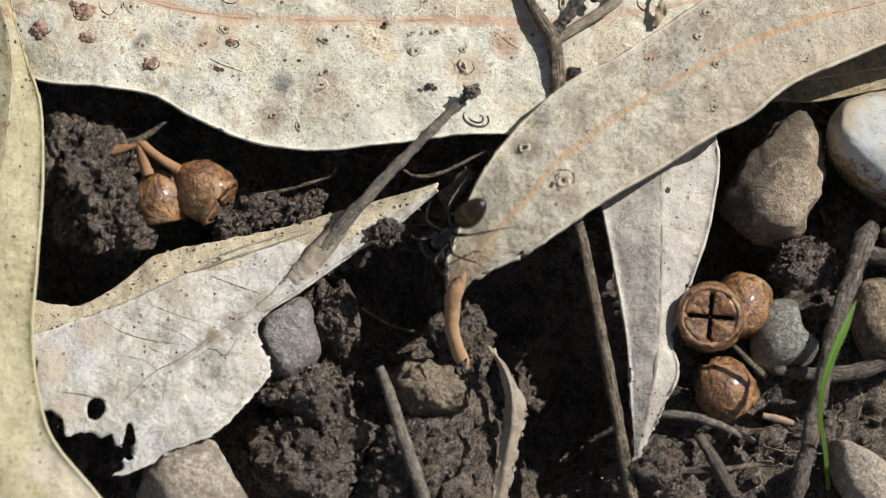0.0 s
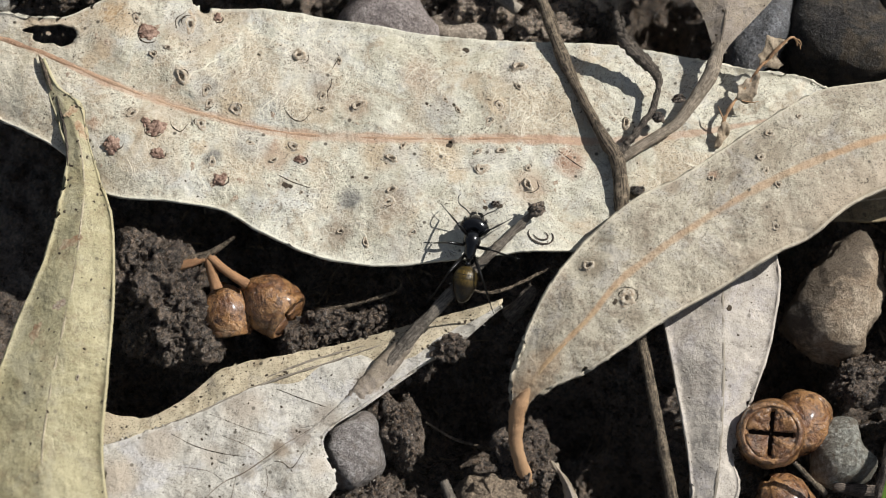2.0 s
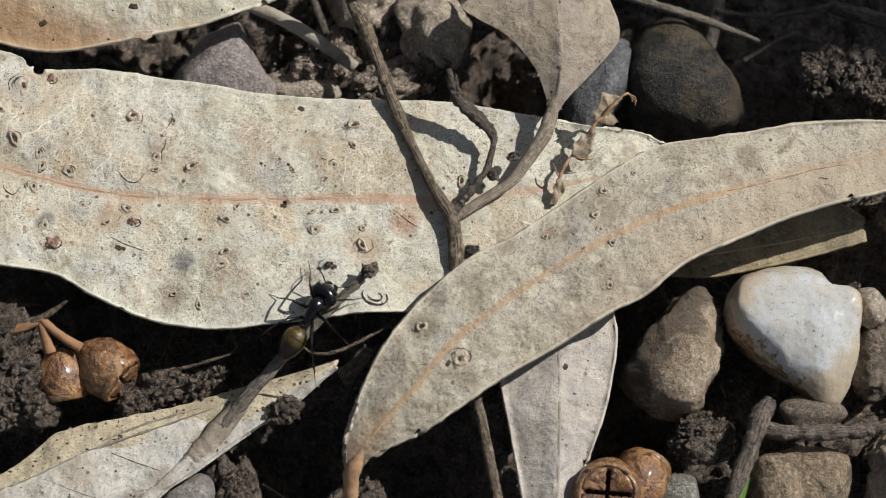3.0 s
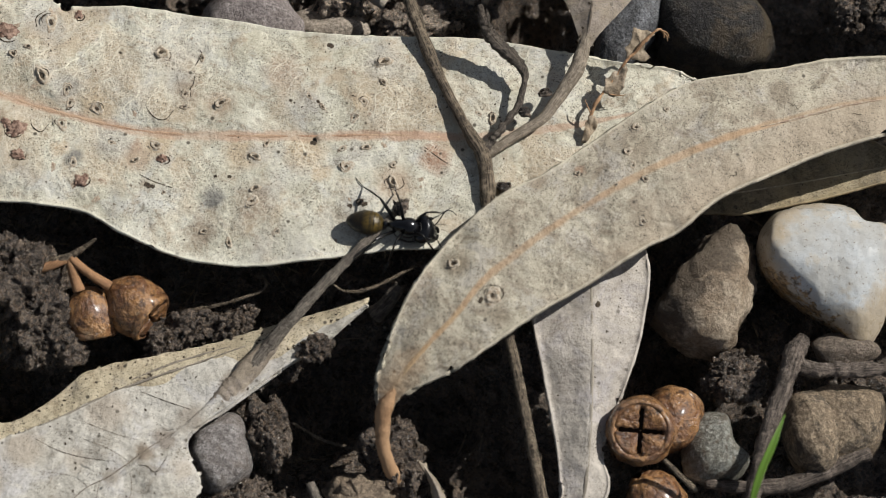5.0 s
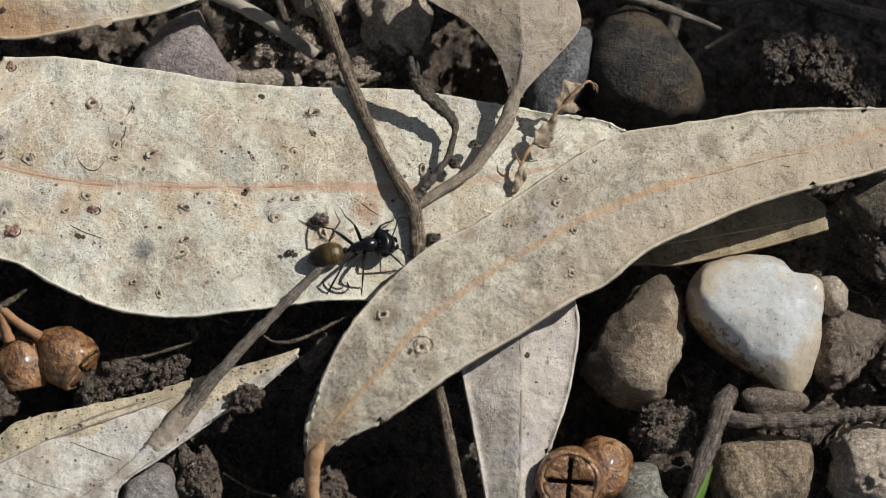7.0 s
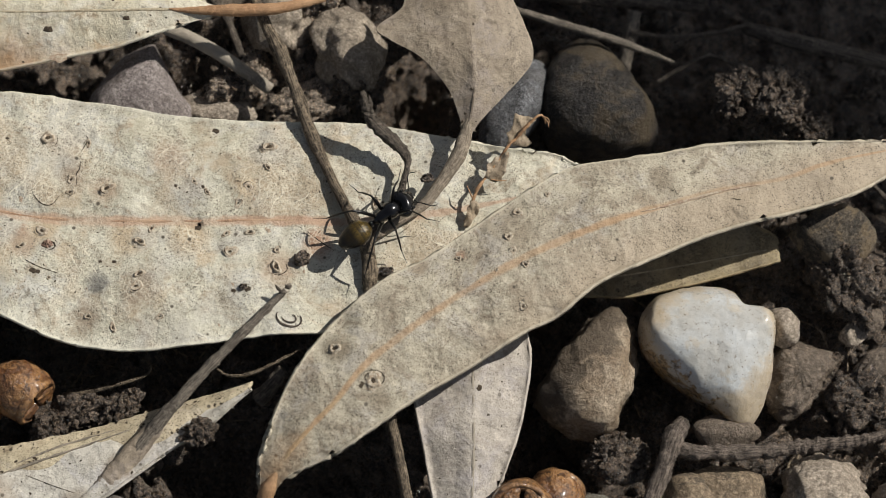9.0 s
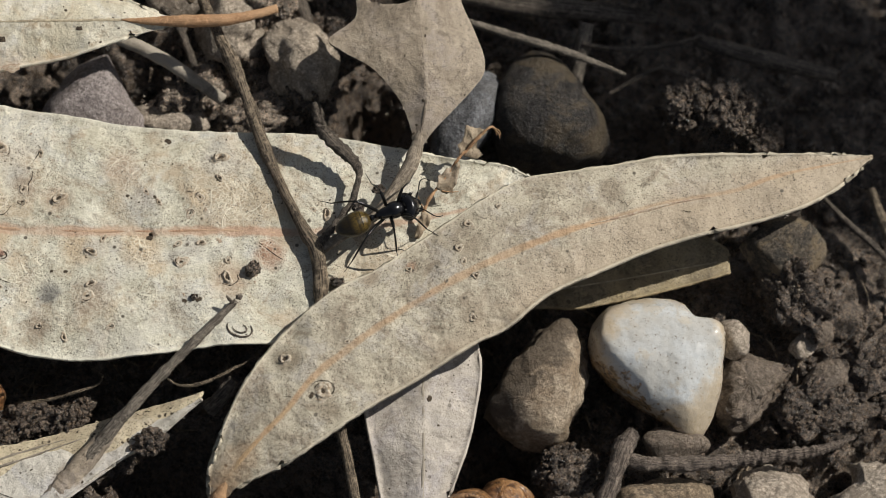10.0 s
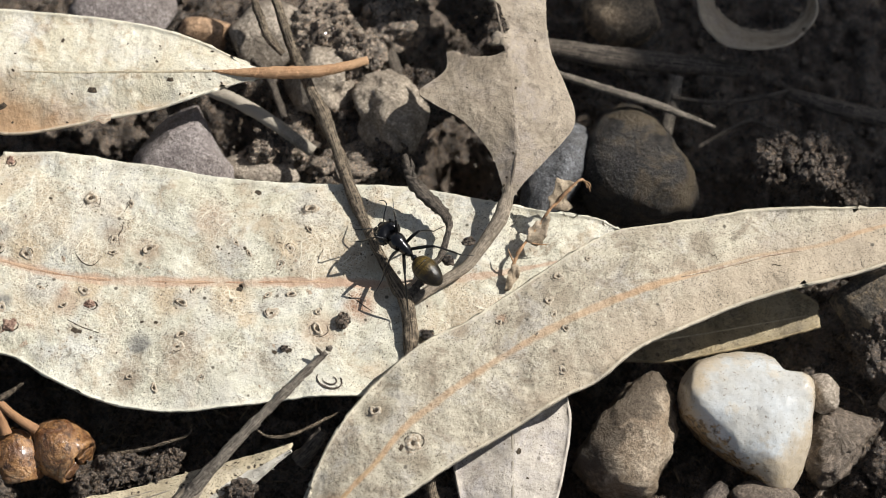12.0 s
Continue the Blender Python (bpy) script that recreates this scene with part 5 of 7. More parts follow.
    for line in (((-39.0, -23.6), (-35.7, -22.0), (-31.0, -20.2), (-26.0, -17.9), (-20.0, -15.8), (-14.0, -13.8)), ((-25.0, -17.0), (-20.5, -15.2), (-15.5, -13.7))):
        scratch(upper, ob, line, 0.10, RIB_GREY, "crease")
    rng = random.Random(31)
    sprinkle(upper, ob, rng, 0, 120, 0, spot=(0.07, 0.2))
    sprinkle(lower, ob, rng, 0, 90, 0, spot=(0.05, 0.17), u_range=(0.1, 0.75))


def leaf_upper():
    ob = thing("gum_leaf", "cream gum leaf with a brown lower margin and a reddish petiole", "leaf", "fallen gum leaves")
    leaf = Leaf(
        [(-5.6, 26.5, 7.6), (-7.2, 26.9, 7.6), (-9.5, 28.0, 7.5), (-13.1, 29.7, 7.0), (-18.6, 31.3, 6.6), (-25.2, 32.3, 6.2), (-31.2, 32.9, 5.8), (-39.5, 33.5, 5.4), (-49.3, 31.6, 6.0)],
        [(-5.6, 26.0, 7.8), (-10.3, 26.0, 8.1), (-14.6, 26.0, 7.9), (-21.0, 26.1, 7.4), (-26.4, 26.3, 6.9), (-32.9, 26.7, 6.5), (-40.6, 27.6, 6.2), (-49.2, 30.4, 6.0)],
        [(-5.6, 25.5, 7.6), (-7.0, 25.3, 7.6), (-8.8, 24.8, 7.5), (-11.9, 23.8, 7.5), (-15.7, 22.6, 7.2), (-20.5, 21.8, 6.4), (-25.3, 21.0, 5.6), (-30.7, 20.6, 5.0), (-36.1, 21.9, 4.8), (-41.1, 23.6, 4.6), (-49.2, 29.5, 5.0)],
        n=90, m=12, ripple=0.3, seed=17.0)
    part("blade", leaf.mesh(), LEAF_CREAM, ob)
    part("midrib", leaf.rib(0.16, 0.06, 0.0, 0.95, -0.04), RIB_PALE, ob)
    part("petiole", tube([(-10.5, 26.0, 8.0), (-7.6, 25.9, 7.9), (-3.8, 25.9, 7.9), (-0.6, 26.0, 7.9), (2.1, 26.6, 7.6), (4.3, 27.4, 7.2)], [0.1, 0.4, 0.64, 0.56, 0.48, 0.42], 12, 0.14, n=70), STALK_TAN, ob, "reddish-brown ribbed petiole")
    rng = random.Random(41)
    sprinkle(leaf, ob, rng, 0, 30, 1, spot=(0.05, 0.2))
    for x, y, s in ((-21.9, 24.4, 0.5), (-14.6, 25.1, 0.35), (-30.6, 23.2, 0.5), (-25.0, 29.3, 0.25)):
        u, v = leaf.near(x, y)
        on_leaf(leaf, ob, "spot", SPOT_MESHES[1], u, v, s, 40)


def leaf_hanging():
    ob = thing("gum_leaf", "dull brown-grey gum leaf with a torn side", "leaf", "fallen gum leaves")
    leaf = Leaf(
        [(17.4, 13.2, 6.7), (17.1, 15.2, 6.9), (16.0, 18.1, 7.2), (13.5, 21.1, 7.5), (10.5, 23.0, 7.5), (9.3, 24.4, 7.0), (11.9, 26.9, 6.5), (11.1, 30.5, 6.0), (8.9, 34.0, 6.0), (6.4, 38.8, 5.5), (6.9, 46.1, 5.0)],
        [(17.6, 13.2, 6.9), (18.1, 15.2, 7.4), (18.5, 17.6, 8.0), (18.4, 20.5, 8.5), (18.1, 23.9, 8.5), (17.6, 28.0, 8.3), (16.8, 32.1, 8.0), (15.7, 37.5, 7.5), (13.6, 45.7, 6.0)],
        [(17.9, 13.2, 6.7), (19.3, 15.2, 6.9), (22.0, 18.1, 7.0), (23.9, 20.4, 7.0), (24.2, 22.2, 7.0), (23.3, 25.0, 7.0), (22.1, 27.9, 7.0), (21.6, 30.7, 7.0), (21.5, 33.6, 7.0), (21.2, 38.5, 6.5), (19.7, 45.7, 6.0)],
        n=170, m=26, ripple=0.35, seed=23.0, ragged=0.04, rim_arc=0.0)
    gone = [(12.5, 31.6, 4.9, 3.5), (11.1, 29.1, 2.4, 0.7), (15.8, 28.2, 1.9, 0.6), (10.7, 33.5, 1.8, 1.6)]
    part("blade", leaf.mesh(gone), LEAF_DULL, ob)
    part("midrib", leaf.rib(0.13, 0.08, 0.0, 0.95, -0.05), RIB_DARK, ob)
    part("petiole", tube([(8.2, 3.2, 6.5), (9.2, 4.0, 6.5), (11.2, 5.4, 6.4), (13.7, 7.0, 6.4), (15.0, 8.7, 6.5), (16.0, 10.1, 6.6), (16.9, 11.5, 6.8), (17.5, 13.2, 6.9), (17.9, 14.8, 7.0), (18.2, 16.4, 7.3)], [0.4, 0.5, 0.5, 0.52, 0.58, 0.66, 0.72, 0.66, 0.42, 0.1], 14, 0.12, n=110, flat=0.8), PETIOLE_BROWN, ob, "grey-brown petiole widening into the blade")
    sprinkle(leaf, ob, random.Random(51), 0, 35, 0, spot=(0.05, 0.18))


def leaf_under():
    ob = thing("gum_leaf", "pinkish-grey gum leaf hanging down from under another leaf", "leaf", "fallen gum leaves")
    leaf = Leaf(
        [(15.2, -36.2, -1.0), (15.4, -33.6, 0.0), (15.1, -29.2, 1.5), (14.8, -23.9, 2.0), (13.6, -16.6, 2.5), (12.8, -12.4, 3.0), (12.4, -8.0, 3.0), (14.0, -2.6, 3.0), (18.3, 0.7, 3.0)],
        [(15.4, -36.2, -1.0), (16.0, -33.2, 0.5), (16.9, -29.3, 2.0), (17.6, -24.2, 3.0), (18.0, -17.9, 3.5), (18.1, -12.6, 3.8), (18.1, -7.8, 4.0), (18.5, -3.3, 3.8), (18.9, 0.7, 3.0)],
        [(15.7, -36.1, -1.0), (16.9, -32.6, 0.0), (18.4, -29.4, 1.5), (19.4, -26.9, 2.0), (18.9, -23.4, 2.0), (20.9, -18.2, 2.5), (22.4, -13.9, 2.5), (23.4, -9.0, 2.5), (23.5, -6.0, 2.5), (22.3, -2.2, 2.5), (19.4, 0.7, 3.0)],
        n=100, m=12, ripple=0.3, seed=27.0, ragged=0.18)
    part("blade", leaf.mesh(), LEAF_PINK, ob)
    part("midrib", leaf.rib(0.15, 0.12, 0.1, 0.95, -0.05), RIB_GREY, ob, "sunken grey midrib")
    sprinkle(leaf, ob, random.Random(61), 0, 60, 0, spot=(0.05, 0.13))
    u, v = leaf.near(18.9, -10.4)
    on_leaf(leaf, ob, "spot", SPOT_MESHES[2], u, v, 0.35, 30)


def leaf_shaded():
    ob = thing("gum_leaf", "small yellow-brown leaf half shaded under a larger leaf", "leaf", "fallen gum leaves")
    leaf = Leaf(
        [(24.3, -1.4, -1.2), (26.6, 4.2, -1.2), (31.5, 6.4, -1.2), (37.5, 7.3, -1.2), (43.5, 7.5, -1.2), (47.5, 5.5, -0.9), (47.8, 4.8, -0.9)],
        [(24.4, -1.6, -1.2), (28.6, 0.9, -0.3), (33.0, 1.6, -0.3), (37.3, 2.3, -0.3), (41.7, 3.1, -0.3), (45.5, 3.8, -0.3), (47.9, 4.3, -0.7)],
        [(24.5, -1.9, -1.2), (28.6, -0.4, -0.7), (32.9, -0.5, -0.5), (35.6, -0.1, -0.3), (39.4, 0.7, -0.3), (43.3, 1.7, -0.4), (48.0, 3.1, -0.7)],
        n=60, m=8, ripple=0.2, seed=33.0)
    part("blade", leaf.mesh(), LEAF_SHADED, ob)
    part("midrib", leaf.rib(0.1, 0.06, 0.05, 0.95), RIB_PALE, ob)
    sprinkle(leaf, ob, random.Random(71), 0, 20, 0, spot=(0.05, 0.1))


def leaf_strip():
    ob = thing("curled_leaf_strip", "narrow grey curled strip of dead leaf with ragged edges", "leaf strip", "litter scraps")
    leaf = Leaf(
        [(2.0, -24.5, 2.0), (3.0, -26.9, 2.5), (3.4, -29.3, 2.5), (3.2, -32.4, 2.0), (2.7, -35.4, 1.5), (2.1, -38.5, 0.5), (1.1, -41.5, 0.0)],
        [(2.2, -24.7, 2.0), (3.5, -27.3, 3.2), (4.1, -29.7, 3.4), (4.0, -32.8, 3.0), (3.4, -35.6, 2.2), (2.9, -38.6, 1.0), (1.6, -41.5, 0.0)],
        [(2.4, -24.8, 2.0), (4.1, -27.4, 2.3), (5.4, -30.6, 2.2), (4.7, -33.7, 2.0), (4.2, -36.0, 1.4), (3.5, -38.9, 0.5), (2.2, -41.5, 0.0)],
        n=60, m=6, ripple=0.4, seed=37.0, ragged=0.45)
    part("blade", leaf.mesh(), LEAF_DULL, ob)


def leaf_curl():
    ob = thing("curled_dead_leaf", "curled grey dead leaf, out of focus in the shade", "leaf", "litter scraps")
    leaf = Leaf(
        [(36.6, 35.7, 3.0), (37.1, 32.8, 3.0), (39.2, 30.5, 3.0), (42.5, 30.1, 3.0), (45.6, 30.9, 3.0), (47.9, 33.4, 3.0), (47.9, 36.3, 3.0)],
        [(37.3, 36.2, 1.5), (38.1, 33.9, 1.5), (39.9, 32.1, 1.5), (42.7, 31.5, 1.5), (45.5, 32.0, 1.5), (47.6, 34.2, 1.5), (47.8, 36.8, 1.5)],
        [(38.3, 36.8, 0.0), (39.0, 35.0, 0.0), (40.7, 33.5, 0.0), (42.9, 32.9, 0.0), (45.1, 33.1, 0.0), (47.4, 35.0, 0.0), (47.6, 37.4, 0.0)],
        n=50, m=5, ripple=0.3, seed=39.0, ragged=0.3)
    part("blade", leaf.mesh(), LEAF_DULL, ob)


leaf_big_pale()
leaf_diagonal()
leaf_olive()
leaf_bleached()
leaf_upper()
leaf_hanging()
leaf_under()
leaf_shaded()
leaf_strip()
leaf_curl()


# ---- twigs ----
def twig(name, label, points, radii, mat, rough=0.2, seed=0.0, n=None, knots=(), category="twig", group="twigs"):
    ob = part(name, tube(points, radii, 12, rough, seed, n, knots=knots), mat)
    return tagged(ob, label, category, group)


def forked_twig():
    ob = thing("forked_twig", "brown forked twig lying across the large pale leaf", "twig", "twigs")
    part("stem", tube([(-6.5, 37.7, 7.0), (-4.7, 33.8, 7.1), (-3.1, 29.1, 6.7), (-1.4, 25.2, 6.2), (0.1, 22.2, 5.7), (1.4, 18.9, 5.3), (2.8, 14.9, 5.1), (4.7, 10.2, 5.8), (6.8, 5.8, 6.4), (7.9, 3.9, 6.6),
                       (8.4, 1.6, 6.6), (8.5, -1.0, 6.3), (8.9, -5.7, 5.2), (10.1, -11.9, 3.6), (11.2, -17.2, 3.0), (12.3, -22.9, 2.2), (13.5, -29.1, 1.0), (14.5, -34.6, -0.4), (15.6, -39.7, -2.0)],
                      [0.36, 0.44, 0.5, 0.54, 0.56, 0.54, 0.5, 0.47, 0.5, 0.68, 0.66, 0.6, 0.5, 0.52, 0.52, 0.54, 0.56, 0.58, 0.6], 22, 0.17, 2.0, 320,
                      knots=((0.205, 0.3), (0.27, 0.25), (0.315, 0.35), (0.43, 0.2), (0.5, 0.2))), BARK_BROWN, ob)
    part("side_shoot", tube([(8.0, 3.6, 6.6), (8.7, 4.5, 6.7), (10.1, 6.3, 6.8), (11.6, 8.6, 6.8), (12.1, 11.0, 6.9), (11.6, 12.2, 7.1), (10.7, 13.0, 7.4), (9.3, 14.1, 8.0), (8.5, 15.1, 8.7), (7.9, 17.2, 9.6)],
                            [0.4, 0.4, 0.32, 0.32, 0.38, 0.5, 0.6, 0.62, 0.55, 0.22], 14, 0.5, 6.0, 150), BARK_DARK, ob, "rough dark twisted side shoot")
    # flakes of bark peel along the swollen end
    run = [(12.0, 11.5, 7.1), (11.3, 12.5, 7.4), (10.6, 13.1, 7.6), (9.9, 13.7, 7.9), (9.3, 14.2, 8.2), (8.9, 14.7, 8.6), (8.5, 15.5, 9.0), (8.1, 16.6, 9.4)]
    rng = random.Random(14)
    for k in range(15):
        a, b = Vector(run[k // 2 % 7]), Vector(run[k // 2 % 7 + 1])
        d = (b - a).normalized()
        side = d.cross(Vector((0, 0, 1))) * (0.42 if k % 2 else -0.42) * rng.uniform(0.3, 1.1) + Vector((0, 0, rng.uniform(-0.1, 0.3)))
        q = (a + b) / 2 + side
        part("bark_flake", tube([tuple(q - d * 0.8 - side * 0.5), tuple(q + Vector((0, 0, 0.15))), tuple(q + d * rng.uniform(0.5, 0.9) + side * 0.35)], [0.1, rng.uniform(0.16, 0.3), 0.04], 7, 0.7, k, n=14, flat=0.5), BARK_DARK, ob)
    part("stub", tube([(-3.8, 28.0, 7.3), (-5.1, 29.4, 7.5), (-6.1, 31.9, 7.0), (-7.0, 35.1, 6.0)], [0.35, 0.42, 0.4, 0.36], 10, 0.4, 3.0), BARK_BROWN, ob)
    return ob


forked_twig()
twig("stick", "straight grey stick leaning out of the soil", [(-8.1, -26.8, 3.5), (-7.1, -29.4, 3.0), (-6.0, -32.9, 2.0), (-4.8, -36.3, 0.8), (-3.8, -39.3, -0.5), (-2.9, -42.2, -2.0)],
     [0.42, 0.55, 0.62, 0.65, 0.66, 0.66], BARK_GREY, 0.12, 4.0, 80)
twig("branch", "grey-brown forked stick half sunk in the soil beside the stones", [(29.9, -40.3, -1.5), (31.1, -35.3, 0.2), (32.2, -30.3, 1.4), (33.3, -25.6, 2.2), (34.7, -20.9, 2.6), (36.1, -17.2, 2.8), (37.0, -14.7, 2.4), (38.0, -13.2, 1.6)],
     [0.75, 0.8, 0.78, 0.76, 0.8, 0.86, 0.98, 0.7], BARK_ROUGH, 0.3, 7.0, 160)
twig("branch", "rough brown stick lying between the stones", [(35.9, -15.2, 2.2), (38.3, -16.0, 1.9), (42.1, -16.2, 1.5), (46.5, -15.9, 1.0), (50.9, -15.3, 0.6), (55.3, -14.8, 0.4), (59.2, -13.4, -0.2)],
     [0.6, 0.75, 0.72, 0.75, 0.66, 0.55, 0.2], BARK_ROUGH, 0.45, 9.0, 160)
twig("root", "thin brown root along the soil under the gum nuts", [(28.6, -26.3, -1.0), (31.8, -26.7, -1.0), (35.5, -26.7, -0.8), (39.1, -25.7, -0.5), (44.0, -23.5, -0.5)], [0.5, 0.65, 0.75, 0.75, 0.7], BARK_ROUGH, 0.25, 12.0)
twig("stick", "smooth grey stick lying behind the pale leaf", [(-11.8, 26.1, 2.6), (-9.0, 25.0, 2.6), (-5.7, 23.1, 2.6), (-1.0, 19.8, 2.0)], [0.6, 0.66, 0.66, 0.6], RIB_GREY, 0.1, 14.0, 60)
twig("stick", "dark stick in the shade behind the litter", [(3.5, 38.5, 0.0), (5.0, 33.6, 0.4), (6.4, 30.1, 0.4), (7.8, 26.2, 0.0)], [0.7, 0.75, 0.7, 0.6], BARK_DARK, 0.15, 15.0)
twig("branch", "thick dark branch in the shade behind the litter", [(21.1, 31.2, 0.0), (24.7, 30.5, 0.6), (29.1, 29.8, 0.6), (34.7, 29.4, 0.4), (41.4, 28.8, 0.0)], [1.0, 1.1, 1.1, 1.0, 0.7], BARK_DARK, 0.15, 16.0)
twig("stick", "pale thin twig with a broken end, in the shade", [(22.7, 27.6, 2.6), (26.8, 26.2, 2.6), (30.6, 25.1, 2.4), (34.5, 23.8, 2.0), (38.1, 22.4, 1.6)], [0.35, 0.42, 0.42, 0.36, 0.2], BARK_GREY, 0.3, 17.0)
twig("stick", "short pale upright stick in the shade", [(33.3, 22.4, -1.0), (33.9, 25.0, 0.0), (34.5, 28.0, 0.6)], [0.7, 0.72, 0.7], BARK_GREY, 0.1, 18.0)
twig("stick", "dark stick sloping away in the shade", [(45.2, 26.5, 0.0), (49.0, 25.1, 0.6), (53.4, 24.0, 0.4), (58.9, 22.7, 0.0)], [0.7, 0.8, 0.8, 0.7], BARK_DARK, 0.15, 19.0)
twig("stick", "thin brown stick on bare soil", [(57.2, 10.8, -1.0), (59.4, 8.3, -1.0), (61.8, 6.1, -1.2), (64.0, 3.9, -1.6)], [0.2, 0.3, 0.34, 0.25], BARK_DARK, 0.25, 20.0)
twig("stick", "pale broken stick on bare soil", [(62.0, 11.5, -1.0), (63.0, 8.3, -1.0), (64.0, 5.5, -1.2), (64.7, 2.4, -1.4)], [0.45, 0.5, 0.55, 0.5], BARK_BROWN, 0.15, 21.0)
twig("stick", "thin dark rootlet on bare soil", [(64.5, 3.9, -1.6), (66.6, 1.0, -1.6), (68.5, -1.8, -1.8), (70.3, -3.7, -2.0)], [0.2, 0.22, 0.22, 0.2], BARK_DARK, 0.25, 22.0)
twig("stick", "thin brown twig across the shade", [(34.0, 25.7, 1.0), (38.4, 25.1, 1.2), (42.9, 25.7, 1.2), (45.7, 26.5, 1.0)], [0.22, 0.25, 0.25, 0.2], BARK_DARK, 0.2, 23.0)
twig("stick", "fine forked rootlet in the shade", [(36.5, 20.9, 0.0), (39.0, 22.2, 0.6), (41.7, 23.3, 0.8), (45.1, 22.1, 0.2)], [0.2, 0.25, 0.22, 0.15], BARK_DARK, 0.2, 24.0)
twig("stick", "thin grey twig under the gum nuts", [(17.7, -30.7, 0.0), (20.2, -30.9, 0.6), (23.1, -31.8, 0.8), (26.5, -33.3, 0.3)], [0.35, 0.4, 0.38, 0.25], BARK_GREY, 0.3, 25.0)
twig("stick", "short pale twig beside the gum nuts", [(24.5, -24.9, 3.4), (25.9, -26.3, 3.0), (27.5, -27.6, 2.2)], [0.22, 0.26, 0.3], BARK_BROWN, 0.2, 26.0)
twig("stick", "short pale twig on the soil", [(27.3, -30.9, 0.5), (28.9, -31.3, 0.6), (30.3, -31.7, 0.4)], [0.3, 0.36, 0.25], STRAW, 0.2, 27.0)
twig("stick", "dark twig on the soil beside the grass", [(15.8, -36.3, -1.5), (19.5, -35.8, -1.2), (24.2, -35.6, -1.2), (29.0, -34.8, -1.4)], [0.3, 0.32, 0.3, 0.22], BARK_BROWN, 0.2, 28.0)
twig("stick", "short brown stick leaning into the soil", [(21.3, -32.6, 0.0), (22.8, -34.9, -0.4), (24.7, -38.2, -1.4)], [0.5, 0.6, 0.6], BARK_DARK, 0.2, 29.0)
twig("tendril", "thin curled brown tendril under the pale leaf", [(-20.3, -9.9, 1.2), (-17.7, -9.8, 1.8), (-14.7, -9.2, 2.6), (-12.6, -8.5, 3.0), (-12.2, -7.6, 3.2), (-13.2, -7.0, 3.0)], [0.16, 0.18, 0.17, 0.14, 0.11, 0.07], BARK_BROWN, 0.5, 30.0)
twig("tendril", "thin brown twig hooked under the leaf edge", [(-5.9, -8.5, 5.0), (-4.7, -9.1, 4.8), (-2.7, -8.9, 4.8), (-0.6, -8.0, 5.0), (2.0, -6.7, 5.2)], [0.1, 0.14, 0.18, 0.16, 0.09], BARK_BROWN, 0.5, 31.0)
twig("stub", "short dark broken stub by the tip of the stippled leaf", [(-2.0, -10.8, 2.6), (-0.9, -10.0, 3.6), (0.3, -8.4, 4.4)], [0.95, 0.8, 0.6], BARK_DARK, 0.3, 35.0)
twig("tendril", "fine rootlet in the shaded hollow", [(-9.8, -20.3, -1.0), (-7.1, -22.0, -0.6), (-4.3, -22.8, -0.6), (-1.9, -23.3, -1.0)], [0.12, 0.14, 0.14, 0.1], BARK_BROWN, 0.2, 32.0)
twig("stick", "short rough stick behind the pale leaf", [(-13.7, 30.0, -1.0), (-10.3, 32.6, 0.0), (-5.8, 28.0, 1.5), (-4.1, 24.2, 0.5), (-3.0, 21.5, 0.0)], [0.3, 0.4, 0.4, 0.4, 0.3], BARK_DARK, 0.3, 33.0)


def flake_mesh(outline, z, slope, seed):
    """A crumpled torn flake, 0.08 mm thick: outline in mm, z at its lowest end and its rise along y."""
    pts, n = [], len(outline)
    for i in range(n):
        (x0, y0), (x1, y1) = outline[i], outline[(i + 1) % n]
        for f in (0.0, 0.2, 0.4, 0.6, 0.8):
            x, y = x0 + (x1 - x0) * f, y0 + (y1 - y0) * f
            pts.append((x + 0.16 * wobble((x, y, 0), 0.35, seed), y + 0.16 * wobble((x, y, 0), 0.35, seed + 9)))
    cx, cy, low = sum(p[0] for p in pts) / len(pts), sum(p[1] for p in pts) / len(pts), min(p[1] for p in outline)
    verts, faces, k = [], [], len(pts)
    for f in (1.0, 0.8, 0.6, 0.4, 0.2, 0.02):
        for x, y in pts:
            x, y = cx + (x - cx) * f, cy + (y - cy) * f
            verts.append((x, y, z + slope * (y - low) + 0.32 * wobble((x, y, 0), 0.8, seed + 3) + 0.14 * wobble((x, y, 0), 0.3, seed + 5)))
    o = len(verts)
    verts += [(x, y, h - 0.08) for x, y, h in verts]
    for i in range(5):
        for j in range(k):
            q = (i * k + j, i * k + (j + 1) % k, (i + 1) * k + (j + 1) % k, (i + 1) * k + j)
            faces += [q, tuple(o + v for v in q[::-1])]
    faces += [(j, o + j, o + (j + 1) % k, (j + 1) % k) for j in range(k)]
    return mesh_of("flake", verts, faces)


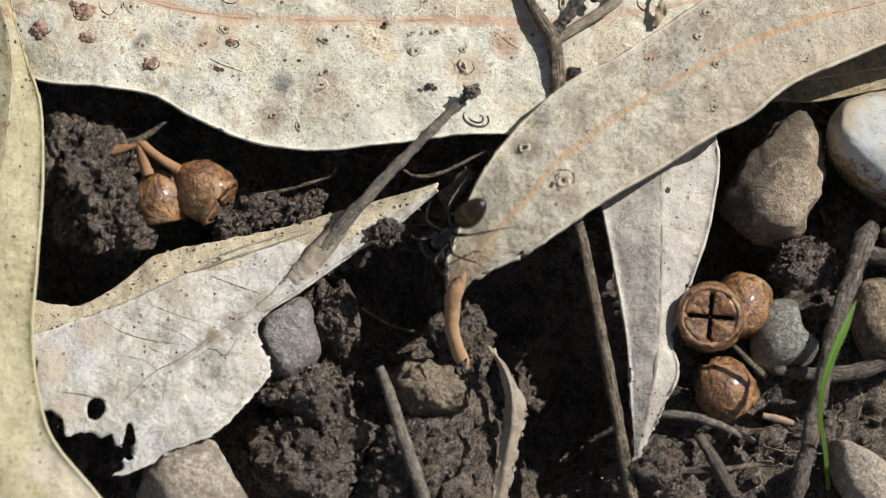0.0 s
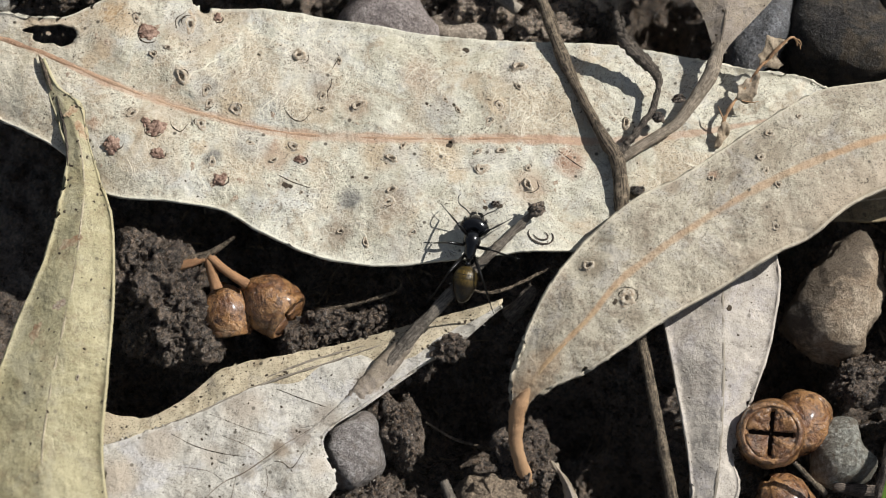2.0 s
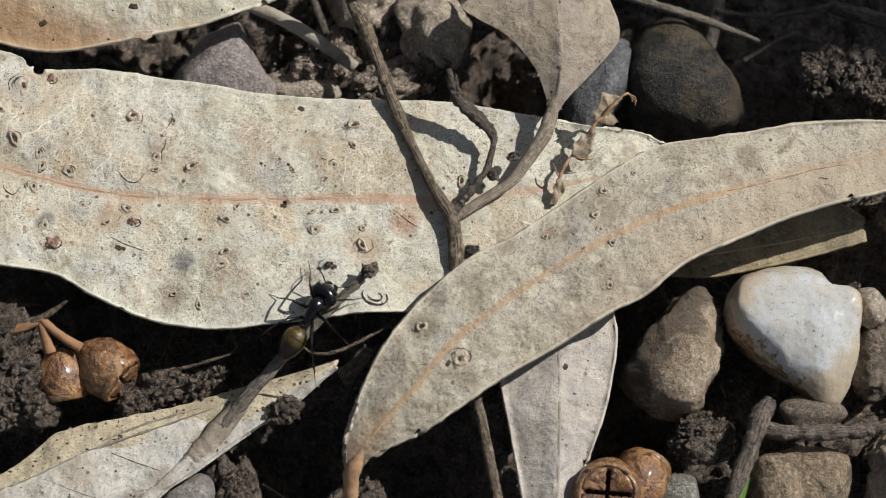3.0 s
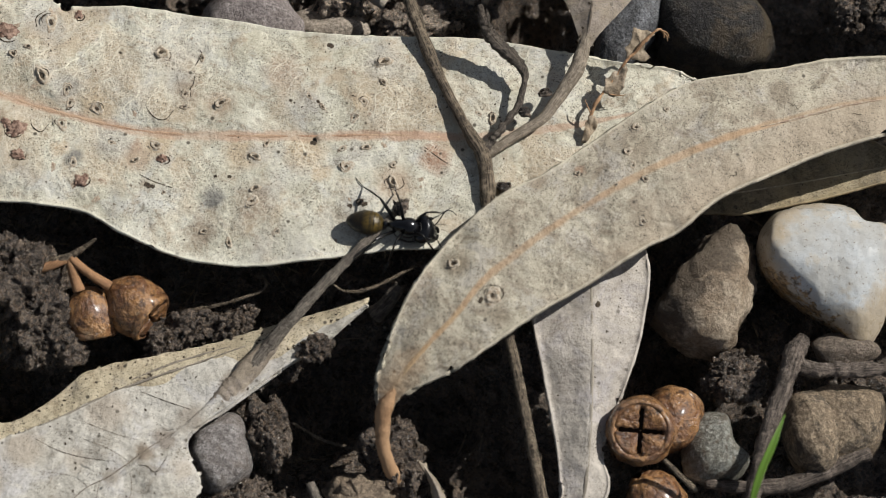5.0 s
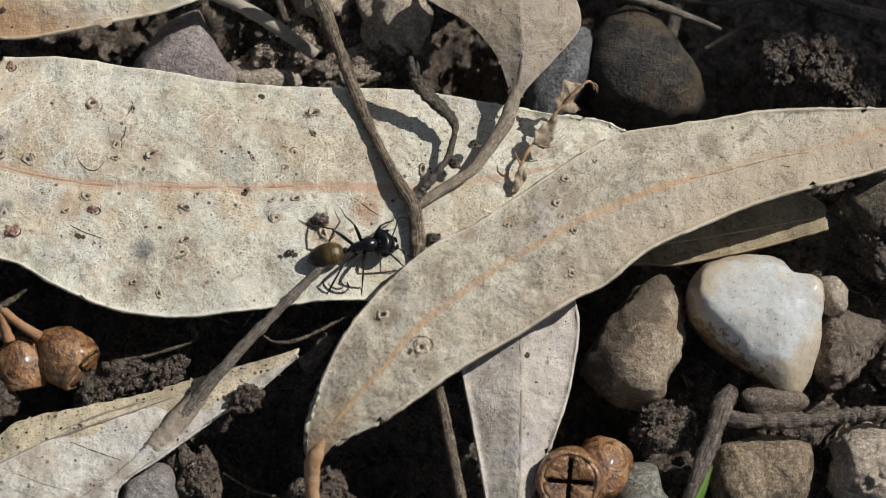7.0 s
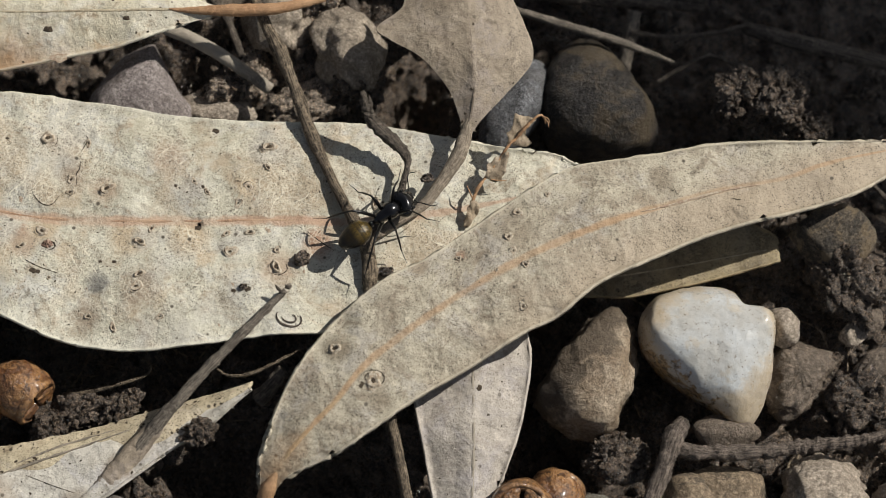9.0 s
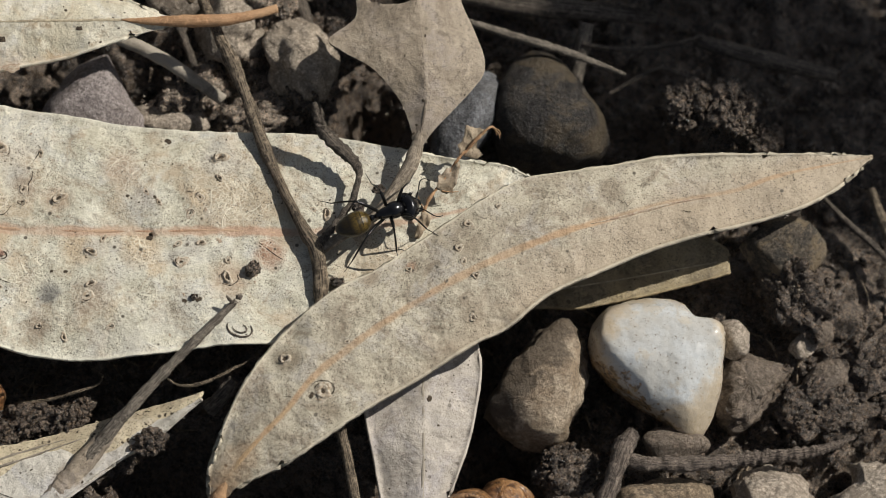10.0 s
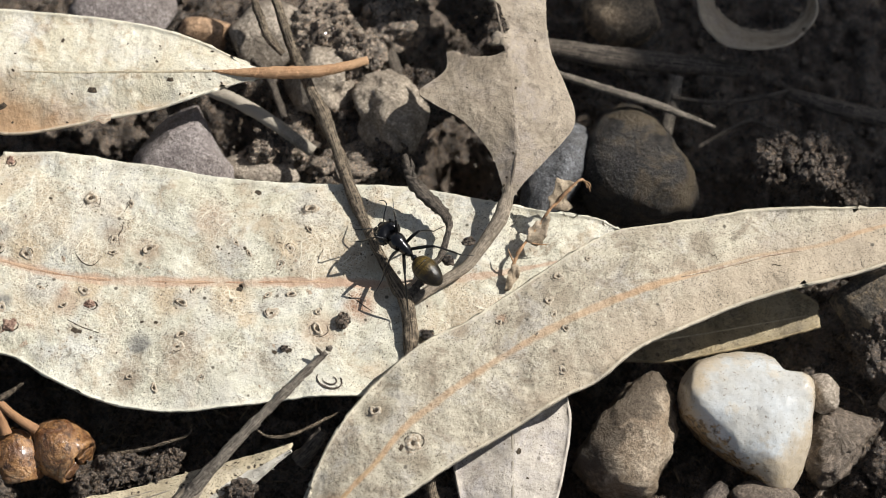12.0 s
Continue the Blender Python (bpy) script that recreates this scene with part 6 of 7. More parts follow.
def leaf_scrap():
    """The papery straw-coloured scrap on a thin orange stalk, caught on the leaf's end."""
    ob = thing("leaf_scrap", "frayed straw-coloured scrap of leaf on a thin orange stalk", "leaf scrap", "litter scraps")
    flakes = (([(22.3, 15.2), (23.0, 15.0), (23.7, 15.0), (24.2, 14.6), (23.4, 13.9), (23.2, 13.4), (23.9, 12.5), (23.4, 12.2), (22.6, 12.3), (21.6, 12.5), (21.5, 13.4), (22.1, 14.2)], 7.5, 0.33),
              ([(21.5, 11.9), (20.9, 11.5), (20.3, 11.2), (19.6, 10.7), (19.6, 10.1), (19.5, 9.5), (20.0, 9.2), (20.9, 9.2), (21.4, 10.0), (21.5, 10.5), (21.7, 11.6)], 6.5, 0.3),
              ([(18.1, 7.4), (17.8, 6.8), (17.6, 5.9), (17.3, 4.9), (17.8, 4.9), (18.5, 5.8), (19.0, 6.7), (18.7, 7.3)], 5.6, 0.3))
    for k, (outline, z, slope) in enumerate(flakes):
        part("flake", flake_mesh(outline, z, slope, 43 + k), FLAKE, ob, "pale papery flake")
    part("stalk", tube([(25.2, 14.3, 8.2), (25.1, 14.7, 8.4), (24.7, 15.0, 8.6), (24.1, 14.6, 8.6), (23.2, 13.8, 8.3), (22.3, 12.9, 7.7), (21.7, 12.4, 7.6), (20.6, 10.9, 6.7), (19.3, 9.3, 6.5), (18.9, 8.7, 6.6), (18.3, 7.5, 6.2), (17.6, 5.2, 5.4)], [0.05, 0.09, 0.13, 0.12, 0.15, 0.12, 0.16, 0.12, 0.13, 0.18, 0.14, 0.1], 8, 0.7, 3.0, n=80), STALK_TAN, ob, "thin orange stalk")
    for k, (a, b, c) in enumerate((((25.1, 14.7, 8.5), (25.4, 14.4, 8.3), (25.5, 14.0, 8.0)), ((24.9, 14.9, 8.6), (25.4, 14.7, 8.5), (25.6, 14.3, 8.2)), ((20.0, 9.3, 6.6), (20.9, 9.2, 6.5), (21.6, 9.3, 6.4)), ((18.2, 7.6, 6.4), (17.9, 8.2, 6.7), (17.7, 8.8, 6.6)))):
        part("fibre", tube([a, b, c], [0.07, 0.06, 0.03], 6, 0.3, k), STALK_TAN, ob)


leaf_scrap()


# ---- gum nuts ----
def lathe(profile, k=28, dent=0.0, seed=0.0, cap=False):
    verts, faces = [], []
    for r, z in profile:
        for j in range(k):
            w = 2 * math.pi * j / k
            p = np.array((r * math.cos(w), r * math.sin(w), z))
            verts.append(p * (1 + dent * wobble(p, 1.3, seed) + 0.4 * dent * wobble(p, 0.5, seed)))
    for i in range(len(profile) - 1):
        faces += [(i * k + j, i * k + (j + 1) % k, (i + 1) * k + (j + 1) % k, (i + 1) * k + j) for j in range(k)]
    if cap:
        faces += [tuple(range(k))[::-1], tuple(range((len(profile) - 1) * k, len(profile) * k))]
    return mesh_of("lathe", verts, faces)


def nut_body(r):
    """A round capsule, foot down the -z side and the open rim up."""
    return lathe([(0.16 * r, -1.12 * r), (0.4 * r, -1.0 * r), (0.72 * r, -0.72 * r), (0.95 * r, -0.3 * r), (1.0 * r, 0.1 * r), (0.96 * r, 0.4 * r), (0.9 * r, 0.62 * r), (0.86 * r, 0.74 * r), (0.8 * r, 0.8 * r),
                  (0.72 * r, 0.78 * r), (0.66 * r, 0.66 * r), (0.6 * r, 0.5 * r), (0.1 * r, 0.42 * r)], 30, 0.1, r)


def valve(r, w0, w1, half):
    """One of the four lids that close the capsule, domed, apart from its neighbours by a slit of even width."""
    verts, faces, k, n = [], [], 9, 7
    for i in range(n):
        rho = r * 0.735 * (0.12 + 0.88 * i / (n - 1))
        inset = math.asin(min(0.68, half * r * (1 + 0.3 * math.sin(3 * i + w0)) / rho))
        for j in range(k):
            w = w0 + inset + (w1 - w0 - 2 * inset) * j / (k - 1)
            h = 0.76 * r - 0.10 * r * (1 - i / (n - 1)) + 0.05 * r * math.sin(math.pi * j / (k - 1))
            verts.append((rho * math.cos(w), rho * math.sin(w), h + 0.06 * r * wobble((rho, w * r, 0), 0.6, w0)))
    verts += [(x, y, z - 0.16 * r) for x, y, z in verts]
    o = n * k
    for i in range(n - 1):
        for j in range(k - 1):
            q = (i * k + j, i * k + j + 1, (i + 1) * k + j + 1, (i + 1) * k + j)
            faces += [q, tuple(o + v for v in q[::-1])]
    edge = [i * k for i in range(n)] + [(n - 1) * k + j for j in range(1, k)] + [i * k + k - 1 for i in range(n - 2, -1, -1)] + list(range(k - 2, 0, -1))
    faces += [(edge[a], edge[(a + 1) % len(edge)], o + edge[(a + 1) % len(edge)], o + edge[a]) for a in range(len(edge))]
    return mesh_of("valve", verts, faces)


def gum_nut(label, at, r, m, stalk=None, open_slits=True, slit=0.05, turn=0.0):
    ob = thing("gum_nut", label, "gum nut", "gum nuts", at=at)
    ob.matrix_basis = Matrix.Translation(Vector(at) * MM) @ m
    part("body", nut_body(r), NUT, ob)
    rim = lathe([(0.74 * r, 0.70 * r), (0.76 * r, 0.80 * r), (0.81 * r, 0.83 * r), (0.88 * r, 0.76 * r), (0.92 * r, 0.62 * r), (0.88 * r, 0.56 * r)], 30, 0.06, r + 3)
    part("rim", rim, NUT_RIM, ob)
    part("hollow", lathe([(0.67 * r, 0.56 * r), (0.3 * r, 0.52 * r), (0.02 * r, 0.50 * r)], 20), NUT_DARK, ob)
    if open_slits:
        for k in range(4):
            w = math.pi / 2 * k + turn
            part("valve", valve(r, w, w + math.pi / 2, slit), NUT_FACE, ob)
    if stalk:
        part("stalk", tube(stalk, [0.3 * r, 0.2 * r, 0.2 * r], 10, 0.1), STALK_ORANGE, ob)
    return ob


def facing(x, y, z, spin=0.0):
    """A turn that points the capsule's rim along x, y, z."""
    return Vector((x, y, z)).to_track_quat("Z", "Y").to_matrix().to_4x4() @ pose(0, 0, 0, 0, 0, spin)


gum_nut("glossy brown gum nut with a cross-shaped slit, facing up", (22.5, -21.8, 1.5), 3.3, facing(-0.06, -0.2, 1), turn=0.2, slit=0.065)
gum_nut("brown gum nut behind another on the pebble", (25.6, -20.5, -0.6), 2.9, facing(0.35, 0.9, -0.55), open_slits=True)
gum_nut("brown gum nut lying on its side with open valves", (24.0, -28.0, -1.2), 2.85, facing(0.6, -0.75, -0.45))
gum_nut("glossy reddish-brown gum nut on an orange stalk", (-28.5, -10.6, 2.4), 2.5, facing(0.1, -0.95, -0.35))
gum_nut("brown gum nut with open valves on an orange stalk", (-24.5, -9.7, 2.6), 2.85, facing(0.75, -0.6, 0.08))


def nut_stalks():
    ob = thing("nut_stalk", "orange forked stalk of the gum nuts, stuck in the soil clod", "stalk", "gum nut stalks")
    part("main_stalk", tube([(-33.8, -6.9, 5.0), (-31.9, -6.2, 5.3), (-30.3, -5.8, 5.6), (-27.8, -4.3, 6.4)], [0.25, 0.42, 0.4, 0.12], 10, 0.3, 1.0), BARK_BROWN, ob)
    part("side_stalk", tube([(-30.4, -5.9, 5.5), (-30.0, -7.1, 5.0), (-29.5, -8.8, 4.4)], [0.45, 0.48, 0.58], 10, 0.1), STALK_ORANGE, ob)
    part("side_stalk", tube([(-30.2, -5.9, 5.6), (-28.5, -7.3, 5.2), (-26.6, -8.4, 4.6)], [0.4, 0.42, 0.5], 10, 0.1), STALK_ORANGE, ob)
    part("side_stalk", tube([(-33.2, -6.9, 5.2), (-31.9, -6.5, 5.4), (-30.6, -6.1, 5.5)], [0.4, 0.45, 0.35], 10, 0.1), STALK_ORANGE, ob)


nut_stalks()

# ---- stones ----
pebble("white_pebble", "white quartz pebble with a rusty brown skin on its sides",
       [(34.0, -3.8, 0.0), (35.5, -1.1, 0.0), (38.9, 0.1, 0.0), (42.7, -0.1, 0.0), (44.4, -1.8, 0.0), (47.0, -2.7, 0.0), (46.8, -6.5, 0.0), (46.2, -10.4, 0.0), (44.0, -13.5, 0.0), (41.0, -11.6, 0.0), (37.3, -9.1, 0.0), (34.6, -6.5, 0.0)],
       5.0, -5.5, QUARTZ, 3, crown=0.42, rough=0.04, flats=8, sharp=1.1)
pebble("brown_pebble", "brown sandstone pebble, darker towards one shoulder",
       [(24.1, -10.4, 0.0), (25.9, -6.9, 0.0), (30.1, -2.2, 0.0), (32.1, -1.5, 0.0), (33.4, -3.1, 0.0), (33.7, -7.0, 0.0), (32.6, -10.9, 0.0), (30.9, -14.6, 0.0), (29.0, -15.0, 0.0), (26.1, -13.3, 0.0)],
       3.6, -6, STONE_DARK_SHOULDER, 5, crown=0.5, rough=0.13, flats=8, sharp=1.0)
pebble("grey_pebble", "rounded grey pebble under the bleached leaf",
       [(-20.3, -23.4, 0.0), (-19.5, -21.3, 0.0), (-16.6, -19.7, 0.0), (-14.2, -20.2, 0.0), (-13.6, -22.9, 0.0), (-14.0, -25.3, 0.0), (-16.6, -27.4, 0.0), (-18.7, -26.9, 0.0)], 3.2, -5, STONE_STEEL, 7, crown=0.3, flats=6)
pebble("brown_pebble", "brown round pebble crusted with soil",
       [(-6.9, -26.9, 0.0), (-5.3, -25.3, 0.0), (-2.7, -25.2, 0.0), (-0.2, -26.2, 0.0), (0.1, -28.8, 0.0), (-1.9, -30.3, 0.0), (-5.1, -30.4, 0.0), (-6.5, -29.1, 0.0)], 2.0, -6, STONE_CRUST, 8, rough=0.2, flats=3)
pebble("tan_stone", "large tan weathered stone beside the bleached leaf",
       [(-30.9, -38.7, 0.0), (-29.8, -35.9, 0.0), (-27.5, -33.2, 0.0), (-25.1, -32.3, 0.0), (-23.1, -33.5, 0.0), (-21.5, -36.2, 0.0), (-20.1, -39.3, 0.0), (-22.2, -42.4, 0.0), (-27.9, -42.4, 0.0)], 3.6, -5, STONE_TAN, 9, crown=0.5, rough=0.08, flats=6)
pebble("grey_pebble", "smooth greenish-grey pebble behind the gum nuts",
       [(26.8, -21.4, 0.0), (28.7, -19.7, 0.0), (30.8, -19.9, 0.0), (31.5, -22.5, 0.0), (32.8, -24.1, 0.0), (31.7, -25.8, 0.0), (29.1, -26.3, 0.0), (26.7, -25.2, 0.0)], 1.8, -5, STONE_GREEN, 10, crown=0.45)
pebble("brown_pebble", "brown pebble beside the branch",
       [(36.4, -18.2, 0.0), (38.0, -17.6, 0.0), (40.9, -18.2, 0.0), (41.8, -21.5, 0.0), (40.7, -25.2, 0.0), (38.0, -25.7, 0.0), (36.5, -23.6, 0.0), (36.0, -20.9, 0.0)], 2.2, -5, STONE_BROWN, 11)
pebble("tan_stone", "pale flat tan stone at the foot of the grass",
       [(33.6, -32.9, 0.0), (35.7, -33.2, 0.0), (38.7, -35.1, 0.0), (41.2, -38.5, 0.0), (38.0, -40.6, 0.0), (35.5, -39.0, 0.0), (33.7, -35.8, 0.0)], 1.6, -5, STONE_TAN, 12, crown=0.35)
pebble("brown_pebble", "brown pebble half sunk in the soil",
       [(37.1, -18.1, 0.0), (41.1, -17.1, 0.0), (45.4, -17.3, 0.0), (45.6, -19.8, 0.0), (44.7, -23.1, 0.0), (40.9, -24.7, 0.0), (37.2, -21.9, 0.0)], 1.4, -6, STONE_BROWN, 13, crown=0.35, rough=0.1)
pebble("tan_stone", "rough tan stone with a dark pit",
       [(47.6, -19.3, 0.0), (48.7, -16.5, 0.0), (52.0, -15.9, 0.0), (54.7, -17.4, 0.0), (55.3, -21.0, 0.0), (52.3, -23.7, 0.0), (48.0, -22.6, 0.0)], 1.8, -6, STONE_TAN, 14, rough=0.2, flats=7)
pebble("tan_stone", "angular pale tan stone on the soil",
       [(56.3, -19.4, 0.0), (59.3, -17.8, 0.0), (59.6, -15.3, 0.0), (63.9, -16.1, 0.0), (67.6, -19.5, 0.0), (68.0, -22.7, 0.0), (62.0, -24.3, 0.0), (56.6, -22.6, 0.0)], 1.8, -6, STONE_TAN, 15, crown=0.35, rough=0.15, flats=8)
pebble("grey_stone", "mauve-grey angular stone behind the pale leaf",
       [(-17.2, 22.0, 0.0), (-16.0, 23.5, 0.0), (-12.7, 25.1, 0.0), (-11.6, 23.5, 0.0), (-9.8, 20.1, 0.0), (-7.3, 18.0, 0.0), (-8.4, 16.0, 0.0), (-13.3, 15.7, 0.0), (-18.3, 17.5, 0.0), (-18.7, 20.0, 0.0)], 3.4, -6, STONE_MAUVE, 16, crown=0.3, flats=4, sharp=0.8)
pebble("dark_stone", "large dark rounded stone in the shade",
       [(25.2, 22.1, 0.0), (26.3, 24.7, 0.0), (28.8, 25.8, 0.0), (31.3, 25.0, 0.0), (34.3, 21.3, 0.0), (36.4, 18.1, 0.0), (35.8, 14.9, 0.0), (32.2, 13.5, 0.0), (26.7, 14.1, 0.0), (24.9, 18.1, 0.0)], 3.6, -6, STONE_SLATE, 19, crown=0.5, flats=3)
stone("tan_stone", "rough grey-brown stone behind the litter", (-0.2, 27.4, 0.2), (3.6, 3.8, 3.2), 10, STONE_ROUGH, 17, 5, sub=5, lumps=((0.9, 0.32), (0.4, 0.18), (0.15, 0.06)))
stone("tan_stone", "rough grey-brown stone beside the dark stick", (6.6, 24.3, 0.0), (3.6, 4.8, 3.6), 35, STONE_ROUGH, 18, 5, sub=5, lumps=((0.9, 0.34), (0.4, 0.2), (0.15, 0.06)))
stone("grey_pebble", "smooth blue-grey pebble under the torn leaf", (22.6, 18.3, -0.2), (2.9, 5.4, 3.2), -24, STONE_GREY, 20, 3)
stone("tan_stone", "pale stone at the back of the litter", (-20.2, 35.4, -0.5), (5.4, 4.2, 3.2), 10, STONE_MAUVE, 22, 6)
stone("brown_pebble", "small orange-brown pebble at the back", (-11.9, 32.4, 0.4), (2.7, 2.2, 2.2), 10, STONE_ORANGE, 23, 5)
stone("tan_stone", "pale tan stone at the back behind the twig", (-5.7, 32.0, 0.2), (4.4, 3.6, 3.2), 20, STONE_TAN, 24, 7)
stone("tan_stone", "flat pale stone chip beside the mauve stone", (-6.7, 18.3, -0.4), (4.2, 2.2, 1.8), -8, STONE_TAN, 25, 8)
stone("tan_stone", "brown stone out of focus at the back", (29.3, 34.8, -1.0), (3.8, 3.4, 2.8), 10, STONE_BROWN, 26, 6)
stone("tan_stone", "rough grey stone at the edge of the bare soil", (53.1, 5.1, -0.6), (3.6, 4.0, 2.8), 10, STONE_DARK, 27, 6, lumps=((0.8, 0.3), (0.3, 0.14)))
pebble("tan_stone", "flat muddy brown stone set in the bare soil",
       [(46.3, -6.0, 0.0), (48.3, -4.0, 0.0), (51.3, -5.0, 0.0), (53.7, -5.5, 0.0), (52.4, -7.7, 0.0), (50.5, -10.5, 0.0), (48.3, -12.2, 0.0), (46.7, -10.4, 0.0)], -0.6, -6, STONE_MUD, 28, crown=0.3, rough=0.2, flats=7)
stone("brown_pebble", "half-sunk muddy stone in the bare soil", (57.3, -7.2, -2.4), (2.6, 1.9, 1.8), 25, STONE_MUD, 33, 7)
stone("brown_pebble", "half-sunk muddy stone in the bare soil", (56.6, -2.7, -2.2), (1.7, 1.4, 1.4), 70, STONE_MUD, 34, 7)
stone("brown_pebble", "tan stone under the stick", (41.9, -13.7, -1.6), (3.4, 1.8, 1.8), 0, STONE_MUD, 35, 6)
stone("brown_pebble", "half-sunk muddy stone in the bare soil", (63.4, -7.2, -2.8), (2.2, 2.6, 1.8), 10, STONE_MUD, 36, 7)
stone("brown_pebble", "small brown pebble beside the white pebble", (48.1, -3.6, -0.8), (1.6, 2.0, 1.8), 10, STONE_TAN, 29, 5)
stone("brown_pebble", "small pale stone chip on bare soil", (54.8, -3.9, -1.8), (1.6, 1.2, 1.0), 30, STONE_TAN, 32, 6)

# ---- unseen foliage added overhead to shade the back of the litter ----
def shade_overhang():
    ob = thing("unseen_shade_shoot", "unseen leafy shoot added high up to shade the back of the litter", "shoot")
    rng = random.Random(5)
    mesh = Leaf([(-14, 0, 0), (-8, 3, 0), (4, 3.4, -1), (15, 0, -2)], [(-14, 0, 0), (-8, 0, 1), (4, 0.3, 1), (15, 0, -2)], [(-14, 0, 0), (-8, -3, 0), (4, -3.4, -1), (15, 0, -2)], n=24, m=4, seed=2.0).mesh()
    a, e = radians(SUN_BEARING), radians(SUN_ELEVATION)
    toward = Vector((math.sin(a) * math.cos(e), math.cos(a) * math.cos(e), math.sin(e)))
    high = []
    for k, (x, y) in enumerate(SHADE):
        p = Vector((x, y, 0)) + toward * (300 + 9 * (k % 4))
        leaf = part("leaf", mesh, LEAF_OLIVE, ob)
        leaf.matrix_local = pose(p.x * MM, p.y * MM, p.z * MM, rng.uniform(-20, 20), rng.uniform(-15, 15), rng.uniform(-50, 0))
        high.append(p)
    c = sum(high, Vector()) / len(high)
    part("stem", tube([tuple(c + Vector((0, 0, 4))), tuple(c + Vector((40, 30, 10))), tuple(c + Vector((110, 70, -60))), (c.x + 150, c.y + 95, -8)], [1.0, 1.4, 1.8, 2.2], 8), BARK_BROWN, ob)
    for p in high:
        part("leaf_stalk", tube([tuple(c + Vector((2, 2, 5))), tuple((c + p) / 2 + Vector((0, 0, 6))), tuple(p)], [0.4, 0.35, 0.3], 6), BARK_BROWN, ob)


# where the added leaves' shadows should fall, x and y in mm
SHADE = [(39.9, 35.6, 0.0)[:2], (47.1, 32.7, 0.0)[:2], (53.9, 36.2, 0.0)[:2], (53.6, 27.4, 0.0)[:2], (60.0, 22.7, 0.0)[:2], (61.5, 30.9, 0.0)[:2], (47.3, 41.0, 0.0)[:2], (38.9, 41.5, 0.0)[:2], (56.3, 42.2, 0.0)[:2], (67.9, 25.6, 0.0)[:2], (42.6, 32.7, 0.0)[:2], (34.8, 33.8, 0.0)[:2], (50.6, 22.1, 0.0)[:2], (57.1, 17.5, 0.0)[:2], (32.1, 35.6, 0.0)[:2], (49.2, 28.5, 0.0)[:2], (39.6, 25.6, 0.0)[:2], (42.7, 37.4, 0.0)[:2], (50.5, 34.4, 0.0)[:2], (54.8, 31.5, 0.0)[:2], (58.3, 35.0, 0.0)[:2], (44.7, 29.7, 0.0)[:2], (45.2, 25.0, 0.0)[:2], (64.7, 27.4, 0.0)[:2], (64.4, 21.0, 0.0)[:2], (69.3, 30.9, 0.0)[:2], (70.4, 20.4, 0.0)[:2], (65.3, 16.4, 0.0)[:2], (70.1, 13.0, 0.0)[:2]]
shade_overhang()

# ---- soil clods ----
clod("large crumbly clod of dark soil with gum nuts stuck to it", (-35.2, -8.1, 1.6), (4.7, 5.2, 4.6), 0, 41, sub=6)
clod("crumbly clod of dark soil below a larger one", (-32.7, -12.2, 1.2), (3.7, 3.4, 3.2), 30, 42, sub=6)
clod("small soil clod resting on the stippled leaf", (-7.5, -14.2, 4.0), (1.5, 1.0, 0.8), 20, 43, sub=4)
clod("dark soil clod under the leaf's petiole", (-0.6, -23.8, -1.0), (2.8, 3.8, 2.4), 0, 44)
clod("dark soil clod beside the stick", (-5.1, -34.6, -2.0), (4.4, 3.6, 2.6), 50, 45)
clod("small crumbly clod beside the grey pebble", (-16.5, -28.3, 0.0), (2.4, 1.3, 1.3), 10, 63)
clod("upright crumbly clod in the hollow", (-13.6, -29.6, -1.2), (2.6, 4.4, 2.8), 12, 64)
clod("dark soil clod in the hollow", (-14.5, -33.7, -2.2), (5.2, 4.0, 2.8), 10, 46)
clod("dark soil clod beside the gum nuts", (-18.8, -11.3, -0.4), (4.4, 2.0, 2.2), 10, 47)
clod("brown soil clod beside the gum nuts", (-15.3, -11.3, 0.3), (2.4, 1.5, 1.6), 60, 65)
clod("brown soil clod at the foot of the gum nuts", (-21.4, -13.0, 0.4), (2.2, 1.3, 1.4), 20, 66)
clod("knobbly dark soil clod at the back in the shade", (44.3, 19.1, 0.6), (2.5, 2.6, 3.0), 0, 48, sub=6, cells=2.4)
clod("knobbly dark soil clod at the back in the shade", (48.1, 18.1, 0.8), (3.4, 3.0, 3.2), 60, 49, sub=6, cells=2.6)
clod("knobbly dark soil clod at the back in the shade", (51.3, 16.2, -0.5), (2.0, 1.4, 1.6), 20, 62, cells=2.6)
clod("damp dark clod under the cream leaf", (-43.6, 22.2, 1.2), (5.0, 3.0, 2.6), 15, 81)
clod("damp dark clod at the foot of the pale leaf", (-48.6, 23.4, 0.8), (3.4, 2.8, 2.4), 40, 82)
stone("grey_stone", "grey weathered stone beside the base of the pale leaf", (-52.6, 22.0, 1.2), (3.4, 3.0, 3.0), 20, STONE_PALE, 38, 6)
clod("dark soil clod on the bare soil", (54.4, 1.0, -1.2), (3.0, 4.4, 2.6), 20, 50)
clod("dark soil clod by the petiole of the torn leaf", (15.9, 35.2, -0.5), (3.6, 3.0, 2.2), 0, 51)
clod("dry soil clod behind the pale leaf", (2.5, 19.1, -1.2), (4.2, 2.2, 2.2), 10, 52, mat=DRY_CLOD)
clod("dry grey-brown soil clod behind the litter", (-0.9, 32.5, 0.4), (3.4, 3.0, 2.6), 10, 71, mat=DRY_CLOD)
clod("dry grey-brown soil clod behind the litter", (2.8, 30.3, 0.6), (2.6, 3.2, 2.6), 40, 72, mat=DRY_CLOD)
clod("dry grey-brown soil clod beside the twig", (-3.0, 22.9, -1.6), (3.2, 2.2, 2.2), 70, 73, mat=DRY_CLOD)
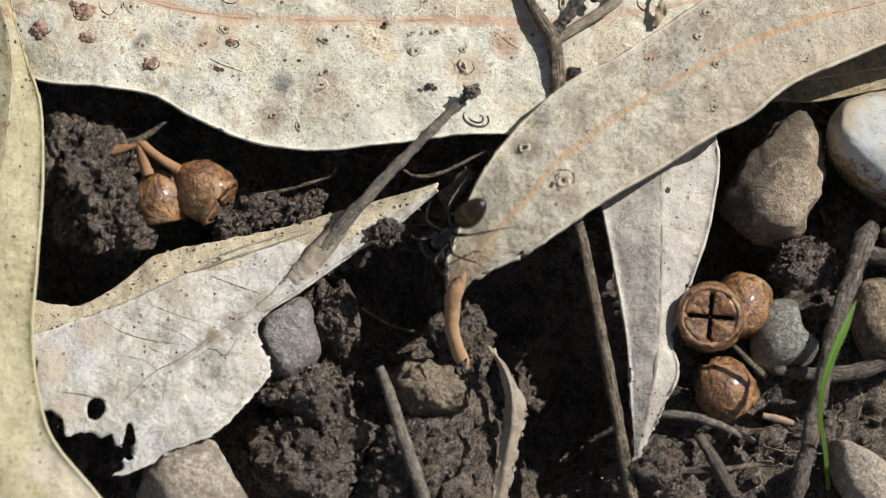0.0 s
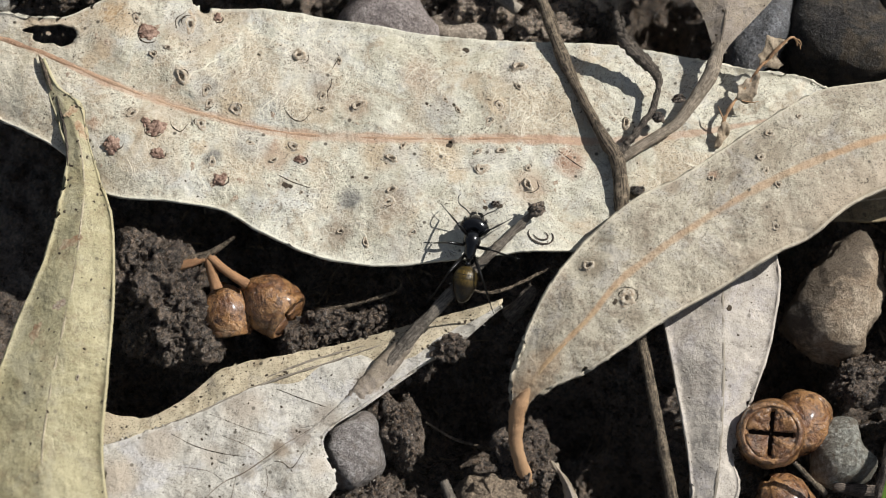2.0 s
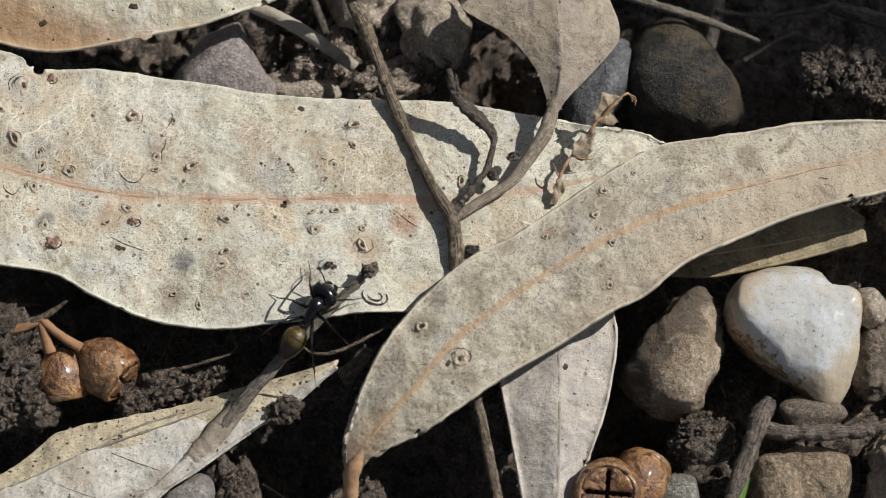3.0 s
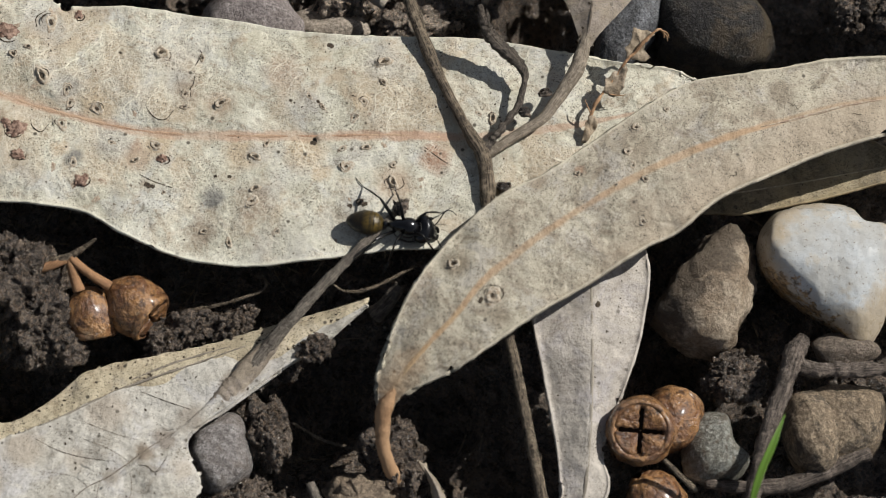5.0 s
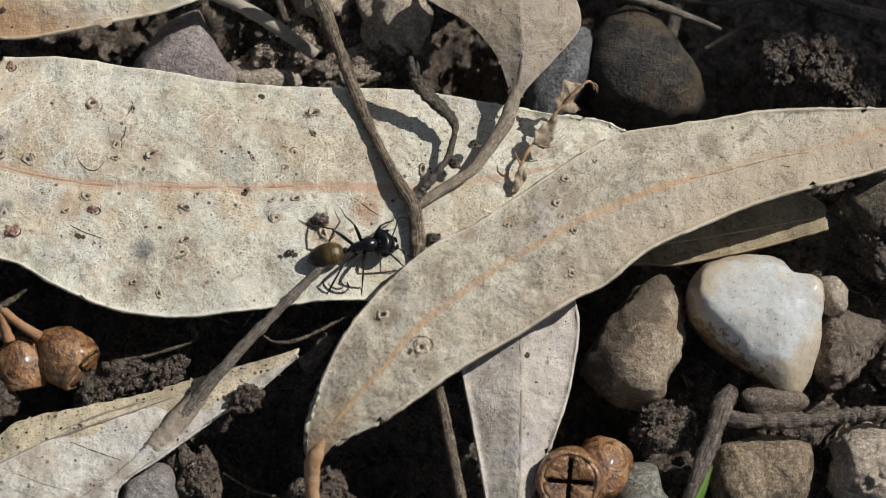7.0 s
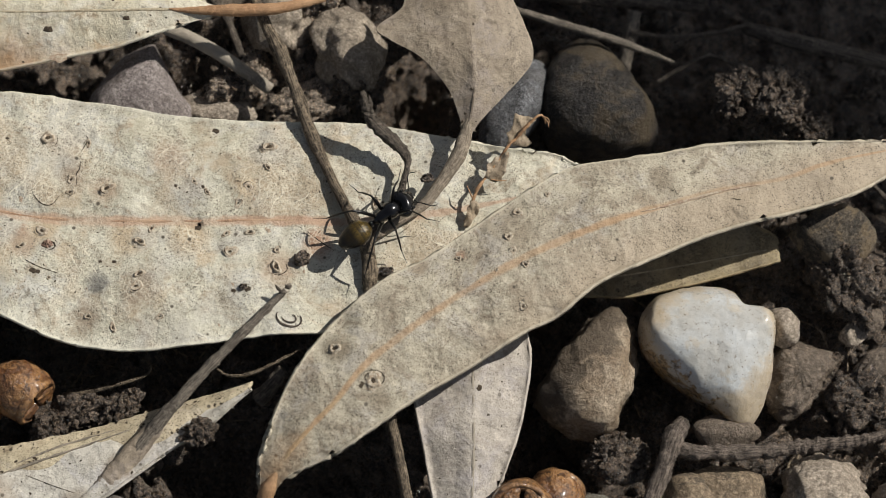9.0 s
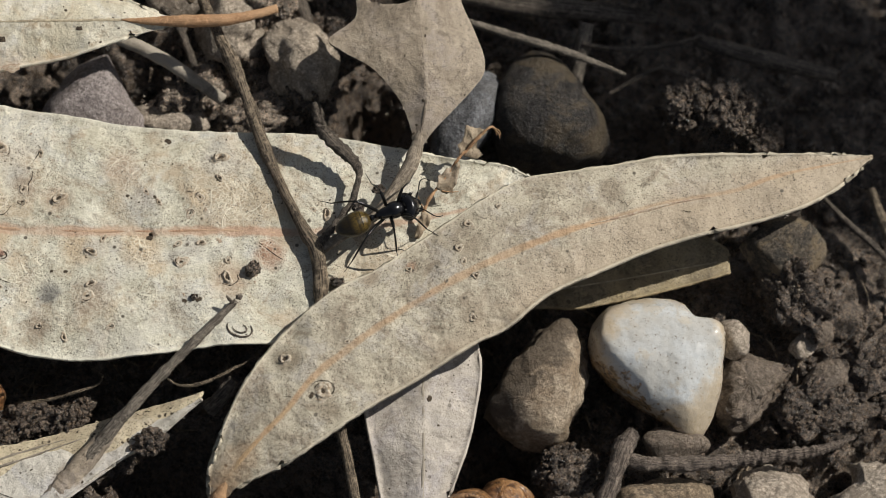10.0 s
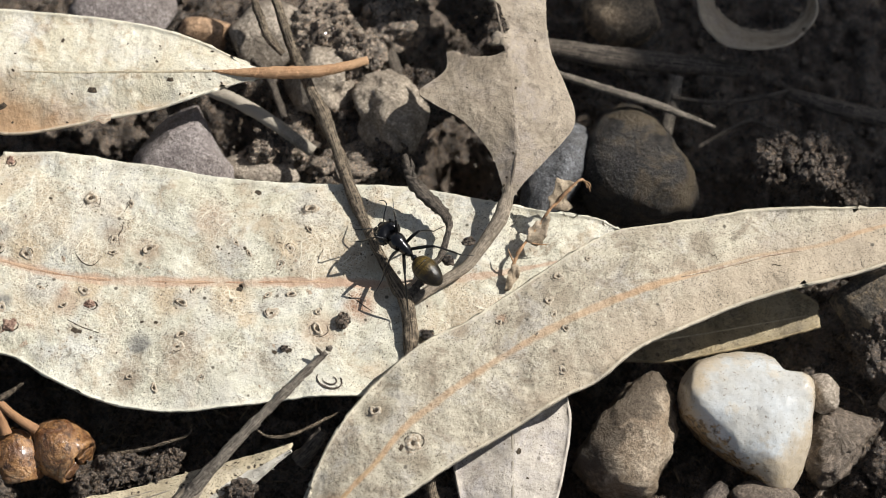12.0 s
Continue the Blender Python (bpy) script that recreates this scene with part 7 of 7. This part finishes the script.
clod("dry grey-brown soil clod at the back", (6.9, 33.7, 0.2), (3.4, 2.6, 2.4), 20, 74, mat=DRY_CLOD)
clod("dry grey-brown soil clod behind the pale leaf", (-5.2, 20.3, 0.0), (3.0, 1.8, 1.8), 20, 75, mat=DRY_CLOD)
clod("dark soil clod under the side shoot", (7.2, 21.6, -0.8), (2.4, 3.2, 2.4), 20, 76)
clod("dark soil clod behind the stones", (9.2, 26.7, -1.6), (3.0, 3.4, 2.4), 70, 53)
clod("dark soil clod near the branch", (31.6, -16.3, -1.2), (2.8, 2.2, 2.0), 10, 54)
clod("dark soil clod near the gum nuts", (17.5, -35.4, -2.2), (3.6, 3.0, 2.2), 10, 55)
clod("dark soil clod under the bleached leaf", (-38.9, -28.5, -1.0), (1.8, 3.0, 2.4), 10, 56)
clod("dark soil clod on the open soil", (62.6, -6.1, -2.6), (5.0, 3.6, 2.0), 40, 57)
clod("dark soil clod on the open soil", (56.9, -10.0, -2.6), (4.2, 3.2, 2.0), 15, 58)
clod("dark soil clod under the diagonal leaf", (-11.9, -14.8, 0.0), (3.0, 1.8, 2.0), 15, 59)
clod("dark soil clod beside the grey pebble", (-12.4, -21.0, -1.4), (2.0, 3.4, 2.2), 5, 60)


def crumbs():
    """Loose crumbs of soil over the ground and on the clods, one object of many small lumps."""
    rng = random.Random(11)
    bases = []
    for s in range(6):
        bm = bmesh.new()
        bmesh.ops.create_icosphere(bm, subdivisions=2, radius=1.0)
        for v in bm.verts:
            v.co *= 1 + 0.7 * noise.noise(v.co * 1.3 + Vector((s * 4, 0, 0))) + 0.45 * noise.noise(v.co * 2.9 + Vector((0, s * 5, 0)))
        for _ in range(7):
            cut, lim = Vector((rng.gauss(0, 1), rng.gauss(0, 1), rng.gauss(0, 1))).normalized(), rng.uniform(0.45, 0.8)
            for v in bm.verts:
                v.co -= cut * max(0.0, v.co.dot(cut) - lim)
        bases.append((np.array([v.co[:] for v in bm.verts]), [tuple(v.index for v in f.verts) for f in bm.faces]))
        bm.free()
    spots = []
    for _ in range(11000):
        x, y = rng.uniform(-46, 76), rng.uniform(-44, 48)
        r = 0.09 + 0.95 * rng.random() ** 5
        spots.append((x, y, ground_z(x, y) + 0.3 * r, r))
    for core, m in CLODS:
        co = [m @ v.co for v in core.data.vertices if v.normal.z > 0.1]
        for _ in range(230):
            v = rng.choice(co) / MM
            spots.append((v.x, v.y, v.z, 0.06 + 0.5 * rng.random() ** 4))
    verts, faces, base = [], [], 0
    for x, y, z, r in spots:
        V, F = bases[rng.randrange(6)]
        R = np.array(Euler((rng.uniform(0, 6), rng.uniform(0, 6), rng.uniform(0, 6))).to_matrix())
        verts.append((V * (r * np.array((1, rng.uniform(0.7, 1), rng.uniform(0.6, 0.9))))) @ R.T + (x, y, z))
        faces += [tuple(base + k for k in f) for f in F]
        base += len(V)
    ob = part("soil_crumbs", mesh_of("crumbs", np.vstack(verts), faces, False), CLOD)
    tagged(ob, "loose dark crumbs of soil strewn over the ground", "soil", kind="stuff")


def fibres():
    """Short bits of root and bark fibre on the soil."""
    rng = random.Random(19)
    verts, faces, uvs, base = [], [], [], 0
    for _ in range(240):
        x, y, w, l = rng.uniform(-44, 74), rng.uniform(-42, 44), rng.uniform(0, 6.28), rng.uniform(1.2, 5.5)
        bend = rng.uniform(-0.35, 0.35) * l
        z = ground_z(x, y) + 0.7
        d, n = np.array((math.cos(w), math.sin(w), 0)), np.array((-math.sin(w), math.cos(w), 0))
        c = np.array((x, y, z))
        me = tube([c - d * l / 2, c + n * bend / 2 + (0, 0, rng.uniform(0, 1.0)), c + d * l / 2 + (0, 0, rng.uniform(-0.4, 0.8))], [0.05, rng.uniform(0.07, 0.16), 0.04], 5, 0.3, x, n=9)
        verts += [np.array(v.co) / MM for v in me.vertices]
        faces += [tuple(base + k for k in f.vertices) for f in me.polygons]
        uvs += [(0.1 * k, 0.2) for k in range(len(me.vertices))]
        base = len(verts)
        bpy.data.meshes.remove(me)
    ob = part("root_fibres", mesh_of("fibres", verts, faces, True, uvs), BARK_BROWN)
    tagged(ob, "short brown root fibres and bark shreds on the soil", "debris", kind="stuff")


def sand():
    """Bright mineral grains on the soil and the clods, added for the glints of wet soil."""
    rng = random.Random(29)
    spots = []
    for _ in range(1500):
        x, y = rng.uniform(-46, 76), rng.uniform(-44, 48)
        spots.append((x, y, ground_z(x, y) + 0.25))
    for core, m in CLODS:
        co = [m @ v.co for v in core.data.vertices if v.normal.z > 0.3]
        for _ in range(14):
            spots.append(tuple(rng.choice(co) / MM))
    corner = np.array([(1, 0, 0), (-1, 0, 0), (0, 1, 0), (0, -1, 0), (0, 0, 1), (0, 0, -1)], float)
    side = [(0, 2, 4), (2, 1, 4), (1, 3, 4), (3, 0, 4), (2, 0, 5), (1, 2, 5), (3, 1, 5), (0, 3, 5)]
    verts, faces = [], []
    for k, p in enumerate(spots):
        R = np.array(Euler((rng.uniform(0, 6), rng.uniform(0, 6), rng.uniform(0, 6))).to_matrix())
        verts.append((corner * (0.05 + 0.14 * rng.random() ** 2) * (1, rng.uniform(0.6, 1), rng.uniform(0.5, 1))) @ R.T + p)
        faces += [tuple(6 * k + v for v in f) for f in side]
    ob = part("glint_grains", mesh_of("grains", np.vstack(verts), faces, False), GRAIN)
    tagged(ob, "tiny bright grains added over the soil for its wet glints", "sand", kind="stuff")


crumbs()
fibres()
sand()


# ---- grass ----
def grass_blade():
    ob = thing("grass_blade", "single bright green blade of young grass with a pale base", "grass")
    pts = [(33.6, -37.3, -3.0), (32.9, -34.4, 1.0), (32.1, -31.9, 4.5), (32.1, -29.7, 7.0), (32.8, -27.2, 8.5), (33.9, -24.7, 9.2), (35.1, -21.9, 9.4)]
    wid = [0.2, 0.2, 0.22, 0.3, 0.44, 0.42, 0.04]
    line = smooth_line([(*p, w) for p, w in zip(pts, wid)], 60)
    verts, faces, uvs = [], [], []
    for i, (x, y, z, w) in enumerate(line):
        fold = 0.35 * w
        for s, h in ((-1, fold), (-0.5, fold * 0.35), (0, 0), (0.5, fold * 0.35), (1, fold)):
            verts.append((x + w * s, y + 0.35 * w * s, z + h))
            uvs.append((i / 59, s))
    for i, (x, y, z, w) in enumerate(line):
        for s, h in ((-1, 0.35), (-0.5, 0.12), (0, 0), (0.5, 0.12), (1, 0.35)):
            verts.append((x + w * s, y + 0.35 * w * s, z + h * w - 0.12))
            uvs.append((i / 59, s))
    o = 300
    for i in range(59):
        for j in range(4):
            q = (i * 5 + j, i * 5 + j + 1, i * 5 + j + 6, i * 5 + j + 5)
            faces += [q, tuple(o + v for v in q[::-1])]
        faces += [(i * 5, i * 5 + 5, o + i * 5 + 5, o + i * 5), (i * 5 + 9, i * 5 + 4, o + i * 5 + 4, o + i * 5 + 9)]
    part("blade", mesh_of("blade", verts, faces, True, uvs), GRASS, ob)


grass_blade()



# ---- the ant ----
def ellipsoid(size, at=(0, 0, 0), k=24, n=16, shape=None):
    verts, faces = [], []
    for i in range(n + 1):
        a = math.pi * i / n
        for j in range(k):
            w = 2 * math.pi * j / k
            p = Vector((math.cos(a), math.sin(a) * math.cos(w), math.sin(a) * math.sin(w)))
            if shape:
                p = shape(p)
            verts.append((p.x * size[0] + at[0], p.y * size[1] + at[1], p.z * size[2] + at[2]))
    for i in range(n):
        faces += [(i * k + j, i * k + (j + 1) % k, (i + 1) * k + (j + 1) % k, (i + 1) * k + j) for j in range(k)]
    return mesh_of("ellipsoid", verts, faces)


def ant():
    """The ant stands at the origin and looks along +x; sizes in mm."""
    ob = thing("ant", "black ant with golden down on its gaster, walking over the leaves", "ant")
    part("thorax", ellipsoid((1.5, 0.78, 0.86), (0.55, 0, 1.7), 28, 20, shape=lambda p: Vector((p.x, p.y * (1 + 0.42 * p.x - 0.18 * math.exp(-((p.x + 0.15) / 0.25) ** 2)), p.z * (1 + 0.3 * p.x - 0.12 * math.exp(-((p.x + 0.15) / 0.2) ** 2)) + 0.1 * (1 - p.x * p.x)))), ANT_BLACK, ob)
    part("petiole_node", ellipsoid((0.3, 0.32, 0.5), (-1.15, 0, 1.6)), ANT_BLACK, ob)
    # a broad head with rounded hind corners and a shallow notch between them
    def skull(p):
        back, fore = max(-p.x, 0.0), max(p.x, 0.0)
        x = p.x + 0.45 * back * math.exp(-(p.y / 0.45) ** 2)
        return Vector((x, p.y * (1 + 0.12 * back - 0.28 * fore), p.z * (1 - 0.22 * fore)))

    head = part("head", ellipsoid((1.15, 1.38, 0.98), (0.75, 0, -0.05), 36, 26, shape=skull), ANT_BLACK, ob)
    # the head hangs forward from the neck
    head.matrix_local = pose(1.85 * MM, 0, 1.7 * MM, 0, 30, 0)
    for s in (-1, 1):
        part("eye", ellipsoid((0.26, 0.14, 0.22), (1.0, 1.0 * s, 0.55)), ANT_LEG, head)
        part("mandible", tube([(1.75, 0.5 * s, -0.2), (2.25, 0.42 * s, -0.3), (2.45, 0.08 * s, -0.35)], [0.22, 0.2, 0.08], 8), ANT_LEG, head)
        part("antenna", tube([(1.55, 0.4 * s, 0.3), (1.7, 1.0 * s, 1.0), (1.8, 1.6 * s, 1.5), (2.2, 1.9 * s, 1.5), (2.8, 1.95 * s, 1.3), (3.4, 1.8 * s, 1.0)], [0.05, 0.055, 0.06, 0.045, 0.045, 0.03], 7, n=40), ANT_LEG, head)
    gaster = part("gaster", ellipsoid((1.7, 1.14, 1.05), (-2.95, 0, 1.5), 32, 26, shape=lambda p: Vector((p.x * (1.08 if p.x < 0 else 1.0), p.y * (1 + 0.16 * p.x), p.z * (1 + 0.12 * p.x)))), ANT_GOLD, ob, "dark gaster banded with golden hairs")
    for x, r in ((-2.2, 1.08), (-2.85, 1.09), (-3.5, 0.95)):
        part("band", lathe([(r * 0.985, -0.05), (r * 1.012, 0.0), (r * 0.985, 0.05)], 28), ANT_SEAM, gaster).matrix_local = pose(x * MM, 0, 1.5 * MM, 0, 90, 0) @ Matrix.Diagonal((0.93, 1.0, 1, 1))
    legs = []
    for s in (-1, 1):
        for k, (x, ang, reach) in enumerate(((1.35, 48, 0.8), (0.6, 98, 0.9), (-0.1, 146, 1.3))):
            d = Vector((math.cos(radians(ang)), math.sin(radians(ang)) * s, 0))
            o = Vector((x, 0.32 * s, 1.35))
            knee = d * 1.9 * reach + Vector((0, 0, 1.5))
            foot = d * 3.6 * reach + Vector((0.3 * math.cos(radians(ang)), 0, -1.1))
            toe = foot + d * 1.25 + Vector((0, 0, -0.2))
            leg = part("leg", tube([(0, 0, 0), tuple(d * 0.35), tuple(knee * 0.6 + Vector((0, 0, 0.1))), tuple(knee)], [0.2, 0.17, 0.17, 0.1], 8, n=20), ANT_LEG, ob)
            leg.location = o * MM
            part("tibia", tube([tuple(knee), tuple((knee + foot) / 2 + d * 0.12), tuple(foot)], [0.08, 0.1, 0.06], 8, n=16), ANT_LEG, leg)
            part("tarsus", tube([tuple(foot), tuple((foot + toe) / 2 + Vector((0, 0, 0.06))), tuple(toe)], [0.045, 0.035, 0.02], 6, n=14), ANT_LEG, leg)
            legs.append((leg, o, s, k))
    return ob, legs


ANT, LEGS = ant()
# seconds, place of the ant's foot in mm, heading from +x and dip of the head in degrees
ANT_PATH = [
    (0.0, -1.1, -15.2, 8.3, -143, 32),
    (0.2, -2.2, -15.0, 8.2, -159, 24),
    (0.4, -2.3, -14.4, 8.0, -167, 16),
    (0.6, -3.7, -14.3, 7.9, -162, 9),
    (0.8, -3.9, -13.4, 7.6, -175, 2),
    (1.0, -4.2, -12.7, 7.3, -195, -8),
    (1.2, -5.1, -11.4, 7.1, -214, -11),
    (1.4, -6.0, -9.2, 6.9, -234, -14),
    (1.6, -5.7, -8.2, 6.8, -246, -13),
    (1.8, -7.0, -6.2, 6.8, -255, -13),
    (2.0, -5.7, -5.8, 6.7, -280, -12),
    (2.2, -5.7, -6.4, 6.7, -289, -10),
    (2.4, -5.0, -6.6, 6.7, -295, -8),
    (2.6, -4.9, -5.9, 6.7, -296, -7),
    (2.8, -4.9, -6.0, 6.7, -300, -7),
    (3.1, -5.1, -6.2, 6.7, -305, -6),
    (4.8, -1.1, -3.0, 6.2, -346, 0),
    (5.0, 0.1, -3.6, 6.2, -367, 0),
    (5.2, 1.2, -3.1, 6.2, -373, 0),
    (5.5, 1.8, -3.1, 6.2, -372, 0),
    (5.7, 2.0, -2.8, 6.2, -375, 0),
    (5.9, 2.3, -2.8, 6.1, -376, 0),
    (6.1, 2.5, -2.7, 6.1, -365, 0),
    (6.3, 2.8, -2.3, 6.1, -357, 0),
    (6.5, 3.0, -1.7, 6.1, -350, 0),
    (6.7, 2.8, -1.5, 6.1, -351, 0),
    (8.3, 6.8, 3.5, 6.6, -313, 0),
    (8.5, 8.1, 3.4, 6.8, -322, 0),
    (8.7, 9.2, 3.9, 7.0, -315, 0),
    (8.9, 9.1, 4.7, 7.2, -321, 0),
    (9.1, 10.4, 5.3, 7.3, -327, 0),
    (9.3, 11.2, 5.8, 7.3, -325, 0),
    (9.5, 12.3, 6.4, 7.4, -325, 0),
    (9.7, 13.0, 6.6, 7.5, -326, 0),
    (9.9, 14.1, 6.3, 7.5, -341, 0),
    (10.1, 14.5, 6.5, 7.6, -338, 0),
    (10.3, 13.1, 7.2, 7.6, -309, 0),
    (10.5, 11.6, 7.3, 7.7, -288, 0),
    (10.7, 10.3, 6.8, 7.7, -271, 0),
    (10.9, 10.0, 7.5, 7.7, -271, 0),
    (11.0, 9.8, 8.2, 7.7, -277, 0),
    (11.2, 10.3, 8.7, 7.7, -278, 0),
    (11.4, 10.6, 9.1, 7.7, -278, 0),
    (11.6, 10.6, 9.2, 7.7, -278, 0),
    (11.7, 10.8, 9.0, 7.7, -277, 0),
    (11.8, 9.9, 8.2, 7.6, -260, 0),
    (11.9, 8.8, 7.8, 7.5, -239, 0),
    (12.0, 8.0, 8.0, 7.4, -225, 0),
]

for at, size, seed in (((14.0, 9.4, 6.9), (0.6, 0.45, 0.4), 91), ((12.0, 7.6, 6.7), (0.6, 0.5, 0.45), 92), ((10.0, 0.4, 6.4), (0.7, 0.55, 0.5), 93), ((-3.4, -1.0, 6.6), (0.42, 0.36, 0.3), 94)):
    bit = part("dirt_crumb", blob(size, seed, 3, ((0.6, 0.45), (0.25, 0.25)), 5, 0.8), CLOD)
    bit.location = Vector(at) * MM
    tagged(bit, "small dark crumb of dirt lodged by the twig", "dirt crumb", "dirt crumbs")

seed_pellet = part("dirt_pellet", blob((0.85, 0.65, 0.6), 77, 3, ((0.6, 0.4), (0.25, 0.25))), SOIL)
tagged(seed_pellet, "tiny dark pellet of dirt that the ant shifts about", "dirt pellet")
PELLET = [(0.0, (0.4, -2.0, 8.2)), (5.0, (0.4, -2.0, 8.2)), (5.7, (0.4, -2.0, 8.2)), (6.0, (-0.8, 2.2, 6.6)), (6.7, (-0.8, 2.2, 6.6)), (8.3, (2.1, 1.8, 6.4)), (12.0, (2.1, 1.8, 6.4))]


def pace(t):
    """How fast the ant walks at t, from 0 to 1."""
    rows = np.array([r[:3] for r in ANT_PATH])
    a, b = max(0.0, t - 0.2), min(12.0, t + 0.2)
    go = [np.interp(b, rows[:, 0], rows[:, k]) - np.interp(a, rows[:, 0], rows[:, k]) for k in (1, 2)]
    return min(1.0, math.hypot(*go) / (b - a) / 6.0)


def motions():
    rows, run, last = [], [], None
    for t, x, y, z, heading, dip in ANT_PATH:
        rows.append((t, pose(x * MM, y * MM, z * MM, 0, 0, heading) @ pose(0, 0, 0, 0, dip, 0)))
    walk(ANT, rows)
    walk(seed_pellet, [(t, pose(x * MM, y * MM, z * MM, 0, 0, 40 * k)) for k, (t, (x, y, z)) in enumerate(PELLET)])
    for leg, o, s, k in LEGS:
        phase = math.pi * ((k + (s > 0)) % 2)
        steps = []
        for i in range(81):
            t = 0.15 * i
            swing = math.sin(2 * math.pi * 1.45 * t + phase)
            stride = 3 + 11 * pace(t)
            steps.append((t, pose(o.x * MM, o.y * MM, o.z * MM, 0.4 * stride * s * max(0.0, swing), 0, stride * swing)))
        walk(leg, steps)


motions()
